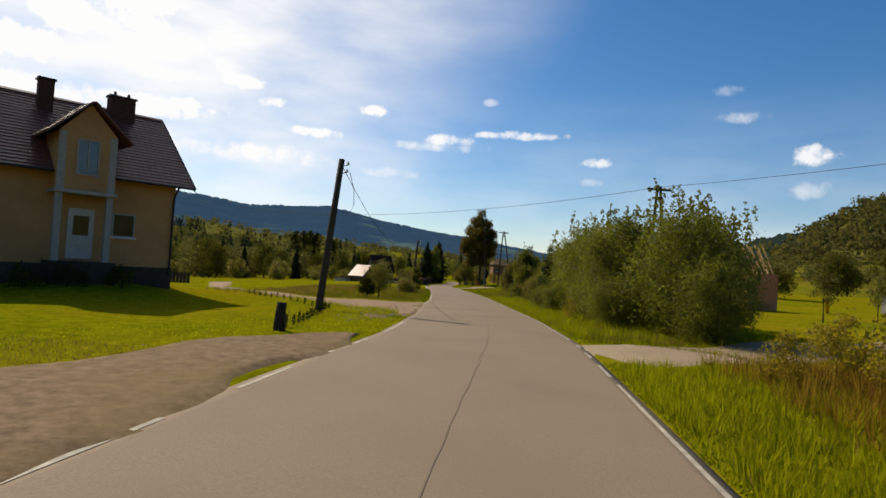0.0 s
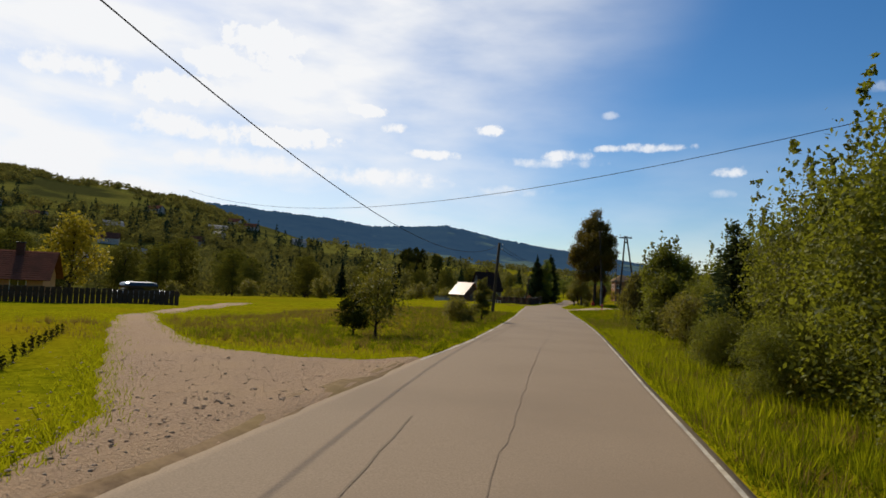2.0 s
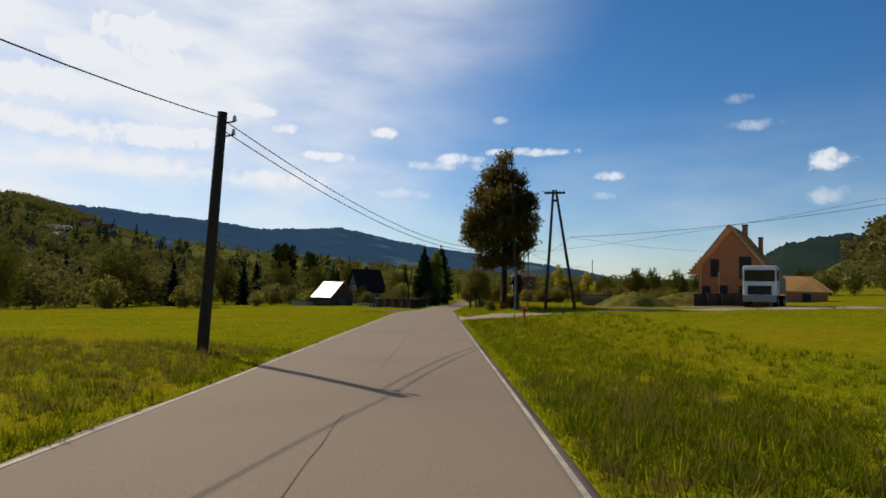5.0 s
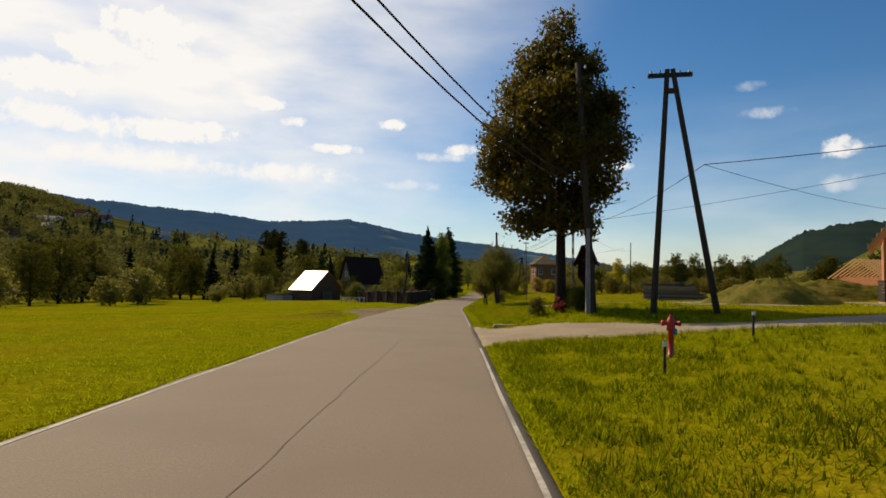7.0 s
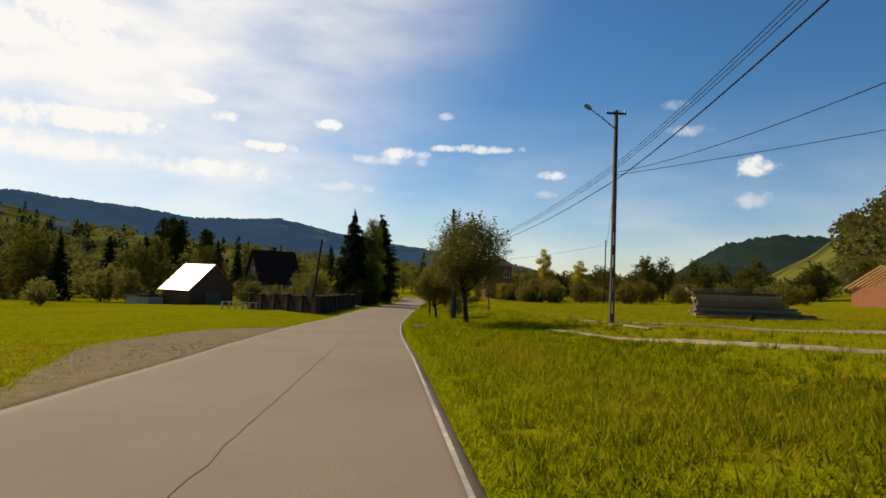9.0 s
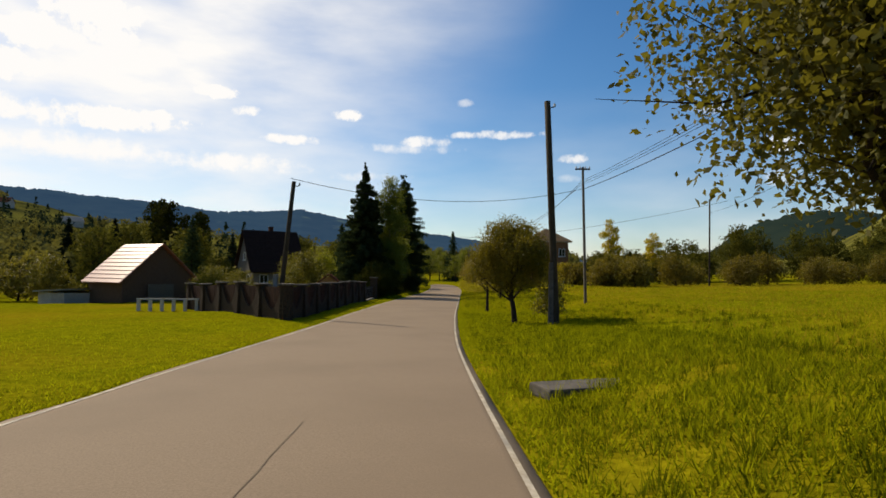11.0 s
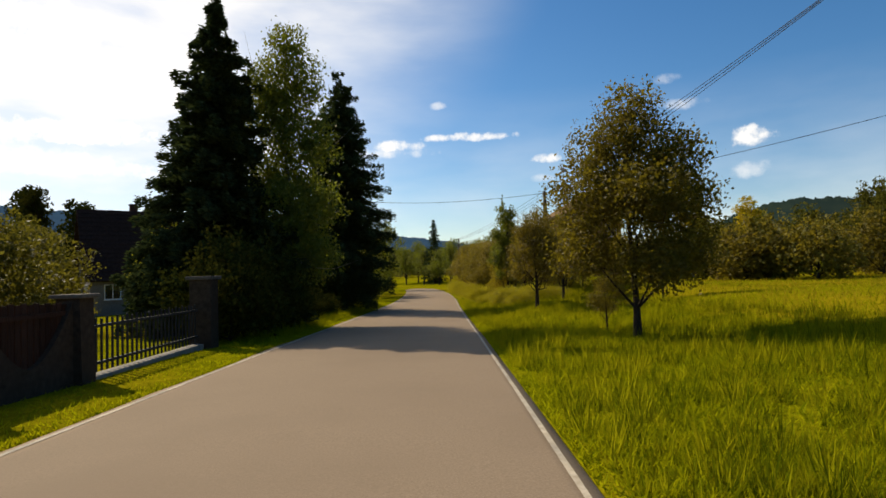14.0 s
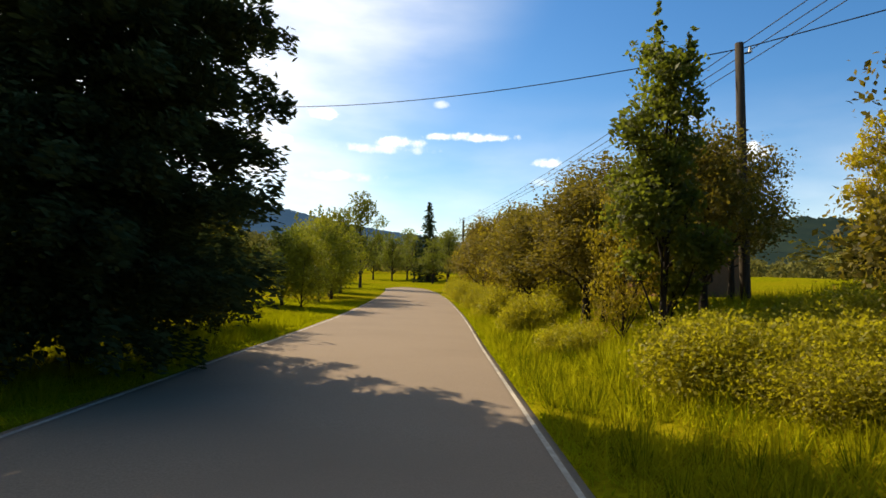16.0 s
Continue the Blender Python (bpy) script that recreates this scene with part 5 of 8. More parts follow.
def heap(name, label, x, y, rx, ry, h, mat, seed, category="earth"):
    rng = np.random.default_rng(seed)
    n, m = 15, 40
    v = []
    for k in range(n + 1):
        f = k / n
        for j in range(m):
            a = 2 * math.pi * j / m
            wob = 1 + 0.13 * math.sin(3 * a + seed) + 0.07 * math.sin(7 * a)
            px, py = x + rx * f * wob * math.cos(a), y + ry * f * wob * math.sin(a)
            v.append((px, py, gz(px, py) - 0.08 + h * (1 - f ** 1.6) ** 1.1 + (1 - f) * 0 + rng.normal(0, 0.05 * h) * (f < 0.97)))
    f = [(k * m + j, k * m + (j + 1) % m, (k + 1) * m + (j + 1) % m, (k + 1) * m + j) for k in range(n) for j in range(m)]
    return tagged(new(name, fast_mesh(name, v, f, mat, True)), label, category)


heap("earth_mound", "overgrown mound of excavated earth and rubble", 12.6, 107.0, 3.6, 2.6, 1.45, EARTH, 1)
heap("earth_mound", "long bank of excavated sandy earth", 21.0, 117.5, 7.0, 3.0, 1.5, EARTH, 2)

# second unfinished house far over the meadow
far_b = thing("unfinished_house", 57.0, 172.0, gz(57, 172) - 0.3, 20, "distant brick house shell with open red rafters", "house")
part("wall", box(-5, -4, -0.5, 5, 4, 2.6), HOLLOW_BRICK, far_b)
for k in range(13):
    xx = -5.3 + k * 10.6 / 12
    for side in (-1, 1):
        part("rafter", beam((xx, 0, 5.3), (xx, side * 4.8, 2.3), 0.14, 0.2), TIMBER, far_b)
# dark block imitates the shaded inside of the shell
part("opening", box(-1, -4.02, 0.4, 1, -3.6, 2.0), DARK_METAL, far_b)

# brick gable end with timber leaning on it, seen past the bushes
stub = thing("brick_shell", 21.6, 48.0, gz(21.6, 48) - 0.1, 15, "brick wall shell with bare leaning roof poles", "building")
part("wall", box(-1.3, -1.2, -0.3, 1.3, 1.2, 2.9), HOLLOW_BRICK, stub)
for k in range(8):
    part("pole", beam((-1.2 + k * 0.32, -1.3, 2.2 + 0.12 * (k % 3)), (-0.9 + k * 0.36, 1.0, 5.0 + 0.25 * (k % 2)), 0.1, 0.1), TIMBER, stub)
plank = thing("plank", 26.5, 46.5, gz(26.5, 46.5) + 0.55, 60, "long pale plank propped across the lawn", "plank")
part("board", beam((-2.6, 0, 0.75), (2.6, 0, -0.5), 0.25, 0.06), TIMBER, plank)
simple_house("hut", "small grey timber hut with pitched roof", 36.5, 52.5, gz(36.5, 52.5), 35, 3.4, 2.6, 1.5, 2.3, ENGOBE, METAL, 6, 0.2)

# ---- hillside houses across the valley ----
HILL_HOUSES = [(-407, 339, -20, 0, 0, 12), (-352, 326, 17, 0, 0, 13), (-322, 358, 54, 0, 0, 12), (-372, 456, 1, 0, 0, 13), (-296, 438, 38, 0, 0, 14), (-319, 522, 12, 0, 0, 12), (-264, 513, 50, 0, 0, 12), (-284, 316, 38, 0, 0, 11), (-276, 410, -15, 0, 0, 11), (-259, 364, 22, 0, 0, 9), (-221, 232, 59, 0, 0, 10), (-338, 523, 6, 0, 0, 11), (-233, 282, 43, 0, 0, 9)]
for k, (x, y, tr, roof, wall, L) in enumerate(HILL_HOUSES):
    simple_house("house", ("light-walled hillside house with grey roof", "light-walled hillside house with brown tiled roof")[k % 2], x, y, gz(x, y) - 0.3, tr, L, L * 0.75, 3.2, 6.6, ENGOBE, (GREY_TRIM, MATT_TILE)[k % 2], 6, 0.4, [("y", 0, 1.2, 1.3, 1.2, -1)], cols=0.6)

# ---- poles and wires ----
def pole_mesh(height, r0, r1, lean=(0, 0), sides=12):
    return tubes_mesh("shaft", [([(0, 0, -0.5), (0, 0, 0), (lean[0] * 0.5, lean[1] * 0.5, height * 0.5), (lean[0], lean[1], height), (lean[0], lean[1], height + 0.01)], [r0, r0, (r0 + r1) / 2, r1, 0.01])], POLE_WOOD, sides)


def insulator(parent, x, y, z, mat=None):
    bm = bmesh.new()
    bmesh.ops.create_cone(bm, cap_ends=True, segments=8, radius1=0.05, radius2=0.03, depth=0.12, matrix=Matrix.Translation((x, y, z)))
    part("insulator", bm, mat or WHITE, parent)


def timber_pole(x, y, z, height, lean, r0, label, brackets=2):
    p = thing("telephone_pole", x, y, z, 0, label, "pole", "roadside poles")
    child("shaft", pole_mesh(height, r0, r0 * 0.8, lean), p)
    for k in range(brackets):
        zz = height - 0.25 - 0.3 * k
        f = zz / height
        part("bracket", beam((lean[0] * f, lean[1] * f, zz), (lean[0] * f + 0.28, lean[1] * f + 0.05, zz + 0.06), 0.03, 0.03), DARK_METAL, p)
        insulator(p, lean[0] * f + 0.27, lean[1] * f + 0.05, zz + 0.13)
    return p


timber_pole(-5.68, 21.9, gz(-5.68, 21.9), 5.75, (0.33, 0.75), 0.145, "dark weathered wooden telephone pole leaning slightly")
timber_pole(-6.63, 64.2, gz(-6.63, 64.2), 5.35, (0.35, -0.3), 0.13, "dark wooden telephone pole at the field edge")
p3 = timber_pole(-13.65, 146.7, gz(-13.65, 146.7), 6.15, (0.62, -0.1), 0.12, "slim wooden pole on a concrete stub behind the fence", 1)
part("stub", box(-0.24, -0.12, -0.3, -0.06, 0.12, 1.9, 0.02), CONCRETE, p3, "pale concrete foot")


def a_frame(x, y, z, height, turn, spread_w, label, arm=0.9, skew=0.0):
    p = thing("a_frame_pole", x, y, z, turn, label, "pole", "A-frame poles")
    for sx in (-1, 1):
        child("leg", tubes_mesh("leg", [([(sx * spread_w / 2, 0, -0.5), (sx * spread_w / 2, 0, 0), (sx * spread_w * 0.27 + skew * 0.5, 0, height * 0.5), (sx * 0.09 + skew, 0, height)], [0.115, 0.115, 0.10, 0.085])], POLE_WOOD, 12), p)
    part("crossarm", box(skew - arm, -0.07, height - 0.28, skew + arm, 0.07, height - 0.14, 0.01), DARK_METAL, p)
    part("cleat", box(0.92 * skew - 0.24, -0.11, height - 0.85, 0.92 * skew + 0.24, 0.11, height - 0.7, 0.01), POLE_WOOD, p)
    for k in (-0.85, -0.45, 0.45, 0.85):
        insulator(p, skew + k * arm, 0, height - 0.08)
    return p


a_frame(4.7, 95.0, gz(4.7, 95.0), 8.65, -6, 2.1, "tall dark wooden A-frame power pole with crossarm", 0.75, -0.5)
a_frame(11.6, 39.4, gz(11.6, 39.4), 8.0, 12, 1.5, "dark A-frame power pole behind the bushes", 0.8)
a_frame(2.2, 186.4, gz(2.2, 186.4), 6.75, -8, 1.5, "dark A-frame power pole with street lamp arm", 0.72)


def lamp_head(p, base, tip, size=0.34):
    a = child("lamp_arm", tubes_mesh("lamp_arm", [([base, ((base[0] + tip[0]) / 2, (base[1] + tip[1]) / 2, (base[2] + tip[2]) / 2 + 0.02), tip], [0.03, 0.027, 0.025])], METAL), p)
    bm = bmesh.new()
    d = Vector(tip) - Vector(base)
    m = Matrix.Translation(Vector(tip) + d.normalized() * size * 0.5) @ d.to_track_quat("X", "Z").to_matrix().to_4x4()
    bmesh.ops.create_uvsphere(bm, u_segments=14, v_segments=8, radius=1.0, matrix=m @ Matrix.Diagonal((size * 0.62, 0.13, 0.085, 1)))
    part("lamp_head", bm, METAL, a, "grey street lamp head")


# latticed concrete street lamp pole
def concrete_pole(x, y, z, height, turn, label, name="street_lamp", lean=(0, 0), lamp=True, w0=0.25, w1=0.15, holes=9):
    p = thing(name, x, y, z, turn, label, "pole")
    bm = bmesh.new()
    levels = holes * 2 + 2
    for side in (-1, 1):
        ring = []
        for k in (0, 1):
            f = k
            w = w0 * (1 - f) + w1 * f
            cx, cy, cz = lean[0] * f, lean[1] * f, -0.5 + (height + 0.5) * f
            a, b = side * w / 2, side * (w / 2 - 0.05)
            ring.append([bm.verts.new((cx + u, cy + v, cz)) for u, v in ((a, -0.09), (b, -0.09), (b, 0.09), (a, 0.09))])
        for k in range(4):
            bm.faces.new((ring[0][k], ring[0][(k + 1) % 4], ring[1][(k + 1) % 4], ring[1][k]))
        bm.faces.new(ring[1])
    for k in range(holes + 1):
        f0, f1 = (k + 0.0) / (holes + 0.4), (k + 0.42) / (holes + 0.4)
        if k == 0:
            f0 = -0.05
        z0, z1 = height * f0, height * min(f1, 1)
        f = (f0 + f1) / 2
        w = w0 * (1 - f) + w1 * f
        box(lean[0] * f - w / 2 + 0.03, lean[1] * f - 0.06, z0, lean[0] * f + w / 2 - 0.03, lean[1] * f + 0.06, z1, 0.0, bm)
    bmesh.ops.recalc_face_normals(bm, faces=bm.faces)
    part("shaft", bm, OLD_CONCRETE, p, "grey perforated concrete shaft")
    part("crossarm", box(lean[0] - 0.42, lean[1] - 0.04, height - 0.16, lean[0] + 0.42, lean[1] + 0.04, height - 0.08), DARK_METAL, p)
    for k in (-0.38, -0.15, 0.15, 0.38):
        insulator(p, lean[0] + k, lean[1], height - 0.02)
    if lamp:
        lamp_head(p, (-0.08, 0, height - 0.75), (-1.15, -0.2, height - 0.05))
    return p


concrete_pole(4.0, 121.8, gz(4.0, 121.8), 9.1, 0, "grey concrete street lamp pole with arm in the meadow", w0=0.19, w1=0.12)
p4 = timber_pole(1.7, 95.9, gz(1.7, 95.9), 9.4, (-0.6, 0.2), 0.135, "tall weathered pole on a pale concrete stub by the shrine", 1)
part("stub", prism([(-0.27, -0.4), (-0.10, -0.4), (-0.15, 3.1), (-0.27, 3.1)], -0.10, 0.10), CONCRETE, p4, "pale concrete foot")
p5 = timber_pole(-1.9, 141.7, gz(-1.9, 141.7), 8.3, (-0.35, 0.1), 0.14, "tall sunlit pole on a concrete foot beside the apple tree", 1)
part("stub", prism([(-0.28, -0.4), (-0.10, -0.4), (-0.12, 2.3), (-0.26, 2.3)], -0.12, 0.12), OLD_CONCRETE, p5, "grey concrete foot")
concrete_pole(1.8, 154.0, gz(1.8, 154.0), 7.8, 0, "grey concrete power pole beyond the apple trees", "power_pole", (-0.2, 0), False, 0.14, 0.10)
lamp_pole = bpy.data.objects["a_frame_pole.002"]
lamp_head(lamp_pole, (-0.25, 0, 5.65), (-1.45, -0.1, 6.25), 0.36)
timber_pole(0.6, 191.4, gz(0.6, 191.4), 6.0, (-0.2, 0.05), 0.115, "dark wooden pole beside the shrubs", 1)
timber_pole(2.8, 205.0, gz(2.8, 205), 7.5, (0.05, 0), 0.1, "distant slim wooden pole", 1)
timber_pole(-3.4, 236.0, gz(-3.4, 236), 7.0, (0.05, 0), 0.11, "distant wooden pole beside the bend", 1)
timber_pole(21.8, 185.3, gz(21.8, 185.3), 9.5, (0.05, 0), 0.1, "slim distant mast at the meadow edge", 1)
timber_pole(-16.5, 196.0, gz(-16.5, 196), 8.5, (0.05, 0), 0.1, "distant wooden pole near the dark house", 1)


def wire(a, b, sag, r=0.012, n=26):
    a, b = np.array(a, float), np.array(b, float)
    t = np.linspace(0, 1, n)[:, None]
    p = a + (b - a) * t - np.array((0, 0, 1.0)) * sag * 4 * t * (1 - t)
    w = new("cable", tubes_mesh("cable", [(p, [r] * n)], CABLE, 5))
    return tagged(w, "thin black overhead cable between poles", "cable", "overhead cables")


def top(x, y, h, dx=0.0, dy=0.0):
    return (x + dx, y + dy, gz(x, y) + h)


wire(top(-5.35, 22.65, 5.6), top(-6.3, 63.9, 5.2), 1.85)
wire(top(-6.3, 63.9, 5.2), top(1.3, 95.9, 5.1), 1.45, 0.012)
wire(top(-6.35, 63.9, 5.0), top(1.3, 95.9, 4.9), 1.45, 0.012)
wire(top(11.6, 39.4, 7.95), (-42, 74, 9.5), 2.6, 0.014)
wire(top(11.6, 39.4, 7.95), top(30, 8, 8.0), 0.5, 0.014)
for k in (-0.4, 0.0, 0.4):
    wire(top(1.25, 95.9, 6.1 + 0.25 * k, 0.1), top(4.0, 121.8, 6.75 + 0.3 * k, 0.1), 0.3, 0.010)
    wire(top(4.0, 121.8, 6.75 + 0.3 * k, 0.1), top(1.6, 154.0, 7.0 + 0.3 * k, 0.1), 0.4, 0.010)
    wire(top(1.6, 154.0, 7.0 + 0.3 * k), top(2.2, 186.4, 6.7, k), 0.3, 0.010)
    wire(top(2.2, 186.4, 6.7, k), top(-3.4, 236, 6.9, k), 0.5, 0.012)
wire(top(4.0, 121.8, 6.15, 0.1), top(1.25, 95.9, 5.8, 0.1), 0.3, 0.02)
wire(top(4.0, 121.8, 6.15, 0.1), top(1.6, 154.0, 6.6, 0.1), 0.4, 0.02)
wire(top(5.35, 95.0, 5.2), top(34, 84, 8.2), 0.8, 0.014)
wire(top(5.35, 95.0, 5.2), top(30, 118, 6.0), 0.5, 0.01)
wire(top(5.35, 95.0, 5.2), top(3.9, 121.8, 6.4), 0.7, 0.012)
wire(top(4.0, 121.8, 6.3), top(34, 92, 9.0), 0.6, 0.013)
wire(top(4.0, 121.8, 6.3), top(21.8, 185.3, 8.0), 0.8, 0.012)
wire(top(-13.2, 146.6, 6.3), top(1.6, 154.0, 6.6), 0.9, 0.013)
wire(top(0.5, 191.4, 5.9), (-16.5, 205, 5.1), 0.6, 0.014)
wire(top(0.5, 191.4, 5.9), top(18, 172, 7.6), 0.4, 0.014)
loop = tubes_mesh("cable", [([(-5.0, 22.6, gz(-5, 22.6) + 5.3), (-4.75, 22.4, gz(-5, 22.6) + 4.6), (-4.7, 22.3, gz(-5, 22.6) + 4.0), (-4.85, 22.3, gz(-5, 22.6) + 3.7), (-5.15, 22.3, gz(-5, 22.6) + 3.72)], [0.012] * 5)], CABLE, 5)
tagged(new("cable", loop), "loose cable end hanging from the pole", "cable", "overhead cables")

# ---- wayside things ----
# hydrant
hx, hy = 1.62, 85.5
hyd = thing("hydrant", hx, hy, gz(hx, hy), 0, "red fire hydrant standing in the grass", "hydrant")
child("column", tubes_mesh("column", [([(0, 0, -0.1), (0, 0, 0.02), (0, 0, 0.03), (0, 0, 0.5), (0, 0, 0.51), (0, 0, 0.56)], [0.085, 0.085, 0.055, 0.055, 0.085, 0.085])], RED_PAINT, 16), hyd)
child("head", tubes_mesh("head", [([(0, 0, 0.56), (0, 0, 0.7), (0, 0, 0.74), (0, 0, 0.78), (0, 0, 0.83)], [0.08, 0.08, 0.06, 0.035, 0.03])], RED_PAINT, 16), hyd)
for sx in (-1, 1):
    child("outlet", tubes_mesh("outlet", [([(sx * 0.06, 0, 0.65), (sx * 0.14, 0, 0.65), (sx * 0.145, 0, 0.65), (sx * 0.18, 0, 0.65), (sx * 0.181, 0, 0.65)], [0.04, 0.04, 0.055, 0.055, 0.005])], RED_PAINT, 12), hyd)
part("label_plate", box(0.02, -0.085, 0.44, 0.09, -0.07, 0.55), BLUE_PAINT, hyd, "small pale blue plate")
# marker posts
for x, y in ((1.0, 83.6), (4.0, 87.6)):
    mk = thing("marker_post", x, y, gz(x, y), 0, "thin metal marker post with small plate", "post", "marker posts")
    part("post", box(-0.02, -0.02, -0.2, 0.02, 0.02, 0.55), DARK_METAL, mk)
    part("plate", box(-0.035, -0.035, 0.46, 0.035, -0.022, 0.54), WHITE, mk)
# culvert slab
cul = thing("culvert_slab", -1.45, 96.05, gz(-1.45, 96.05) + 0.02, 6, "old concrete culvert slab at the ditch edge", "slab")
part("slab", box(-0.5, -0.16, -0.2, 0.5, 0.16, 0.07, 0.05), SANDY, cul)
part("rubble", box(0.3, -0.25, -0.1, 0.62, -0.1, 0.08, 0.04), OLD_WOOD, cul)
cul2 = thing("culvert_slab", -3.7, 128.0, gz(-3.7, 128.0), 20, "low concrete culvert slab in the verge", "slab")
part("slab", box(-0.75, -0.3, -0.1, 0.75, 0.3, 0.07, 0.03), OLD_CONCRETE, cul2)
# wayside shrine on a post
sx, sy = 1.75, 98.1
shrine = thing("wayside_shrine", sx, sy, gz(sx, sy), -17, "dark red-brown wooden wayside shrine with steep gabled roof on a post", "shrine")
part("post", prism([(-0.085, -0.3), (0.085, -0.3), (0.075, 1.25), (-0.075, 1.25)], -0.08, 0.08), SHRINE_WOOD, shrine)
bm = bmesh.new()
lo = [bm.verts.new((x, y, 1.0)) for x, y in ((-0.1, -0.1), (0.1, -0.1), (0.1, 0.1), (-0.1, 0.1))]
hi = [bm.verts.new((x, y, 1.26)) for x, y in ((-0.27, -0.2), (0.27, -0.2), (0.27, 0.2), (-0.27, 0.2))]
bm.faces.new(lo[::-1])
bm.faces.new(hi)
for k in range(4):
    bm.faces.new((lo[k], lo[(k + 1) % 4], hi[(k + 1) % 4], hi[k]))
part("bracket", bm, SHRINE_WOOD, shrine)
body = part("cabinet", box(-0.30, -0.16, 1.24, 0.30, 0.22, 1.27, 0.004), SHRINE_WOOD, shrine)
part("side_board", box(-0.31, -0.17, 1.26, -0.285, 0.22, 1.92, 0.004), SHRINE_WOOD, body)
part("side_board", box(0.285, -0.17, 1.26, 0.31, 0.22, 1.92, 0.004), SHRINE_WOOD, body)
part("back_board", prism([(-0.285, 1.27), (0.285, 1.27), (0.285, 1.80), (0.42, 1.82), (0.135, 2.52), (-0.135, 2.52), (-0.42, 1.82), (-0.285, 1.80)], 0.195, 0.22), SHRINE_WOOD, body)
part("front_rail", box(-0.285, -0.165, 1.27, 0.285, -0.14, 1.34, 0.004), SHRINE_WOOD, body)
for k in (-1, 1):
    part("roof", prism([(k * 0.47, 1.76), (k * 0.47, 1.80), (k * 0.16, 2.58), (0.0, 2.60), (0.0, 2.55), (k * 0.13, 2.53)], -0.27, 0.32), SHRINE_WOOD, shrine, "steep dark boarded roof slope")
part("cross", box(-0.028, -0.02, 1.36, 0.028, 0.02, 2.3, 0.004), OLD_WOOD, shrine, "grey weathered cross")
part("cross_bar", box(-0.16, -0.03, 1.98, 0.16, 0.0, 2.03, 0.004), OLD_WOOD, shrine)
# stump
stx, sty = -4.28, 13.2
stump = thing("tree_stump", stx, sty, gz(stx, sty), 0, "short dark wooden stump post in the lawn", "stump")
child("bole", tubes_mesh("bole", [([(0, 0, -0.2), (0, 0, 0.05), (0.01, 0, 0.4), (0.03, 0, 0.62), (0.03, 0, 0.63)], [0.17, 0.14, 0.115, 0.11, 0.01])], BARK, 12), stump)

# planks stacked under a board roof
lx, ly = 14.0, 131.2
pile = thing("lumber_stack", lx, ly, gz(lx, ly), -12, "weathered plank stack drying in the meadow", "lumber")
pile.scale = (0.92, 1.0, 0.82)
rng = np.random.default_rng(4)
for k in range(9):
    z = 0.16 + k * 0.19
    right = (3.9, 4.1, 3.7, 3.3, 2.6, 2.5, 2.4, 2.3, 2.0)[k]
    for yy, wide, tall in ((-0.75, 0.36, 0.165), (-0.25, 0.5, 0.14), (0.35, 0.6, 0.14)):
        part("plank", beam((-2.5 + rng.normal(0, 0.07), yy + rng.normal(0, 0.03), z), (right + rng.normal(0, 0.16), yy + rng.normal(0, 0.05), z + rng.normal(0, 0.012)), wide, tall), STACK_WOOD, pile)
    for xx in (-1.9, 0.0, 1.9):
        part("spacer", beam((xx, -0.86, z - 0.09), (xx, 0.7, z - 0.09), 0.09, 0.04), STACK_WOOD, pile)
part("cover_board", beam((-2.95, -0.35, 1.83), (1.9, -0.35, 1.98), 1.3, 0.07), STACK_WOOD, pile)
part("cover_board", beam((-3.05, -0.55, 1.95), (1.6, -0.5, 2.10), 0.7, 0.05), STACK_WOOD, pile)
for k in range(5):
    part("board", beam((2.6 + 0.2 * (k % 2), -0.75 + 0.3 * k, 0.62 - 0.06 * k), (4.9 + 0.3 * (k % 3), -0.8 + 0.32 * k, 0.1), 0.2, 0.06), STACK_WOOD, pile)
for x, y, tn, ln in ((3.8, 118.05, -70, 1.4), (4.35, 117.6, -40, 0.6), (3.5, 119.3, 20, 0.7), (18.1, 145.7, 25, 0.9)):
    off = thing("timber_offcut", x, y, gz(x, y) + 0.06, tn, "pale sawn timber offcut lying in the grass", "timber", "timber offcuts")
    part("plank", box(-ln / 2, -0.07, -0.03, ln / 2, 0.07, 0.03, 0.006), PALE_TIMBER, off)
st2 = thing("cut_stump", 11.4, 124.5, gz(11.4, 124.5), 0, "dark cut stump in the meadow", "stump")
child("bole", tubes_mesh("bole", [([(0, 0, -0.1), (0, 0, 0.2), (0.02, 0, 0.34), (0.02, 0, 0.35)], [0.16, 0.13, 0.12, 0.01])], BARK, 10), st2)

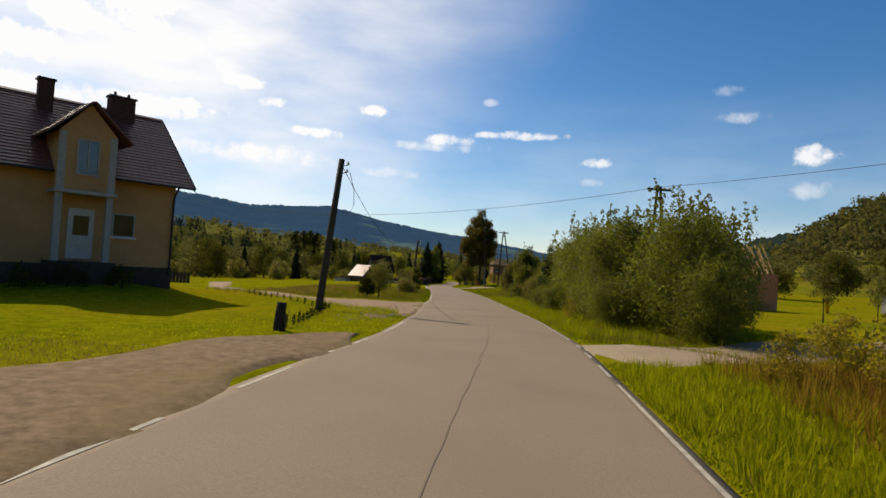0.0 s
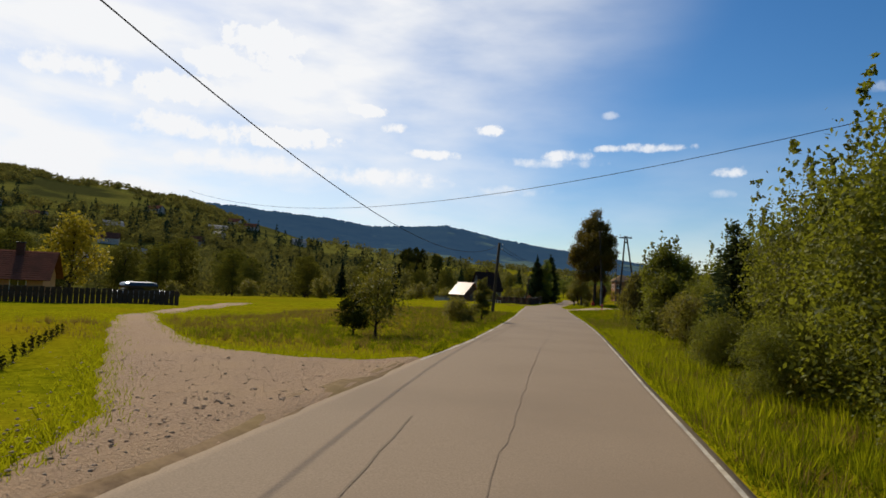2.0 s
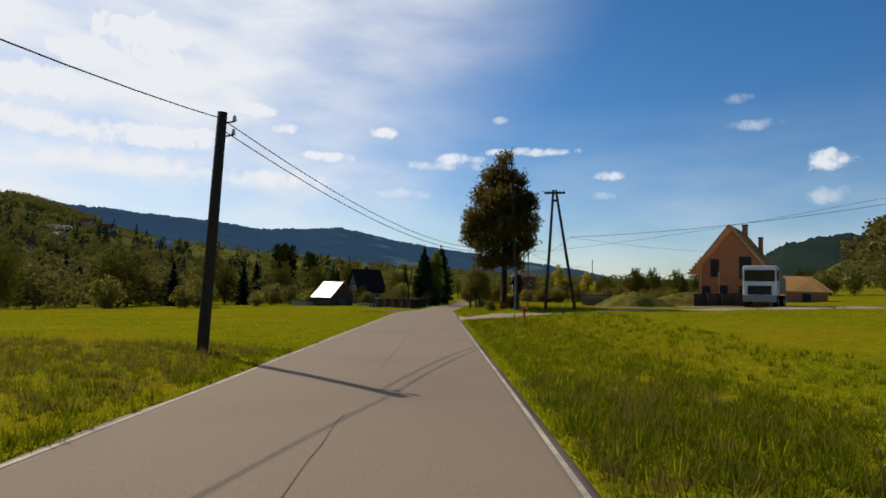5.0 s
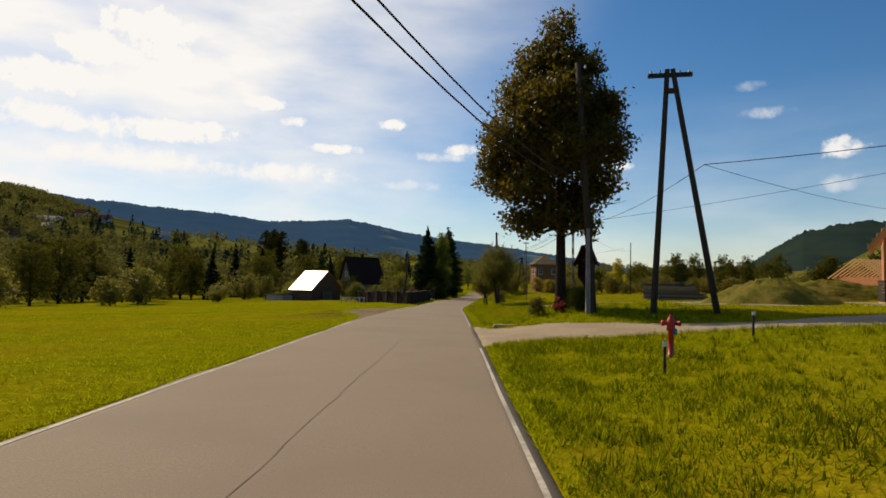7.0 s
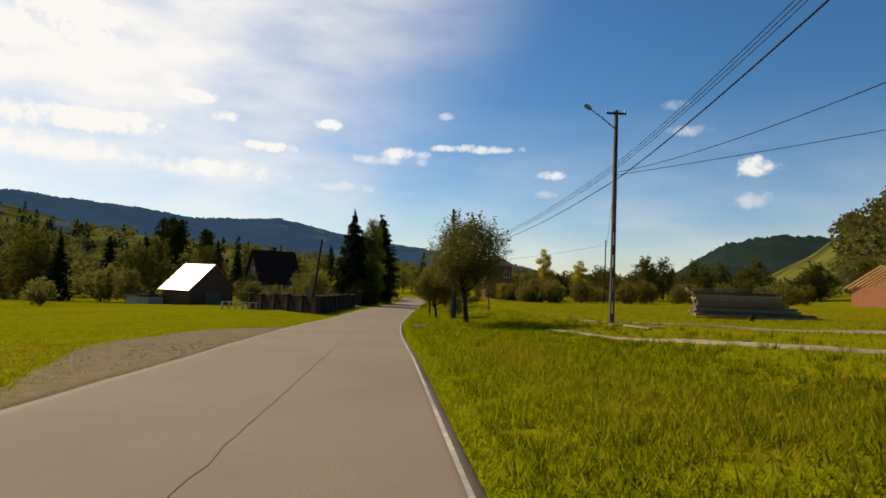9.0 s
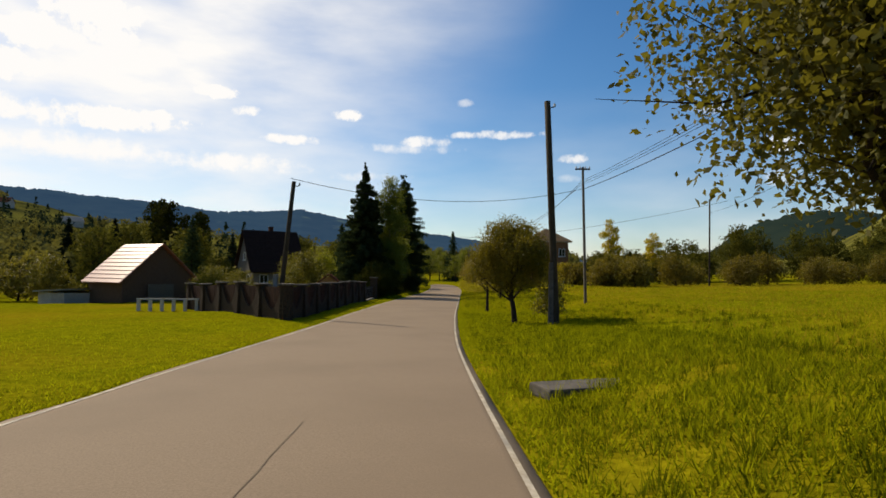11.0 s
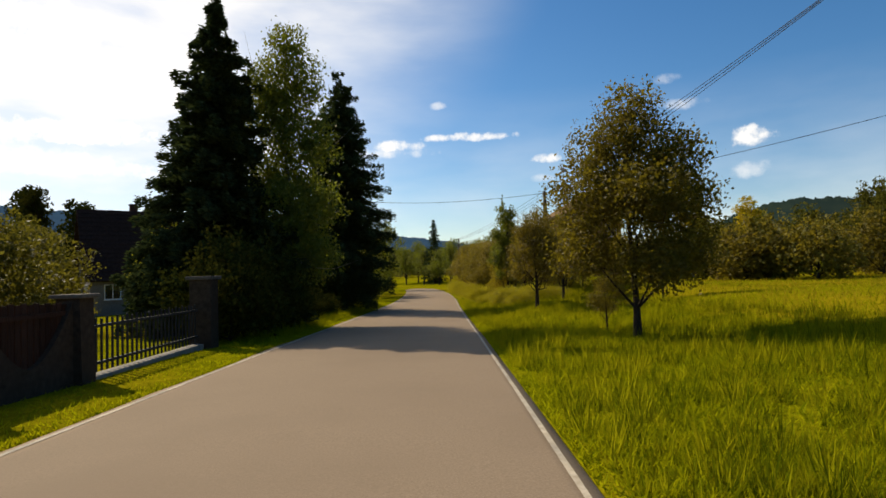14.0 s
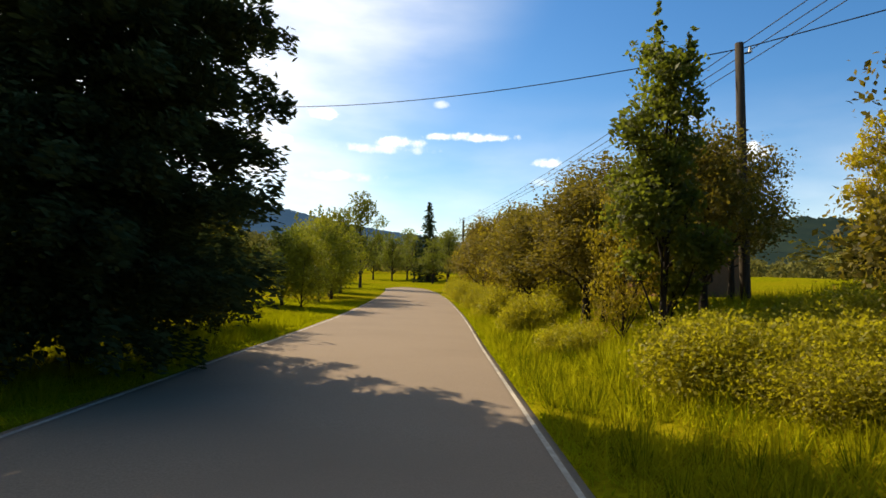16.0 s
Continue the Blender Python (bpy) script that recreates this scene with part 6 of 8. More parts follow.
# concrete fence with scooped panels, grilles and capped pillars
def concrete_fence(x, y, turn, bays, label, pitch=2.5, own_last=True):
    """Scooped panels between capped pillars; local y runs along the fence."""
    fence = thing("fence", x, y, 0, turn, label, "fence", "garden fence")
    c, sn = math.cos(radians(turn)), math.sin(radians(turn))

    def low(u):
        return gz(x - sn * u, y + c * u)
    for k in range(bays + 1):
        g = low(k * pitch)
        if k < bays or own_last:
            pil = part("pillar", prism([(-0.24, g - 0.3), (0.24, g - 0.3), (0.19, g + 1.42), (-0.19, g + 1.42)], k * pitch - 0.2, k * pitch + 0.2), FENCE_CONCRETE, fence)
            part("cap", box(-0.28, k * pitch - 0.28, g + 1.42, 0.28, k * pitch + 0.28, g + 1.49, 0.025), OLD_CONCRETE, pil, "pale capping slab")
        if k == bays:
            break
        g2 = low((k + 1) * pitch)
        lo_z = min(g, g2) - 0.3
        prof = []
        for s_ in np.linspace(0, 1, 17):
            edge_h = 0.40 + 0.98 * abs(2 * s_ - 1) ** 1.7
            prof.append((s_ * (pitch - 0.4), g * (1 - s_) + g2 * s_ + edge_h))
        bm = prism([(0, lo_z)] + prof + [(pitch - 0.4, lo_z)], -0.09, 0.09)
        bmesh.ops.rotate(bm, verts=bm.verts, cent=(0, 0, 0), matrix=Matrix.Rotation(radians(90), 3, "Z"))
        bmesh.ops.translate(bm, verts=bm.verts, vec=(0, k * pitch + 0.2, 0))
        panel = part("panel", bm, FENCE_CONCRETE, fence, "scooped concrete panel")
        for b in range(15):
            s_ = (b + 0.8) / 15.6
            yy = k * pitch + 0.2 + s_ * (pitch - 0.4)
            base = g * (1 - s_) + g2 * s_
            part("slat", box(-0.012, yy - 0.055, base + 0.36, 0.012, yy + 0.055, base + 1.34 + 0.02 * (b % 2)), FENCE_SLAT, panel, "dark red-brown slat")
        part("rail", box(0.014, k * pitch + 0.2, g + 1.1, 0.05, (k + 1) * pitch - 0.2, g + 1.17), FENCE_SLAT, panel)
    return fence


concrete_fence(-12.55, 144.1, 0, 8, "dark brown concrete fence with scooped panels and red-brown slats")
concrete_fence(-12.55, 144.1, 41, 5, "dark concrete fence along the field with red-brown slats").location.z -= 0.004
# picket gate and its tall pillar
gate = thing("garden_gate", -12.55, 164.4, gz(-12.55, 167), 0, "dark metal picket gate between fence pillars", "gate")
for k in range(26):
    part("picket", box(-0.015, 0.1 + 0.18 * k, 0.12, 0.015, 0.14 + 0.18 * k, 1.05 + 0.03 * (k % 2)), DARK_METAL, gate)
for zz in (0.25, 0.9):
    part("rail", box(-0.03, 0.05, zz, 0.03, 4.75, zz + 0.05), DARK_METAL, gate)
part("kerb", box(-0.15, 0.0, -0.2, 0.15, 4.8, 0.08, 0.02), CONCRETE, gate, "pale concrete threshold")
gp = thing("gate_pillar", -12.5, 169.5, gz(-12.5, 169.5), 0, "tall concrete gate pillar with flat cap", "pillar")
part("shaft", box(-0.27, -0.27, -0.3, 0.27, 0.27, 1.75, 0.02), FENCE_CONCRETE, gp)
part("cap", box(-0.34, -0.34, 1.75, 0.34, 0.34, 1.84, 0.025), OLD_CONCRETE, gp, "pale capping slab")
hut = simple_house("garden_hut", "small ochre garden hut with pale tiled roof", -14.2, 160.0, gz(-14.2, 160.0) - 0.1, 100, 1.3, 1.6, 1.35, 2.0, PLASTER, MATT_TILE, 8, 0.3, [("y", 0.3, 0.8, 0.7, 0.6, -1)], cols=2.0)
# low pale baluster fence before the shed
bf = thing("baluster_fence", -21.0, 152.0, gz(-21, 152), 10, "low fence of pale concrete balusters", "fence")
part("rail", box(-1.9, -0.06, 0.62, 1.9, 0.06, 0.7), PALE_CONCRETE, bf)
for k in range(7):
    part("baluster", box(-1.8 + 0.6 * k - 0.09, -0.06, -0.2, -1.8 + 0.6 * k + 0.09, 0.06, 0.62, 0.01), PALE_CONCRETE, bf)
# dark board fence before the bungalow
df = thing("board_fence", -29.5, 49.5, gz(-29.5, 49.5), 40, "dark stained board fence", "fence")
for k in range(34):
    part("board", box(-5.1 + 0.3 * k, -0.02, -0.4, -5.1 + 0.3 * k + 0.27, 0.02, 0.95 + 0.02 * (k % 3)), POLE_WOOD, df)
part("rail", box(-5.1, 0.02, 0.6, 5.1, 0.07, 0.7), POLE_WOOD, df)
# parked car by the bungalow
car = thing("car", -29.8, 54.0, gz(-29.8, 54.0), 60, "small pale car parked behind the board fence", "car")
part("body", box(-1.9, -0.8, 0.3, 1.9, 0.8, 0.85, 0.15), METAL, car)
part("cabin", box(-1.2, -0.7, 0.84, 1.0, 0.7, 1.4, 0.2), PANE, car)
part("roof", box(-0.9, -0.62, 1.38, 0.7, 0.62, 1.44, 0.02), TRUCK_WHITE, car)
for xx in (-1.2, 1.2):
    for yy in (-0.72, 0.72):
        bm = bmesh.new()
        bmesh.ops.create_cone(bm, cap_ends=True, segments=16, radius1=0.3, radius2=0.3, depth=0.2, matrix=Matrix.Translation((xx, yy, 0.3)) @ Matrix.Rotation(radians(90), 4, "X"))
        part("wheel", bm, RUBBER, car)

# ---- trees and shrubs beside the road ----
# bushy birch and willow thicket on the right
thick = [
    broadleaf("birch_bush", "tall bushy young birch thicket beside the road", "bush", 6.4, 18.3, height=3.8, clear=0.02, radius=2.2, leaf=0.075, count=34000, mat=THICKET_LEAF, shoots=46, lobe_count=15, trunk_r=0.06, seed=21, group="roadside thicket"),
    broadleaf("birch_bush", "tall bushy young birch thicket beside the road", "bush", 5.6, 23.0, height=4.2, clear=0.02, radius=1.9, leaf=0.075, count=31000, mat=THICKET_LEAF, shoots=40, lobe_count=14, trunk_r=0.055, seed=22, group="roadside thicket"),
    broadleaf("willow_bush", "dense green willow bush in the thicket", "bush", 5.45, 27.6, height=4.2, clear=0.02, radius=2.0, leaf=0.08, count=29000, mat=THICKET_LEAF, shoots=36, lobe_count=14, trunk_r=0.05, seed=23, group="roadside thicket"),
]
for x, y, t, s, h in ((7.9, 21.0, 70, 1.0, 1.0), (7.2, 25.2, 140, 0.95, 0.95), (5.5, 31.5, 200, 0.8, 0.98), (6.6, 31.0, 30, 1.0, 1.1), (5.0, 36.2, 110, 0.72, 0.85), (6.2, 36.0, 250, 0.9, 0.85), (5.1, 25.4, 15, 0.6, 0.6), (4.9, 40.5, 300, 0.7, 0.6), (6.5, 16.4, 20, 0.55, 0.55), (4.6, 19.6, 200, 0.5, 0.42), (3.95, 29.0, 10, 0.42, 0.34), (3.8, 33.4, 80, 0.40, 0.32), (5.9, 24.4, 120, 0.8, 0.9), (5.8, 29.4, 260, 0.85, 0.9), (5.5, 34.0, 320, 0.8, 0.8)):
    again(thick[int(t) % 3], x, y, t, s, h)
pine_like = broadleaf("birch_tree", "slim young birch with pointed crown at the verge", "tree", 3.75, 43.8, height=3.9, clear=0.05, radius=1.25, leaf=0.085, count=30000, mat=THICKET_LEAF, shoots=24, lobe_count=13, trunk_r=0.05, seed=24)
again(pine_like, 5.3, 41.0, 80, 0.9, 0.7)
again(pine_like, 4.3, 47.0, 160, 0.8, 0.75)
broadleaf("brush", "low grey-green brush at the verge", "bush", 3.9, 39.6, height=1.7, clear=0.1, radius=1.1, leaf=0.08, count=5000, mat=WILLOW_LEAF, lobe_count=8, trunk_r=0.02, seed=25)
again(bpy.data.objects["brush"], 4.2, 41.6, 40, 0.8)
again(bpy.data.objects["brush"], 4.0, 45.6, 140, 0.75)
conifer("young_pine", "young spiky green pine beside the thicket", 4.3, 34.5, 3.3, 0.95, 9000, mat=SPRUCE_LEAF, seed=27, skirt=0.25, needle=0.13)
# weeping willow
def weeping(name, label, x, y, height, spread, strands, leaf, mat, seed):
    rng = np.random.default_rng(seed)
    t = thing(name, x, y, gz(x, y), 0, label, "tree")
    limbs = [([(0, 0, -0.2), (0.02, 0, 0.35), (-0.05, 0.03, 0.9)], [0.11, 0.085, 0.07])]
    centres, ways = [], []
    for k in range(strands):
        a = k * 2.39996 + rng.normal(0, 0.2)
        out = spread * math.sqrt(rng.random()) * (0.75 + 0.35 * rng.random())
        top = height * (1 - 0.35 * (out / spread) ** 2) * (0.86 + 0.16 * rng.random())
        low = max(0.25, top - height * (0.35 + 0.5 * rng.random()))
        c, s = math.cos(a), math.sin(a)
        arc = [(-0.05, 0.03, 0.85), (c * out * 0.35, s * out * 0.35, 0.55 * top + 0.4), (c * out * 0.75, s * out * 0.75, top), (c * out, s * out, top - 0.25 * (top - low)), (c * out * 1.06, s * out * 1.06, low)]
        if k % 3 == 0:
            limbs.append((arc[:3], [0.035, 0.022, 0.008]))
        limbs.append((arc[2:], [0.007, 0.005, 0.003]))
        n = 34
        f = np.linspace(1.7, 4, n) + rng.normal(0, 0.04, n)
        p = np.stack([np.interp(f, range(5), [q[i] for q in arc]) for i in range(3)], 1) + rng.normal(0, 0.035, (n, 3))
        centres.append(p)
    child("trunk", tubes_mesh("trunk", limbs, BARK, 5), t)
    heart = [(0, 0, 0.62 * height, 0.75 * spread, 0.75 * spread, 0.30 * height), (-0.3 * spread, 0.1, 0.45 * height, 0.6 * spread, 0.6 * spread, 0.26 * height), (0.35 * spread, 0, 0.48 * height, 0.6 * spread, 0.6 * spread, 0.27 * height)]
    centres.append(crown_places(heart, 3200, rng, 0.35))
    v, f = leaf_cards(np.vstack(centres), leaf, rng, 1.8, 3.6)
    child("crown", fast_mesh("crown", v, f, mat), t)
    return t


weeping("willow", "small weeping willow with trailing yellowish branches", 3.1, 50.2, 3.1, 1.05, 190, 0.12, WILLOW_LEAF, 26)
# left field edge
broadleaf("fruit_tree", "small sparse fruit tree in long grass", "tree", -5.95, 37.4, height=2.5, clear=0.4, radius=1.1, leaf=0.085, count=4200, mat=APPLE_LEAF, lobe_count=9, trunk_r=0.05, seed=31, group="field-edge trees")
broadleaf("fruit_tree", "small dark dense fruit tree in long grass", "tree", -6.65, 37.2, height=1.5, clear=0.15, radius=0.55, leaf=0.09, count=3000, mat=DARK_LEAF, lobe_count=7, trunk_r=0.04, seed=32, group="field-edge trees")
broadleaf("bush", "low round grey-green bush at the field edge", "bush", -5.4, 47.2, height=1.05, clear=0.05, radius=1.0, leaf=0.07, count=6500, mat=WILLOW_LEAF, lobe_count=10, trunk_r=0.02, seed=33, squash=0.7)
broadleaf("fruit_tree", "upright young fruit tree beside the road", "tree", -4.95, 50.8, height=2.5, clear=0.05, radius=0.5, leaf=0.075, count=8500, mat=APPLE_LEAF, lobe_count=9, trunk_r=0.05, seed=34, group="field-edge trees")
# lime tree beside the shrine
LB = [(0.2, 0, 11.6, 1.0, 1.0, 1.1), (-0.5, 0.4, 10.4, 1.5, 1.5, 1.2), (1.0, -0.3, 9.9, 1.5, 1.5, 1.2), (-1.2, 0.2, 8.8, 1.7, 1.7, 1.3), (1.6, 0.5, 8.4, 1.8, 1.7, 1.4), (0.2, 1.4, 8.0, 1.7, 1.7, 1.4), (0.1, -1.5, 8.2, 1.7, 1.7, 1.4), (2.5, -0.2, 8.2, 1.0, 1.0, 1.1), (-2.0, -0.6, 7.0, 1.6, 1.6, 1.3), (1.9, -1.0, 6.6, 1.7, 1.7, 1.3),
      (-0.6, 1.7, 6.4, 1.7, 1.7, 1.3), (0.6, -1.8, 6.2, 1.6, 1.6, 1.3), (-2.3, 0.7, 5.4, 1.4, 1.4, 1.1), (2.2, 0.8, 5.2, 1.3, 1.4, 1.1), (-1.3, -1.2, 4.8, 1.4, 1.4, 1.0), (0.8, 0.9, 4.7, 1.4, 1.4, 1.0), (-2.9, -0.2, 6.1, 0.9, 0.9, 0.9)]
LB += [(0.3, 1.0, 3.9, 1.1, 1.1, 0.7), (-0.2, -1.1, 3.8, 1.2, 1.1, 0.7), (1.3, -0.4, 3.8, 1.0, 1.0, 0.8), (-0.9, 0.5, 3.6, 1.0, 1.0, 0.7), (1.7, 0.3, 3.4, 0.7, 0.7, 0.6), (-1.7, -0.3, 3.7, 0.9, 0.9, 0.7), (-1.2, -0.8, 3.2, 0.6, 0.6, 0.5), (0.8, -1.2, 3.3, 0.6, 0.6, 0.5)]
broadleaf("lime_tree", "tall lime tree with turning yellowish crown", "tree", 0.75, 98.4, height=12.6, clear=4.4, radius=3.4, leaf=0.165, count=62000, mat=LIME_LEAF, trunk_r=0.195, seed=41, blobs=[(0.86 * b[0] - 0.35, 0.9 * b[1], b[2] + 0.1, b[3] * 0.84, b[4] * 0.84, b[5] * 0.8) for b in LB], droop=0.4)
# apple trees
broadleaf("apple_tree", "leaning old apple tree with open crown", "tree", -2.0, 124.0, height=4.8, clear=1.75, radius=1.9, leaf=0.075, count=36000, mat=APPLE_LEAF, shoots=18, lobe_count=17, squash=0.7, trunk_r=0.10, seed=42, lean=(-0.2, 0.1), group="apple trees")
AB = [(-0.6, 0, 3.6, 1.0, 1.0, 0.8), (0.7, 0.2, 3.5, 1.0, 1.0, 0.8), (0, 0.6, 4.0, 0.9, 0.9, 0.7), (-1.2, 0.2, 2.9, 0.9, 0.9, 0.7), (1.35, -0.1, 2.9, 0.95, 0.9, 0.7), (0.2, -0.9, 3.1, 0.9, 0.9, 0.7), (0.3, 1.2, 3.0, 0.9, 0.9, 0.7), (1.9, 0.2, 2.3, 0.6, 0.6, 0.6), (-0.4, -0.4, 2.2, 0.7, 0.7, 0.5), (-1.7, 0.1, 2.3, 0.5, 0.5, 0.5), (0.9, 0.6, 2.1, 0.6, 0.6, 0.45)]
broadleaf("apple_tree", "spreading apple tree with yellow-green crown", "tree", -3.25, 143.3, height=4.2, clear=1.15, radius=2.1, leaf=0.07, count=36000, mat=YELLOW_APPLE, shoots=44, trunk_r=0.1, seed=43, blobs=[(0.86 * b[0] - 0.08 if b[0] < 0.5 else 0.55 * b[0], 0.86 * b[1], 0.92 * b[2], 0.82 * b[3], 0.84 * b[4], 0.9 * b[5]) for b in AB + [(-0.3, 0.0, 1.75, 0.6, 0.6, 0.42), (-1.0, 0.3, 1.95, 0.6, 0.6, 0.45), (0.5, -0.3, 1.85, 0.6, 0.6, 0.42)]], lean=(-0.14, 0.1), group="apple trees")
broadleaf("bush", "small twiggy shrub in the long grass", "bush", -1.7, 144.4, height=1.9, clear=0.2, radius=0.8, leaf=0.09, count=3000, mat=APPLE_LEAF, lobe_count=7, trunk_r=0.03, seed=44)
A2 = [(-0.75, 0, 2.3, 0.6, 0.6, 0.4), (0.6, 0.1, 2.6, 0.6, 0.6, 0.42), (0, 0.2, 2.8, 0.6, 0.6, 0.4), (1.1, 0.2, 2.2, 0.45, 0.5, 0.4), (-1.0, 0.3, 1.9, 0.35, 0.45, 0.38), (0.2, -0.6, 2.2, 0.5, 0.5, 0.4), (0.3, 0.7, 2.2, 0.5, 0.5, 0.4), (-1.3, 0.2, 1.55, 0.35, 0.4, 0.36), (-0.6, -0.5, 1.75, 0.4, 0.4, 0.3)]
broadleaf("apple_tree", "forked apple tree with flat yellowing crown", "tree", -3.83, 153.4, height=3.85, clear=1.35, radius=2.0, leaf=0.062, count=15000, mat=YELLOW_APPLE, trunk_r=0.075, seed=45, blobs=[(0.9 * b[0] + 0.15, 1.0 * b[1], 1.2 * b[2] + 0.1, 0.98 * b[3], 1.0 * b[4], 1.05 * b[5]) for b in A2], group="apple trees")
A3 = [(0, 0, 4.7, 0.7, 0.7, 0.7), (-0.5, 0.2, 4.0, 0.8, 0.8, 0.7), (0.6, -0.1, 3.8, 0.9, 0.9, 0.7), (-0.9, 0, 3.0, 0.9, 0.9, 0.7), (1.0, 0.2, 2.9, 0.9, 0.9, 0.7), (0.1, 0.9, 3.0, 0.9, 0.9, 0.7), (0.0, -0.9, 2.9, 0.9, 0.9, 0.7), (-1.0, 0.1, 1.9, 0.8, 0.8, 0.6), (1.1, 0.1, 1.8, 0.8, 0.8, 0.6), (0.1, -0.8, 1.6, 0.8, 0.8, 0.6)]
broadleaf("pear_tree", "full pear tree with dense green crown", "tree", -2.1, 167.3, height=5.0, clear=0.85, radius=1.7, leaf=0.08, count=42000, mat=YELLOW_APPLE, trunk_r=0.085, seed=46, blobs=[tuple(1.06 * c for c in b) for b in A3], group="orchard trees")
orch = broadleaf("orchard_tree", "unpruned orchard tree with brownish-green leaves", "tree", -2.65, 177.2, height=3.7, clear=0.95, radius=1.15, leaf=0.07, count=15000, mat=RUST_LEAF, lobe_count=11, trunk_r=0.07, seed=47, group="orchard trees")
thin_t = broadleaf("young_tree", "thin many-stemmed tree in tall grass", "tree", -1.64, 183.1, height=4.9, clear=0.6, radius=1.2, leaf=0.07, count=14000, mat=RUST_LEAF, lobe_count=11, trunk_r=0.06, seed=48, group="orchard trees")
again(thin_t, 2.4, 177.6, 120, 0.7, 0.8)
again(thin_t, -2.1, 169.7, 40, 0.5, 0.5)
again(thin_t, 1.2, 185.6, 250, 0.7, 0.85)
again(orch, -0.9, 180.6, 70, 0.9, 0.9)
again(orch, -2.2, 192.6, 310, 1.0, 0.85)
col = broadleaf("poplar", "slim columnar tree beside the road", "tree", -2.45, 188.4, height=5.9, clear=0.35, radius=0.95, leaf=0.10, count=15000, mat=BIRCH_LEAF, shoots=10, lobe_count=15, trunk_r=0.07, seed=49, group="orchard trees")
again(col, -1.0, 191.6, 90, 1.1, 0.72)
again(orch, -2.4, 193.5, 20, 1.5, 1.0)
again(orch, -3.0, 199.0, 200, 1.6, 1.1)
again(orch, -1.0, 196.5, 300, 1.8, 1.3)
again(orch, -2.8, 206.0, 100, 1.8, 1.3)
again(orch, -3.2, 214.0, 250, 1.8, 1.3)
again(orch, -2.2, 222.0, 40, 2.0, 1.5)
again(orch, 1.5, 204.0, 140, 1.8, 1.4)
again(orch, 2.5, 195.8, 260, 1.25, 1.3)
again(orch, -0.9, 190.2, 15, 1.2, 1.1)
gold = broadleaf("birch_tree", "golden autumn birch behind the orchard", "tree", 17.3, 209.5, height=10.4, clear=1.0, radius=1.8, leaf=0.16, count=13000, mat=GOLDEN, lobe_count=13, trunk_r=0.1, bark=BIRCH, seed=50)
again(gold, 25.0, 214.0, 200, 1.0, 0.8)
hedge = broadleaf("hazel_bush", "dense sunlit hazel bush along the verge", "bush", -2.75, 185.6, height=0.46, clear=0.02, radius=1.25, leaf=0.055, count=22000, mat=LUSH_LEAF, lobe_count=11, trunk_r=0.03, seed=56, group="verge thicket")
for x, y, t, s, h in ((-1.6, 185.2, 40, 1.0, 0.95), (-0.6, 186.6, 90, 1.1, 0.9), (-1.9, 187.0, 150, 1.0, 0.85), (-2.3, 184.0, 30, 0.8, 0.7), (0.7, 187.4, 200, 1.2, 0.8), (-0.5, 184.9, 300, 0.9, 0.8), (-3.5, 190.4, 130, 0.7, 0.7), (-3.5, 195.5, 170, 0.9, 1.3), (-3.6, 202.0, 210, 1.0, 1.5), (-3.7, 209.0, 250, 1.0, 1.4), (-3.9, 217.0, 290, 1.1, 1.6), (-4.0, 225.0, 330, 1.2, 1.6), (-1.0, 200.0, 100, 1.5, 1.9), (-0.5, 210.0, 140, 1.6, 2.0), (-1.5, 219.0, 180, 1.7, 2.1), (2.6, 185.2, 220, 1.2, 0.6)):
    again(hedge, x, y, t, s, h)
rust = broadleaf("hawthorn", "rust-tinted hawthorn in the roadside thicket", "tree", -2.6, 203.5, height=4.6, clear=0.3, radius=2.0, leaf=0.11, count=9000, mat=GOLD_LEAF, lobe_count=13, trunk_r=0.08, seed=57, group="verge thicket")
again(rust, -1.6, 212.5, 80, 1.1, 1.05)
again(rust, 0.3, 185.6, 20, 0.6, 0.72)
again(rust, -2.75, 189.5, 110, 0.42, 0.7)
again(rust, 5.2, 191.5, 130, 0.75, 0.62)
again(rust, 7.6, 193.6, 190, 0.8, 0.6)
again(rust, -2.6, 227.0, 160, 1.2, 1.1)
again(rust, 0.8, 221.0, 240, 1.2, 1.2)
# shrubs and flowers by the shrine
broadleaf("juniper_bush", "round clipped dark shrub by the shrine", "bush", 1.35, 97.0, height=1.1, clear=0.02, radius=0.6, leaf=0.05, count=9000, mat=DARK_LEAF, blobs=[(0, 0, 0.44, 0.47, 0.47, 0.44), (0.05, 0.02, 0.54, 0.38, 0.38, 0.36)], trunk_r=0.03, seed=51)
broadleaf("juniper_bush", "small round clipped shrub behind the flowers", "bush", 1.0, 98.5, height=1.0, clear=0.02, radius=0.45, leaf=0.045, count=6000, mat=DARK_LEAF, blobs=[(0, 0, 0.5, 0.34, 0.34, 0.46), (0.03, 0.02, 0.62, 0.28, 0.28, 0.34)], trunk_r=0.03, seed=58)
broadleaf("flower_bush", "low flowering shrub under the lime tree", "bush", -0.2, 97.3, height=0.75, clear=0.02, radius=0.42, leaf=0.06, count=2200, mat=APPLE_LEAF, lobe_count=6, trunk_r=0.02, seed=52)
broadleaf("flower_bush", "pink flowers growing in a clump", "flowers", 0.55, 97.4, height=0.7, clear=0.02, radius=0.26, leaf=0.055, count=500, mat=FLOWER, lobe_count=5, trunk_r=0.01, seed=53)
broadleaf("flower_bush", "leafy clump beneath pink flowers", "flowers", 0.62, 97.5, height=0.5, clear=0.02, radius=0.3, leaf=0.06, count=1000, mat=DARK_LEAF, lobe_count=5, trunk_r=0.01, seed=54)
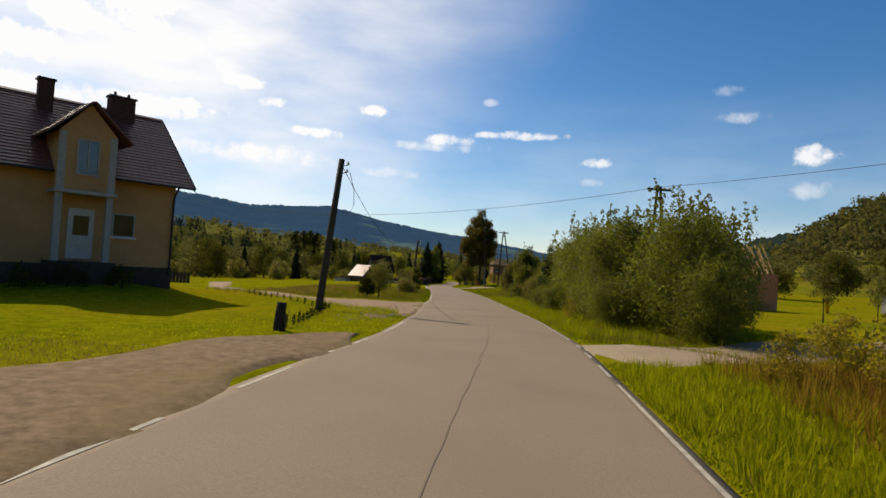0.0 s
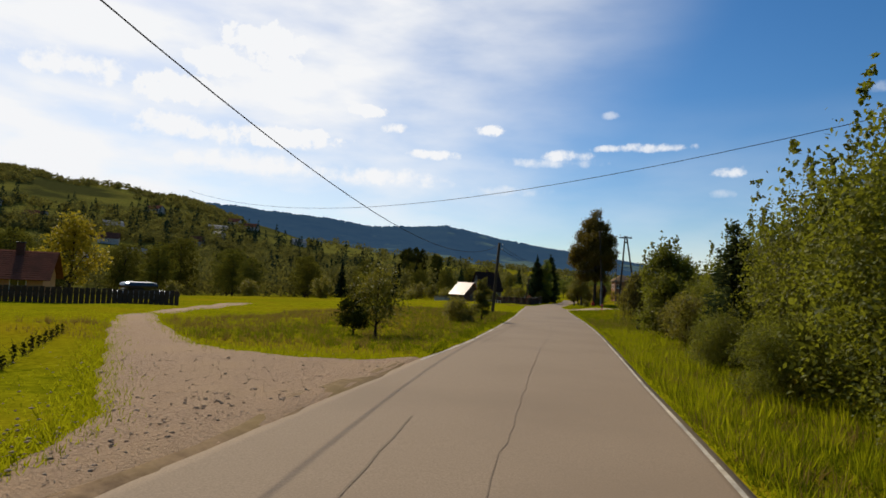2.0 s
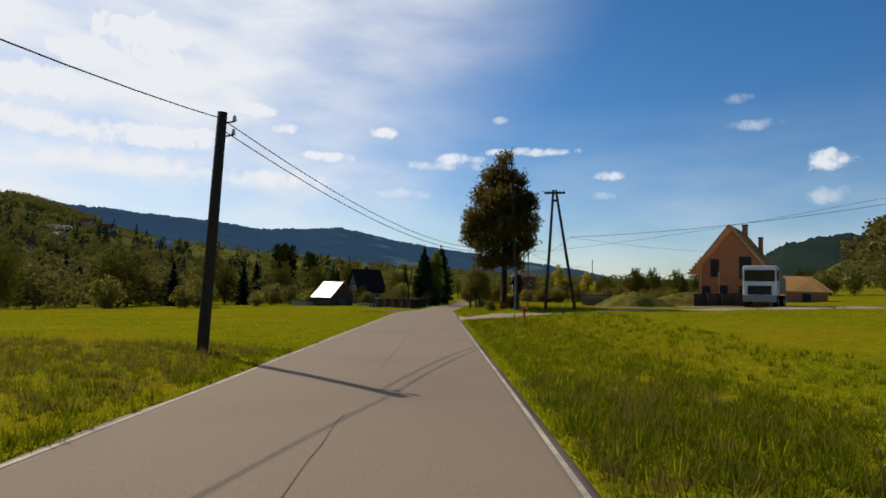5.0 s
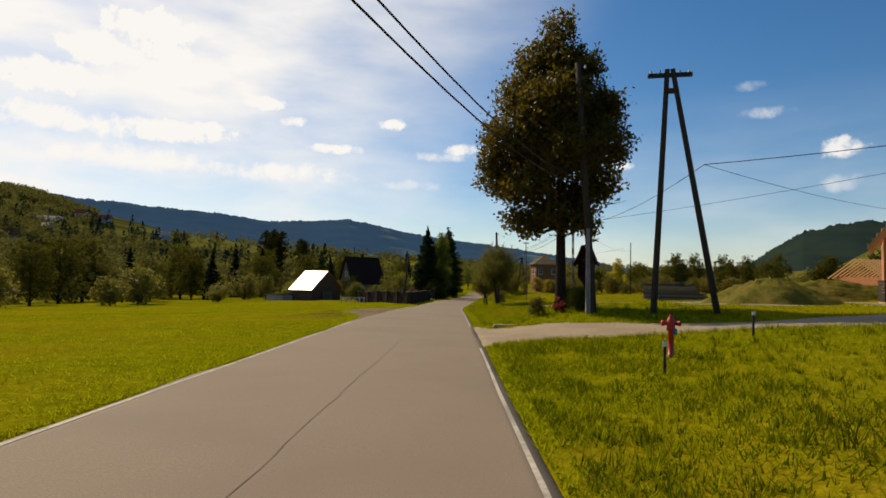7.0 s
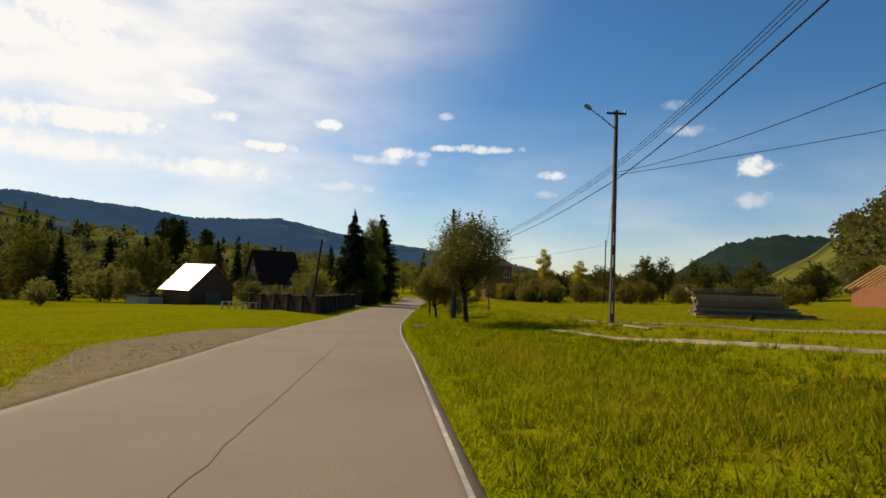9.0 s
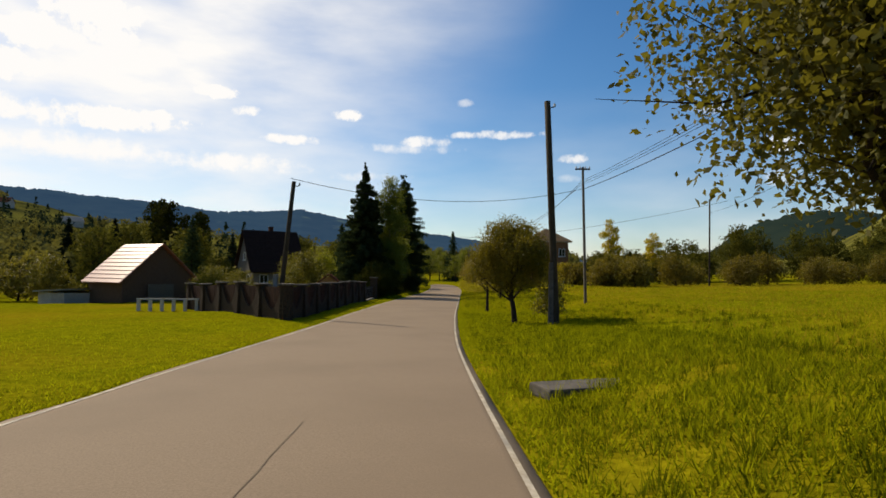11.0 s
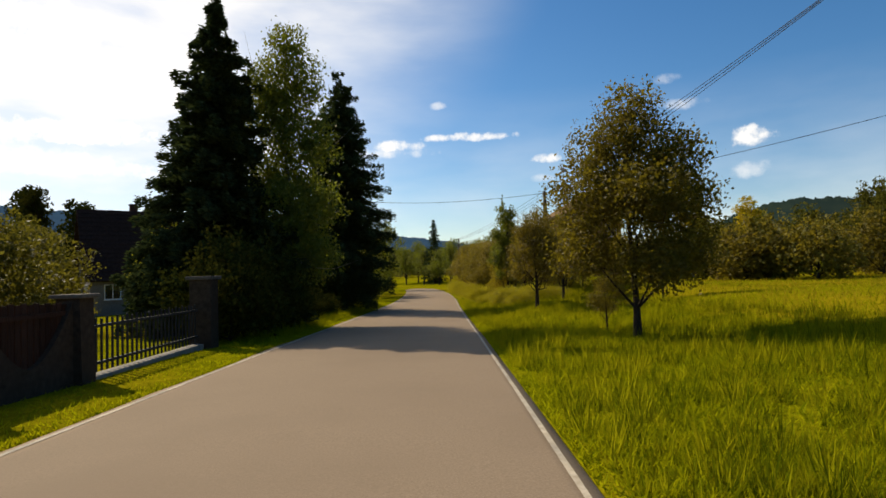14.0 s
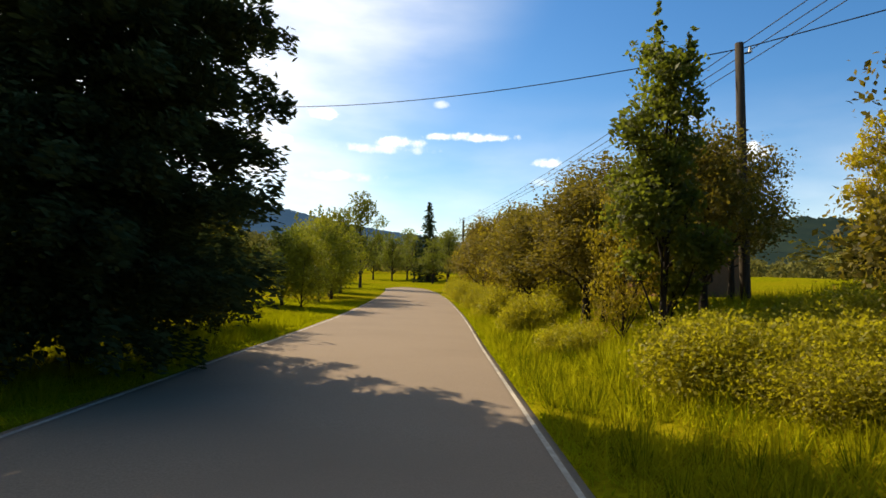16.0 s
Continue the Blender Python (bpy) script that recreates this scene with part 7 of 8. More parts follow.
# thuja saplings along the lawn
sap = broadleaf("thuja_sapling", "small dark thuja sapling in a row along the lawn", "sapling", -4.35, 13.9, height=0.36, clear=0.02, radius=0.05, leaf=0.04, count=420, mat=DARK_LEAF, lobe_count=7, trunk_r=0.01, seed=55, group="thuja saplings")
for k in range(1, 13):
    f = k / 12
    again(sap, -4.35 - 1.3 * f, 13.9 + 9.0 * f ** 0.9, 40 * k, 1.0, 0.7 + 0.12 * (k % 3))
for k in range(13):
    f = k / 12
    again(sap, -5.7 - 6.0 * f, 23.6 + 7.2 * f, 55 * k, 1.0, 0.65 + 0.15 * (k % 2))

# spruces and birch behind the fence
spruce = conifer("spruce", "tall dark drooping Norway spruce", -14.3, 175.4, 12.0, 3.5, 150000, seed=71, group="roadside spruces", needle=0.22, taper=0.85)
conifer("spruce", "tall dark Norway spruce at the road edge", -11.7, 187.6, 13.0, 3.15, 170000, seed=72, group="roadside spruces", skirt=1.2, needle=0.17, taper=0.5)
BB = [(0, 0, 10.6, 0.8, 0.8, 1.0), (0.3, 0.2, 9.2, 1.2, 1.2, 1.3), (-0.7, -0.5, 8.8, 1.0, 1.0, 1.3), (-0.5, 0, 7.8, 1.1, 1.1, 1.3), (0.7, -0.3, 6.8, 1.2, 1.2, 1.3), (-0.8, 0.3, 5.7, 1.3, 1.3, 1.3), (0.6, 0.7, 4.6, 1.3, 1.3, 1.3), (0.2, -0.9, 4.4, 1.3, 1.3, 1.3), (-0.5, 0, 3.2, 1.4, 1.4, 1.2), (0.8, -0.6, 2.6, 1.2, 1.2, 1.0)]
broadleaf("birch_tree", "tall weeping birch between the spruces", "tree", -12.0, 176.6, height=11.4, clear=1.9, radius=2.0, leaf=0.12, count=40000, mat=BIRCH_LEAF, bark=BIRCH, trunk_r=0.14, seed=73, blobs=BB, droop=1.1)
yew = broadleaf("hedge_bush", "dark dense hedge shrub under the spruces", "bush", -12.9, 172.3, height=3.2, clear=0.05, radius=1.6, leaf=0.12, count=7000, mat=DARK_LEAF, lobe_count=10, trunk_r=0.05, seed=74, group="hedge under spruces")
for x, y, t, s, h in ((-12.9, 177.4, 30, 0.8, 0.8), (-12.5, 171.4, 80, 0.9, 1.05), (-12.3, 173.8, 140, 0.9, 1.0), (-12.0, 175.6, 240, 0.75, 0.9), (-12.4, 180.2, 330, 0.7, 0.5), (-12.6, 182.8, 100, 0.8, 0.45), (-12.8, 185.2, 160, 0.8, 0.6), (-12.2, 190.8, 220, 1.0, 1.1), (-12.6, 194.6, 200, 1.0, 1.2), (-14.8, 193.5, 70, 1.2, 1.2)):
    again(yew, x, y, t, s, h)
gard = broadleaf("garden_bush", "rounded yellow-green garden bush", "bush", -17.2, 165.0, height=4.2, clear=0.1, radius=1.7, leaf=0.13, count=6500, mat=APPLE_LEAF, lobe_count=11, trunk_r=0.06, seed=75, group="garden bushes")
for x, y, t, s, h in ((-19.0, 171.0, 50, 1.0, 1.0), (-17.0, 151.5, 100, 0.5, 0.42), (-19.5, 158.0, 150, 0.7, 0.6), (-24.0, 165.0, 200, 0.9, 0.75), (-21.5, 177.0, 250, 1.0, 1.1), (-35.5, 176.0, 30, 1.0, 1.0), (-41.0, 171.0, 80, 1.1, 1.1)):
    again(gard, x, y, t, s, h)
again(yew, -22.5, 160.0, 15, 0.8, 0.7)
again(yew, -26.5, 172.0, 215, 1.2, 1.3)
left_green = broadleaf("elder_bush", "sunlit elder bush behind the spruces", "bush", -17.5, 190.5, height=5.5, clear=0.05, radius=2.2, leaf=0.12, count=14000, mat=LUSH_APPLE, shoots=26, lobe_count=13, trunk_r=0.07, seed=78, group="bend thicket")
for x, y, t, s, h in ((-15.2, 184.6, 260, 0.8, 0.78), (-15.6, 180.8, 310, 0.75, 0.75), (-20.5, 186, 90, 0.9, 0.9), (-18.5, 197.0, 50, 1.0, 0.9), (-16.0, 203.0, 100, 0.9, 0.75), (-12.2, 205.5, 20, 0.65, 0.62), (-12.6, 212.0, 200, 0.9, 0.9), (-13.2, 219.0, 250, 1.0, 1.0), (-15.0, 228.0, 300, 0.9, 0.7), (-17.5, 240.0, 340, 1.0, 0.8), (-21.0, 250.0, 40, 1.1, 0.8)):
    again(left_green, x, y, t, s, h)
far_spruce = conifer("spruce", "distant dark spruce beyond the bend", -6.8, 274, 12.6, 2.9, 6000, seed=76, needle=0.5)
again(far_spruce, -23.5, 212.0, 40, 0.85, 0.8, "dark spruce behind the houses")
again(far_spruce, -38.0, 192.0, 90, 0.8, 0.75, "dark spruce behind the houses")
again(far_spruce, -17.0, 209.0, 140, 0.7, 0.7, "dark spruce behind the houses")
wayside = broadleaf("roadside_tree", "leafy roadside tree at the bend", "tree", -13.8, 242.0, height=10.5, clear=1.5, radius=3.0, leaf=0.22, count=6500, mat=BIRCH_LEAF, lobe_count=13, trunk_r=0.15, seed=77, group="trees at the bend")
for x, y, t, s, h in ((-13.5, 226, 50, 0.75, 0.5), (-12.4, 215, 110, 0.6, 0.55), (-13.2, 206, 160, 0.5, 0.36), (-4.0, 262, 200, 0.8, 0.75), (-1.0, 250, 260, 0.8, 0.7), (2.5, 240, 310, 0.8, 0.7), (-10.5, 285, 10, 1.0, 0.9), (-3.0, 290, 60, 1.1, 0.9), (4, 285, 120, 1.1, 0.9), (-17, 290, 130, 1.1, 0.85), (-21, 262, 150, 0.9, 0.7), (-19, 235, 190, 0.8, 0.6), (-6, 268, 90, 0.9, 0.7), (-9, 276, 210, 1.0, 0.75), (-13, 282, 330, 1.0, 0.8), (0, 258, 30, 0.9, 0.7)):
    again(wayside, x, y, t, s, h)

# ---- valley trees ----
broadleaf("valley_tree", "yellowing broadleaf tree beside the farm track", "tree", -60.5, 77.5, height=10.5, clear=1.5, radius=3.6, leaf=0.30, count=6500, mat=GOLD_LEAF, lobe_count=13, trunk_r=0.2, seed=81)
vt = broadleaf("valley_tree", "broad dark green tree along the stream", "tree", -80, 122, height=12.5, clear=0.6, radius=4.2, leaf=0.32, count=7500, mat=STREAM_LEAF, lobe_count=15, trunk_r=0.22, seed=82, group="stream trees")
vs = broadleaf("willow_bush", "round yellow-green willow bush in the field", "bush", -52, 128, height=4.6, clear=0.1, radius=2.5, leaf=0.25, count=4200, mat=WILLOW_LEAF, lobe_count=12, trunk_r=0.1, seed=83, group="stream trees")
vp = broadleaf("poplar", "tall poplar along the stream", "tree", -70, 248, height=20, clear=2, radius=3.0, leaf=0.40, count=6000, mat=DARK_LEAF, lobe_count=16, trunk_r=0.3, seed=84, group="stream trees")
rng = np.random.default_rng(17)
for x, y, s, h in ((-72, 106, 0.9, 0.75), (-90, 130, 1.1, 1.0), (-68, 128, 0.8, 0.7), (-100, 112, 1.2, 1.0), (-84, 146, 1.1, 1.0), (-66, 150, 0.85, 0.75), (-56, 162, 0.7, 0.55), (-76, 168, 1.1, 0.95), (-60, 182, 0.9, 0.75), (-52, 196, 0.9, 0.75), (-70, 196, 1.1, 1.0), (-48, 214, 0.9, 0.85), (-62, 222, 1.1, 1.0), (-95, 160, 1.2, 1.1), (-88, 190, 1.3, 1.1), (-110, 140, 1.3, 1.1), (-44, 232, 1.0, 0.9), (-78, 84, 0.9, 0.8), (-92, 96, 1.1, 0.9), (-40, 250, 1.0, 0.9), (-30, 240, 0.9, 0.75), (-118, 100, 1.2, 1.0)):
    again(vt, x, y, rng.random() * 360, s, h)
for x, y, s, h in ((-46, 138, 0.8, 0.75), (-42, 156, 0.7, 0.6), (-58, 112, 0.8, 0.7), (-64, 100, 0.6, 0.55), (-40, 182, 0.9, 0.8), (-46, 174, 1.1, 1.0), (-38, 205, 0.9, 0.8), (-49, 148, 1.25, 1.15)):
    again(vs, x, y, rng.random() * 360, s, h)
for x, y, s, h in ((-66, 244, 0.9, 0.95), (-74, 252, 1.0, 1.0), (-62, 250, 0.85, 0.85), (-98, 320, 1.1, 1.05), (-58, 240, 0.8, 0.8)):
    again(vp, x, y, rng.random() * 360, s, h)
dark_pine = conifer("spruce", "dark spruce along the stream", -62, 205, 10.5, 2.4, 4500, mat=FAR_PINE, seed=85, needle=0.6, group="stream trees")
for x, y, s in ((-54, 178, 0.8), (-70, 178, 0.9), (-46, 226, 0.9), (-50, 244, 0.8), (-57, 208, 1.0)):
    again(dark_pine, x, y, rng.random() * 360, s, s)
# trees beyond the meadow on the right
rt = broadleaf("field_tree", "bushy tree at the far edge of the meadow", "tree", 30, 212, height=6.5, clear=0.3, radius=3.0, leaf=0.26, count=5000, mat=STREAM_LEAF, lobe_count=12, trunk_r=0.14, seed=86, group="meadow-edge trees")
for k in range(26):
    f = k / 25
    x, y = 9 + 74 * f + rng.normal(0, 2), 196 + 34 * math.sin(f * 2.6) - 22 * f + rng.normal(0, 4)
    again(rt, x, y, rng.random() * 360, 0.7 + 0.5 * rng.random(), (0.75 + 0.65 * rng.random()) * (0.6 if f < 0.3 else 1.0))
rr_ = broadleaf("field_bush", "rusty brown bush at the meadow edge", "bush", 14, 186, height=3.4, clear=0.1, radius=2.4, leaf=0.2, count=4200, mat=RUST_LEAF, lobe_count=11, trunk_r=0.08, seed=87, group="meadow-edge trees")
for k in range(16):
    f = k / 15
    again(rr_, 8 + 42 * f + rng.normal(0, 1.5), 190 - 8 * f + rng.normal(0, 3), rng.random() * 360, 0.7 + 0.5 * rng.random(), 0.7 + 0.4 * rng.random())
for x, y, s in ((46, 64, 1.5), (52, 66, 1.6), (43, 58, 0.9), (60, 72, 1.7), (70, 78, 1.6), (66, 92, 1.4), (82, 104, 1.4), (76, 130, 1.3), (90, 150, 1.3), (38, 78, 0.8)):
    again(rt, x, y, rng.random() * 360, s, s * (1.1 if s > 1.2 else 0.8))
again(far_spruce, 47, 62, 30, 0.8, 0.85, "dark spruce on the wooded slope")
again(far_spruce, 17.5, 21.0, 30, 0.28, 0.16, "small dark spruce sapling on the lawn")
y_fruit = broadleaf("fruit_tree", "thin young fruit tree on the lawn", "tree", 17.2, 30.5, height=2.6, clear=0.9, radius=0.7, leaf=0.09, count=1500, mat=APPLE_LEAF, lobe_count=7, trunk_r=0.03, seed=88)
again(y_fruit, 24, 37, 60, 1.0, 1.0)
# weeds by the first verge
weed = broadleaf("tall_weed", "tall yellowing weeds in the verge", "weeds", 5.0, 6.5, height=1.25, clear=0.1, radius=0.5, leaf=0.06, count=1500, mat=GOLD_LEAF, lobe_count=7, trunk_r=0.012, seed=89, group="verge weeds")
for x, y, s, h in ((5.6, 8.0, 1.0, 1.1), (4.7, 9.2, 0.8, 0.7), (6.4, 7.0, 1.2, 1.3), (5.9, 10.0, 0.9, 0.9), (7.2, 8.9, 1.2, 1.2), (4.3, 4.2, 0.9, 0.8), (5.4, 3.8, 1.1, 1.2), (6.6, 11.2, 1.0, 0.9), (7.6, 5.6, 1.4, 1.5), (8.6, 10.6, 1.2, 1.0), (4.5, 5.4, 1.0, 0.9), (5.2, 6.0, 1.1, 1.2), (4.9, 4.6, 1.0, 1.0), (6.1, 8.8, 1.1, 1.0), (4.4, 30, 0.7, 0.6), (3.6, 34, 0.7, 0.6), (3.9, 24, 0.7, 0.7)):
    again(weed, x, y, rng.random() * 360, s, h)


# ---- woods on the slopes, as one mass ----
def woods(name, label, spots, tall, wide, per, mat, seed, leaf=0.9, pointed=False):
    rng = np.random.default_rng(seed)
    xy = np.asarray(spots)
    n = len(xy)
    z = ground_z(xy[:, 0], xy[:, 1])
    h = tall * (0.6 + 0.7 * rng.random(n))
    r = wide * (0.7 + 0.6 * rng.random(n))
    d = rng.normal(0, 1, (n, per, 3))
    d /= np.linalg.norm(d, axis=2, keepdims=True)
    d *= (0.6 + 0.45 * rng.random((n, per, 1)))
    if pointed:
        f = rng.random((n, per)) ** 1.4
        a = rng.random((n, per)) * 6.2832
        rad = (1 - f) ** 0.8 * r[:, None] * (0.5 + 0.6 * rng.random((n, per)))
        c = np.stack([np.cos(a) * rad, np.sin(a) * rad, f * h[:, None]], -1)
    else:
        c = np.stack([d[..., 0] * r[:, None], d[..., 1] * r[:, None], (0.52 + 0.5 * d[..., 2]) * h[:, None]], -1)
    c += np.stack([xy[:, 0], xy[:, 1], z], 1)[:, None]
    v, f = leaf_cards(c.reshape(-1, 3), leaf, rng, 0.2, 1.3)
    tagged(new(name, fast_mesh(name, v, f, mat)), label, "woods", kind="stuff")


def polar_spots(n, a0, a1, r0, r1, seed, clump=0.0):
    rng = np.random.default_rng(seed)
    a = np.radians(a0 + (a1 - a0) * rng.random(n * 3))
    r = np.sqrt(r0 ** 2 + (r1 ** 2 - r0 ** 2) * rng.random(n * 3))
    x, y = -3 + r * np.sin(a), 80 + r * np.cos(a)
    keep = np.sin(x * 0.021 + 1.3) * np.sin(y * 0.017 + 0.4) + 0.5 * np.sin(x * 0.05 - y * 0.043) > clump
    return np.stack([x, y], 1)[keep][:n]


woods("woods", "mixed woodland and orchards on the far valley side", polar_spots(900, -85, -20, 130, 420, 1, -0.35), 8.5, 3.8, 170, FAR_LEAF, 91, 0.95)
woods("woods", "scattered trees on the upper hillside meadows", polar_spots(2600, -95, -36, 330, 860, 2, -0.15), 6.0, 3.6, 55, FAR_LEAF, 92, 1.5)
woods("woods", "dark conifers among the valley woods", polar_spots(260, -80, -14, 170, 520, 3, -0.2), 12, 2.8, 90, FAR_PINE, 93, 1.2, True)
woods("woods", "wooded valley floor beyond the houses", polar_spots(360, -24, 9, 205, 420, 4, -0.5), 7.5, 3.4, 100, FAR_LEAF, 94, 1.2)
woods("woods", "far valley trees below the ridge", polar_spots(420, -30, 24, 430, 900, 5, -0.4), 8, 5.0, 50, FAR_LEAF, 95, 2.0)
woods("woods", "dense forest on the steep hill", polar_spots(900, 33, 100, 240, 640, 6, -0.6), 11, 5.5, 80, FAR_LEAF, 96, 2.0)
woods("woods", "shrubs below the forested hill", polar_spots(300, 14, 50, 165, 300, 7, -0.2), 4.5, 3.0, 90, FAR_LEAF, 97, 0.9)


# ---- grass ----
def blades(name, label, spots, tall, mat, seed, wide=0.014, bend=0.5):
    rng = np.random.default_rng(seed)
    n = len(spots)
    x, y = spots[:, 0], spots[:, 1]
    z = ground_z(x, y)
    h = tall * (0.45 + 0.9 * rng.random(n))
    a = rng.random(n) * 6.2832
    lean = bend * h * (0.2 + rng.random(n))
    w = wide * (0.6 + 0.8 * rng.random(n))
    b = rng.random(n) * 6.2832
    v = np.empty((n, 3, 3))
    v[:, 0] = np.stack([x - np.cos(b) * w, y - np.sin(b) * w, z - 0.01], 1)
    v[:, 1] = np.stack([x + np.cos(b) * w, y + np.sin(b) * w, z - 0.01], 1)
    v[:, 2] = np.stack([x + np.cos(a) * lean, y + np.sin(a) * lean, z + h], 1)
    tagged(new(name, fast_mesh(name, v.reshape(-1, 3), np.arange(3 * n).reshape(n, 3), mat)), label, "grass", kind="stuff")


def tufts(name, label, spots, tall, mat, seed, per=18, reach=0.09, wide=0.008):
    """Tussocks: blades that spring from one foot and arch outwards."""
    rng = np.random.default_rng(seed)
    size = np.repeat(0.45 + 0.85 * rng.random(len(spots)) ** 1.5, per)
    foot = np.repeat(spots, per, 0)
    n = len(foot)
    a = rng.random(n) * 6.2832
    out = np.sqrt(rng.random(n))
    x, y = foot[:, 0] + np.cos(a) * out * reach * size, foot[:, 1] + np.sin(a) * out * reach * size
    z = ground_z(x, y) - 0.015
    h = tall * size * (0.55 + 0.6 * rng.random(n)) * (1.05 - 0.35 * out)
    lean = h * (0.15 + 0.75 * out * rng.random(n))
    b, w = a + 1.5708 + rng.normal(0, 0.5, n), wide * (0.6 + 0.7 * rng.random(n))
    v = np.empty((n, 3, 3))
    v[:, 0] = np.stack([x - np.cos(b) * w, y - np.sin(b) * w, z], 1)
    v[:, 1] = np.stack([x + np.cos(b) * w, y + np.sin(b) * w, z], 1)
    v[:, 2] = np.stack([x + np.cos(a) * lean, y + np.sin(a) * lean, z + h], 1)
    tagged(new(name, fast_mesh(name, v.reshape(-1, 3), np.arange(3 * n).reshape(n, 3), mat)), label, "grass", kind="stuff")


BARE = [(-3.7, 0, 2.9, 12.5), (3.4, 13, 2.6, 2.0), (-10.6, 111, 2.0, 9)]


def verge_spots(n, s0, s1, y0, y1, seed, power=1.6, clumps=True):
    rng = np.random.default_rng(seed)
    u = rng.random(n * 2) ** power
    s = np.sign(s1) * (abs(s0) + (abs(s1) - abs(s0)) * u)
    y = y0 + (y1 - y0) * rng.random(n * 2)
    x = road_x(y) + s * road_wide(s, y)
    if clumps:
        m = np.sin(x * 3.1 + np.sin(y * 1.7) * 2) + np.sin(y * 2.3 + np.sin(x * 1.3) * 2)
        keep = m > -1.3 + 1.6 * (rng.random(n * 2) - 0.5)
    else:
        keep = np.ones(n * 2, bool)
    for bx, by, brx, bry in BARE:
        keep &= ((x - bx) / brx) ** 2 + ((y - by) / bry) ** 2 > 0.9
    for ring in MOUTHS:
        inside = np.zeros(len(x), bool)
        for (x0, y0), (x1, y1) in zip(ring, np.roll(ring, -1, 0)):
            inside ^= ((y0 > y) != (y1 > y)) & (x < x0 + (y - y0) / (y1 - y0 + 1e-12) * (x1 - x0))
        keep &= ~inside
    keep &= ~((x > -30) & (x < -13) & (y > 10) & (y < 32) & (x - y < -36))
    return np.stack([x, y], 1)[keep][:n]


blades("verge_grass", "short bright roadside grass", verge_spots(110000, -2.58, -8, 8, 215, 1, 2.2), 0.055, GRASS_BLADE, 101, 0.011, 1.3)
blades("verge_grass", "long bright roadside grass", verge_spots(260000, 2.54, 11, -4, 215, 2), 0.08, GRASS_BLADE, 102, 0.011, 1.3)
blades("verge_grass", "tall lush verge grass", verge_spots(60000, 2.75, 7, 97, 160, 3, 1.0), 0.12, GRASS_BLADE, 103, 0.010, 1.0)
# sun and tree shade put into the blade colours: bright here, plain green below
blades("tall_grass", "tall lush sunlit grass and weeds beside the road", verge_spots(70000, 2.7, 9, 173, 206, 13, 1.0), 0.15, LUSH_SUNLIT_BLADE, 113, 0.010, 1.3)
blades("tall_grass", "shaded long grass beneath the fruit trees", verge_spots(60000, 2.7, 9, 158, 175, 14, 1.0), 0.12, GRASS_BLADE, 114, 0.010, 1.2)
blades("ditch_grass", "deep green rank grass along the ditch", verge_spots(30000, 2.75, 6.5, 56, 92, 23, 1.2), 0.10, DEEP_BLADE, 115, 0.009, 1.1)
blades("ditch_grass", "deep green grass below the thicket", verge_spots(50000, 2.7, 6, 13, 60, 25, 1.0), 0.09, DEEP_BLADE, 117, 0.009, 1.1)
blades("ditch_grass", "deep green tufts in the roadside meadow", verge_spots(50000, 2.9, 8, 97, 150, 24, 1.0), 0.09, DEEP_BLADE, 116, 0.009, 1.1)
blades("dry_grass", "dry straw grass in the verge", verge_spots(16000, 2.62, 8, -4, 60, 4, 1.0), 0.12, DRY_BLADE, 104, 0.009, 1.2)
blades("dry_grass", "dry straw grass tufts in the field", verge_spots(16000, -3.2, -16, 30, 66, 5, 0.9), 0.16, DRY_BLADE, 105, 0.008)
blades("dry_grass", "sparse dry grass on the dirt verge", np.stack([RNG.uniform(-7.8, -3.4, 14000), RNG.uniform(-8, 10, 14000)], 1), 0.05, DRY_BLADE, 106, 0.009, 1.2)
blades("meadow_grass", "meadow grass spreading over the sloping field", verge_spots(60000, 6, 26, 80, 190, 7, 1.0, False), 0.075, GRASS_BLADE, 107, 0.016, 0.8)
blades("meadow_grass", "mown field grass on the valley side", verge_spots(45000, -6, -26, 30, 150, 8, 1.0, False), 0.05, GRASS_BLADE, 108, 0.016)
lay = np.stack([RNG.uniform(-12.6, -9.3, 9000), RNG.uniform(101, 125, 9000)], 1)
lay = lay[lay[:, 0] < road_x(lay[:, 1]) - 2.75]
blades("dry_grass", "sparse straw on the bare pull-in beside the road", lay, 0.05, DRY_BLADE, 118, 0.009, 1.2)
# russet seeding grass and pale weeds in drifts over the meadow
drift_rng = np.random.default_rng(61)
drifts = np.array([(-0.7, 106.3, 0.8, 1.6), (-0.7, 102.6, 0.9, 1.5), (-1.4, 110.7, 0.6, 1.3), (1.2, 103, 1.2, 1.4), (3.2, 68, 1.5, 2.5), (2.6, 77, 1.2, 2.0), (-1.6, 114, 0.5, 1.5), (1.5, 125, 1.2, 3.0), (-7.5, 46, 2.0, 3.0), (-10.5, 54, 2.5, 3.0)])
pick = drifts[drift_rng.integers(len(drifts), size=17000)]
blades("seeding_grass", "russet seeding grass in drifts over the meadow", pick[:, :2] + drift_rng.normal(0, 1, (17000, 2)) * pick[:, 2:], 0.13, RUSSET_BLADE, 131, 0.009, 1.0)
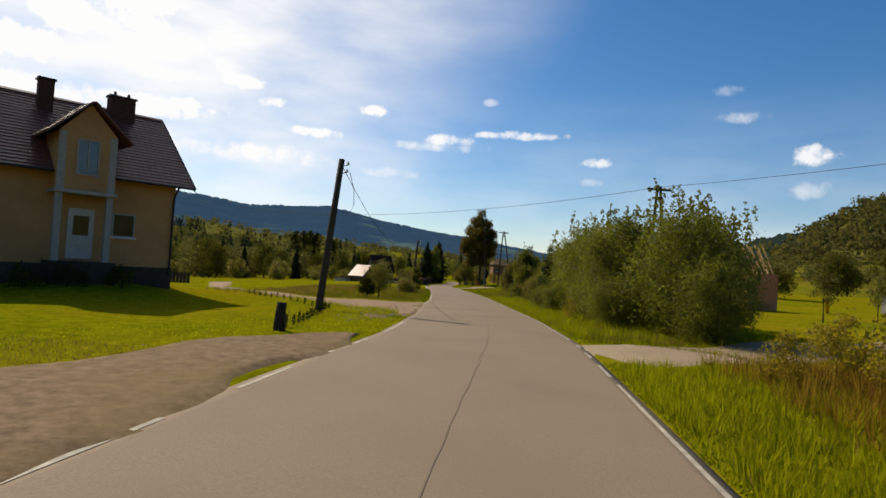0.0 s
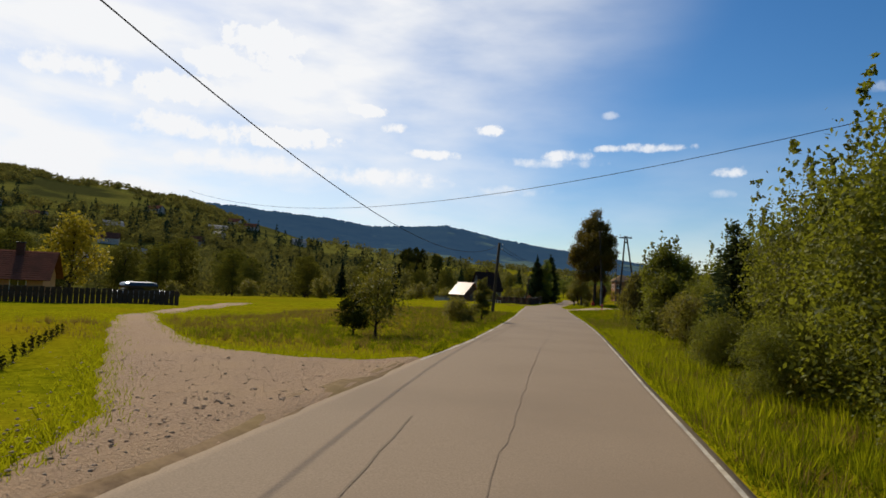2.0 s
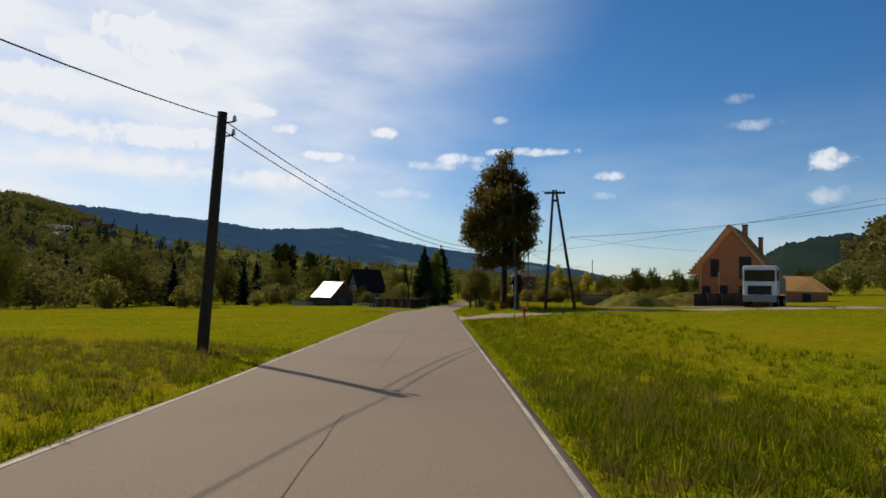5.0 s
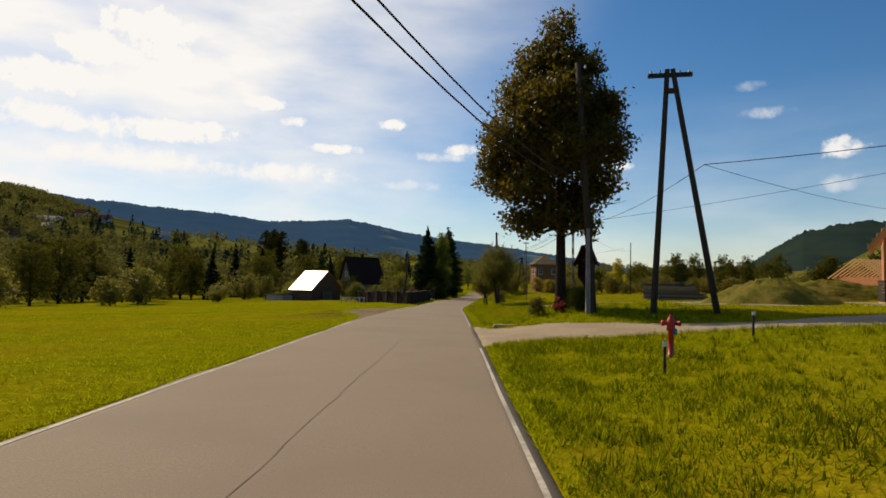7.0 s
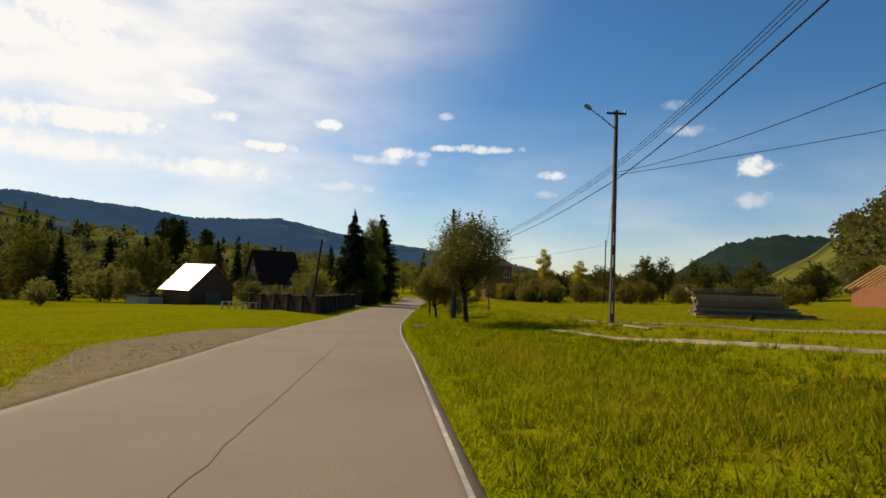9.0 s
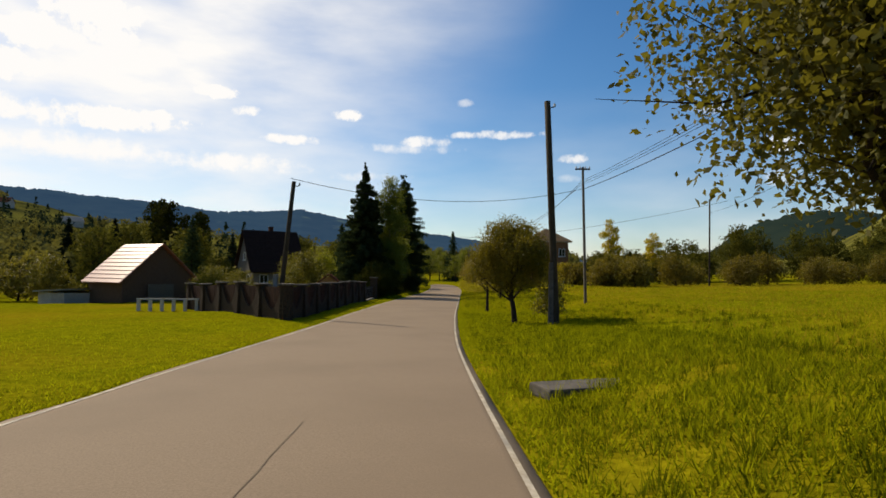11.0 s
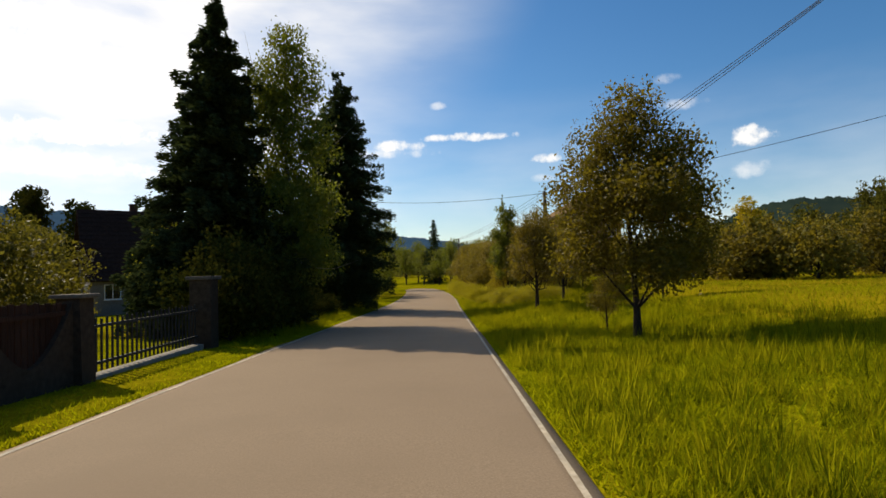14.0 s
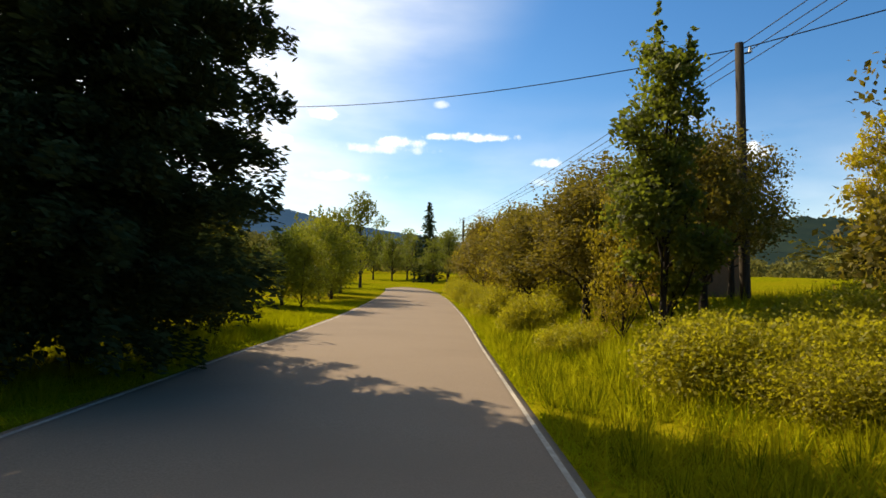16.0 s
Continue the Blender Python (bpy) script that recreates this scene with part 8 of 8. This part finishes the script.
# grass straying over the rims of the bare tracks
rims = np.vstack([np.vstack([np.linspace(p, q, 12, endpoint=False) for p, q in zip(ring[:-1], ring[1:])]) for ring in MOUTHS[:3]])
rims = rims[np.abs(np.abs(rims[:, 0] - road_x(rims[:, 1])) - 1.0) > 1.8]
stray = rims[drift_rng.integers(len(rims), size=26000)] + drift_rng.normal(0, 0.22, (26000, 2))
stray = stray[np.abs(stray[:, 0] - road_x(stray[:, 1])) > 2.8]
blades("rim_grass", "short grass straying over the rims of the tracks", stray, 0.09, GRASS_BLADE, 132, 0.010, 1.0)
tufts("grass_tussocks", "deep green tussocks in the rough roadside meadow", verge_spots(2600, 2.8, 11, 56, 150, 41, 1.2), 0.26, DEEP_BLADE, 141)
tufts("grass_tussocks", "bright tussocks in the rough roadside meadow", verge_spots(2600, 2.7, 11, 14, 160, 42, 1.2), 0.24, GRASS_BLADE, 142)
tufts("grass_tussocks", "rough tussocks along the field edge", verge_spots(2200, -2.6, -11, 32, 66, 43, 1.3), 0.24, DEEP_BLADE, 143)
tufts("grass_tussocks", "straw-coloured tussocks along the field edge", verge_spots(1500, -3.0, -16, 32, 66, 44, 1.0), 0.26, DRY_BLADE, 144)
tufts("rank_grass", "rank sunlit grass under the orchard trees", verge_spots(3600, 2.7, 10, 156, 205, 45, 1.1), 0.40, LUSH_SUNLIT_BLADE, 145, 20, 0.12)
tufts("rank_grass", "deep green rank grass under the orchard trees", verge_spots(2200, 2.8, 10, 156, 205, 46, 1.1), 0.38, DEEP_BLADE, 146, 20, 0.12)
bank = np.stack([drift_rng.uniform(-3.6, 3.2, 1500), drift_rng.uniform(183.5, 191.5, 1500)], 1)
bank = bank[(bank[:, 0] + 0.2) ** 2 / 11 + (bank[:, 1] - 187.6) ** 2 / 15 < 1]
tufts("rank_grass", "waist-high lush grass on the sunny bank", bank, 0.5, LUSH_SUNLIT_BLADE, 147, 26, 0.16, 0.010)
tufts("rank_grass", "lush weeds along the shaded verge", verge_spots(1500, -2.9, -5.5, 172, 200, 48, 1.0), 0.38, GRASS_BLADE, 148, 20, 0.12)
dry = np.stack([drift_rng.uniform(1, 34, 30000), drift_rng.uniform(118, 196, 30000)], 1)
blades("dry_meadow_grass", "thin tawny grass over the far meadow", dry[dry[:, 0] - road_x(dry[:, 1]) > 7], 0.16, RUSSET_BLADE, 149, 0.012, 0.8)
tufts("verge_weeds", "tall russet seeding weeds beside the field entrance", verge_spots(1900, 4.3, 11, 0, 11.2, 51, 0.9, False), 0.5, FIELD_WEED, 151, 20, 0.14)
tufts("verge_weeds", "fresh green weeds along the road edge", verge_spots(1300, 2.65, 5.5, -1, 11.0, 52, 1.3, False), 0.30, GRASS_BLADE, 152, 20, 0.12)
tufts("verge_weeds", "straw-coloured tussocks along the thicket", verge_spots(1300, 2.65, 5.4, 15.5, 62, 54, 1.2, False), 0.26, DRY_BLADE, 154, 18, 0.12)
tufts("verge_weeds", "dark green tussocks along the thicket", verge_spots(1500, 2.65, 5.4, 15.5, 62, 55, 1.2, False), 0.26, DEEP_BLADE, 155, 18, 0.12)
tufts("verge_weeds", "rough weeds under the roadside thicket", verge_spots(1500, 2.7, 5.2, 15.5, 48, 53, 1.4, False), 0.34, GRASS_BLADE, 153, 20, 0.12)
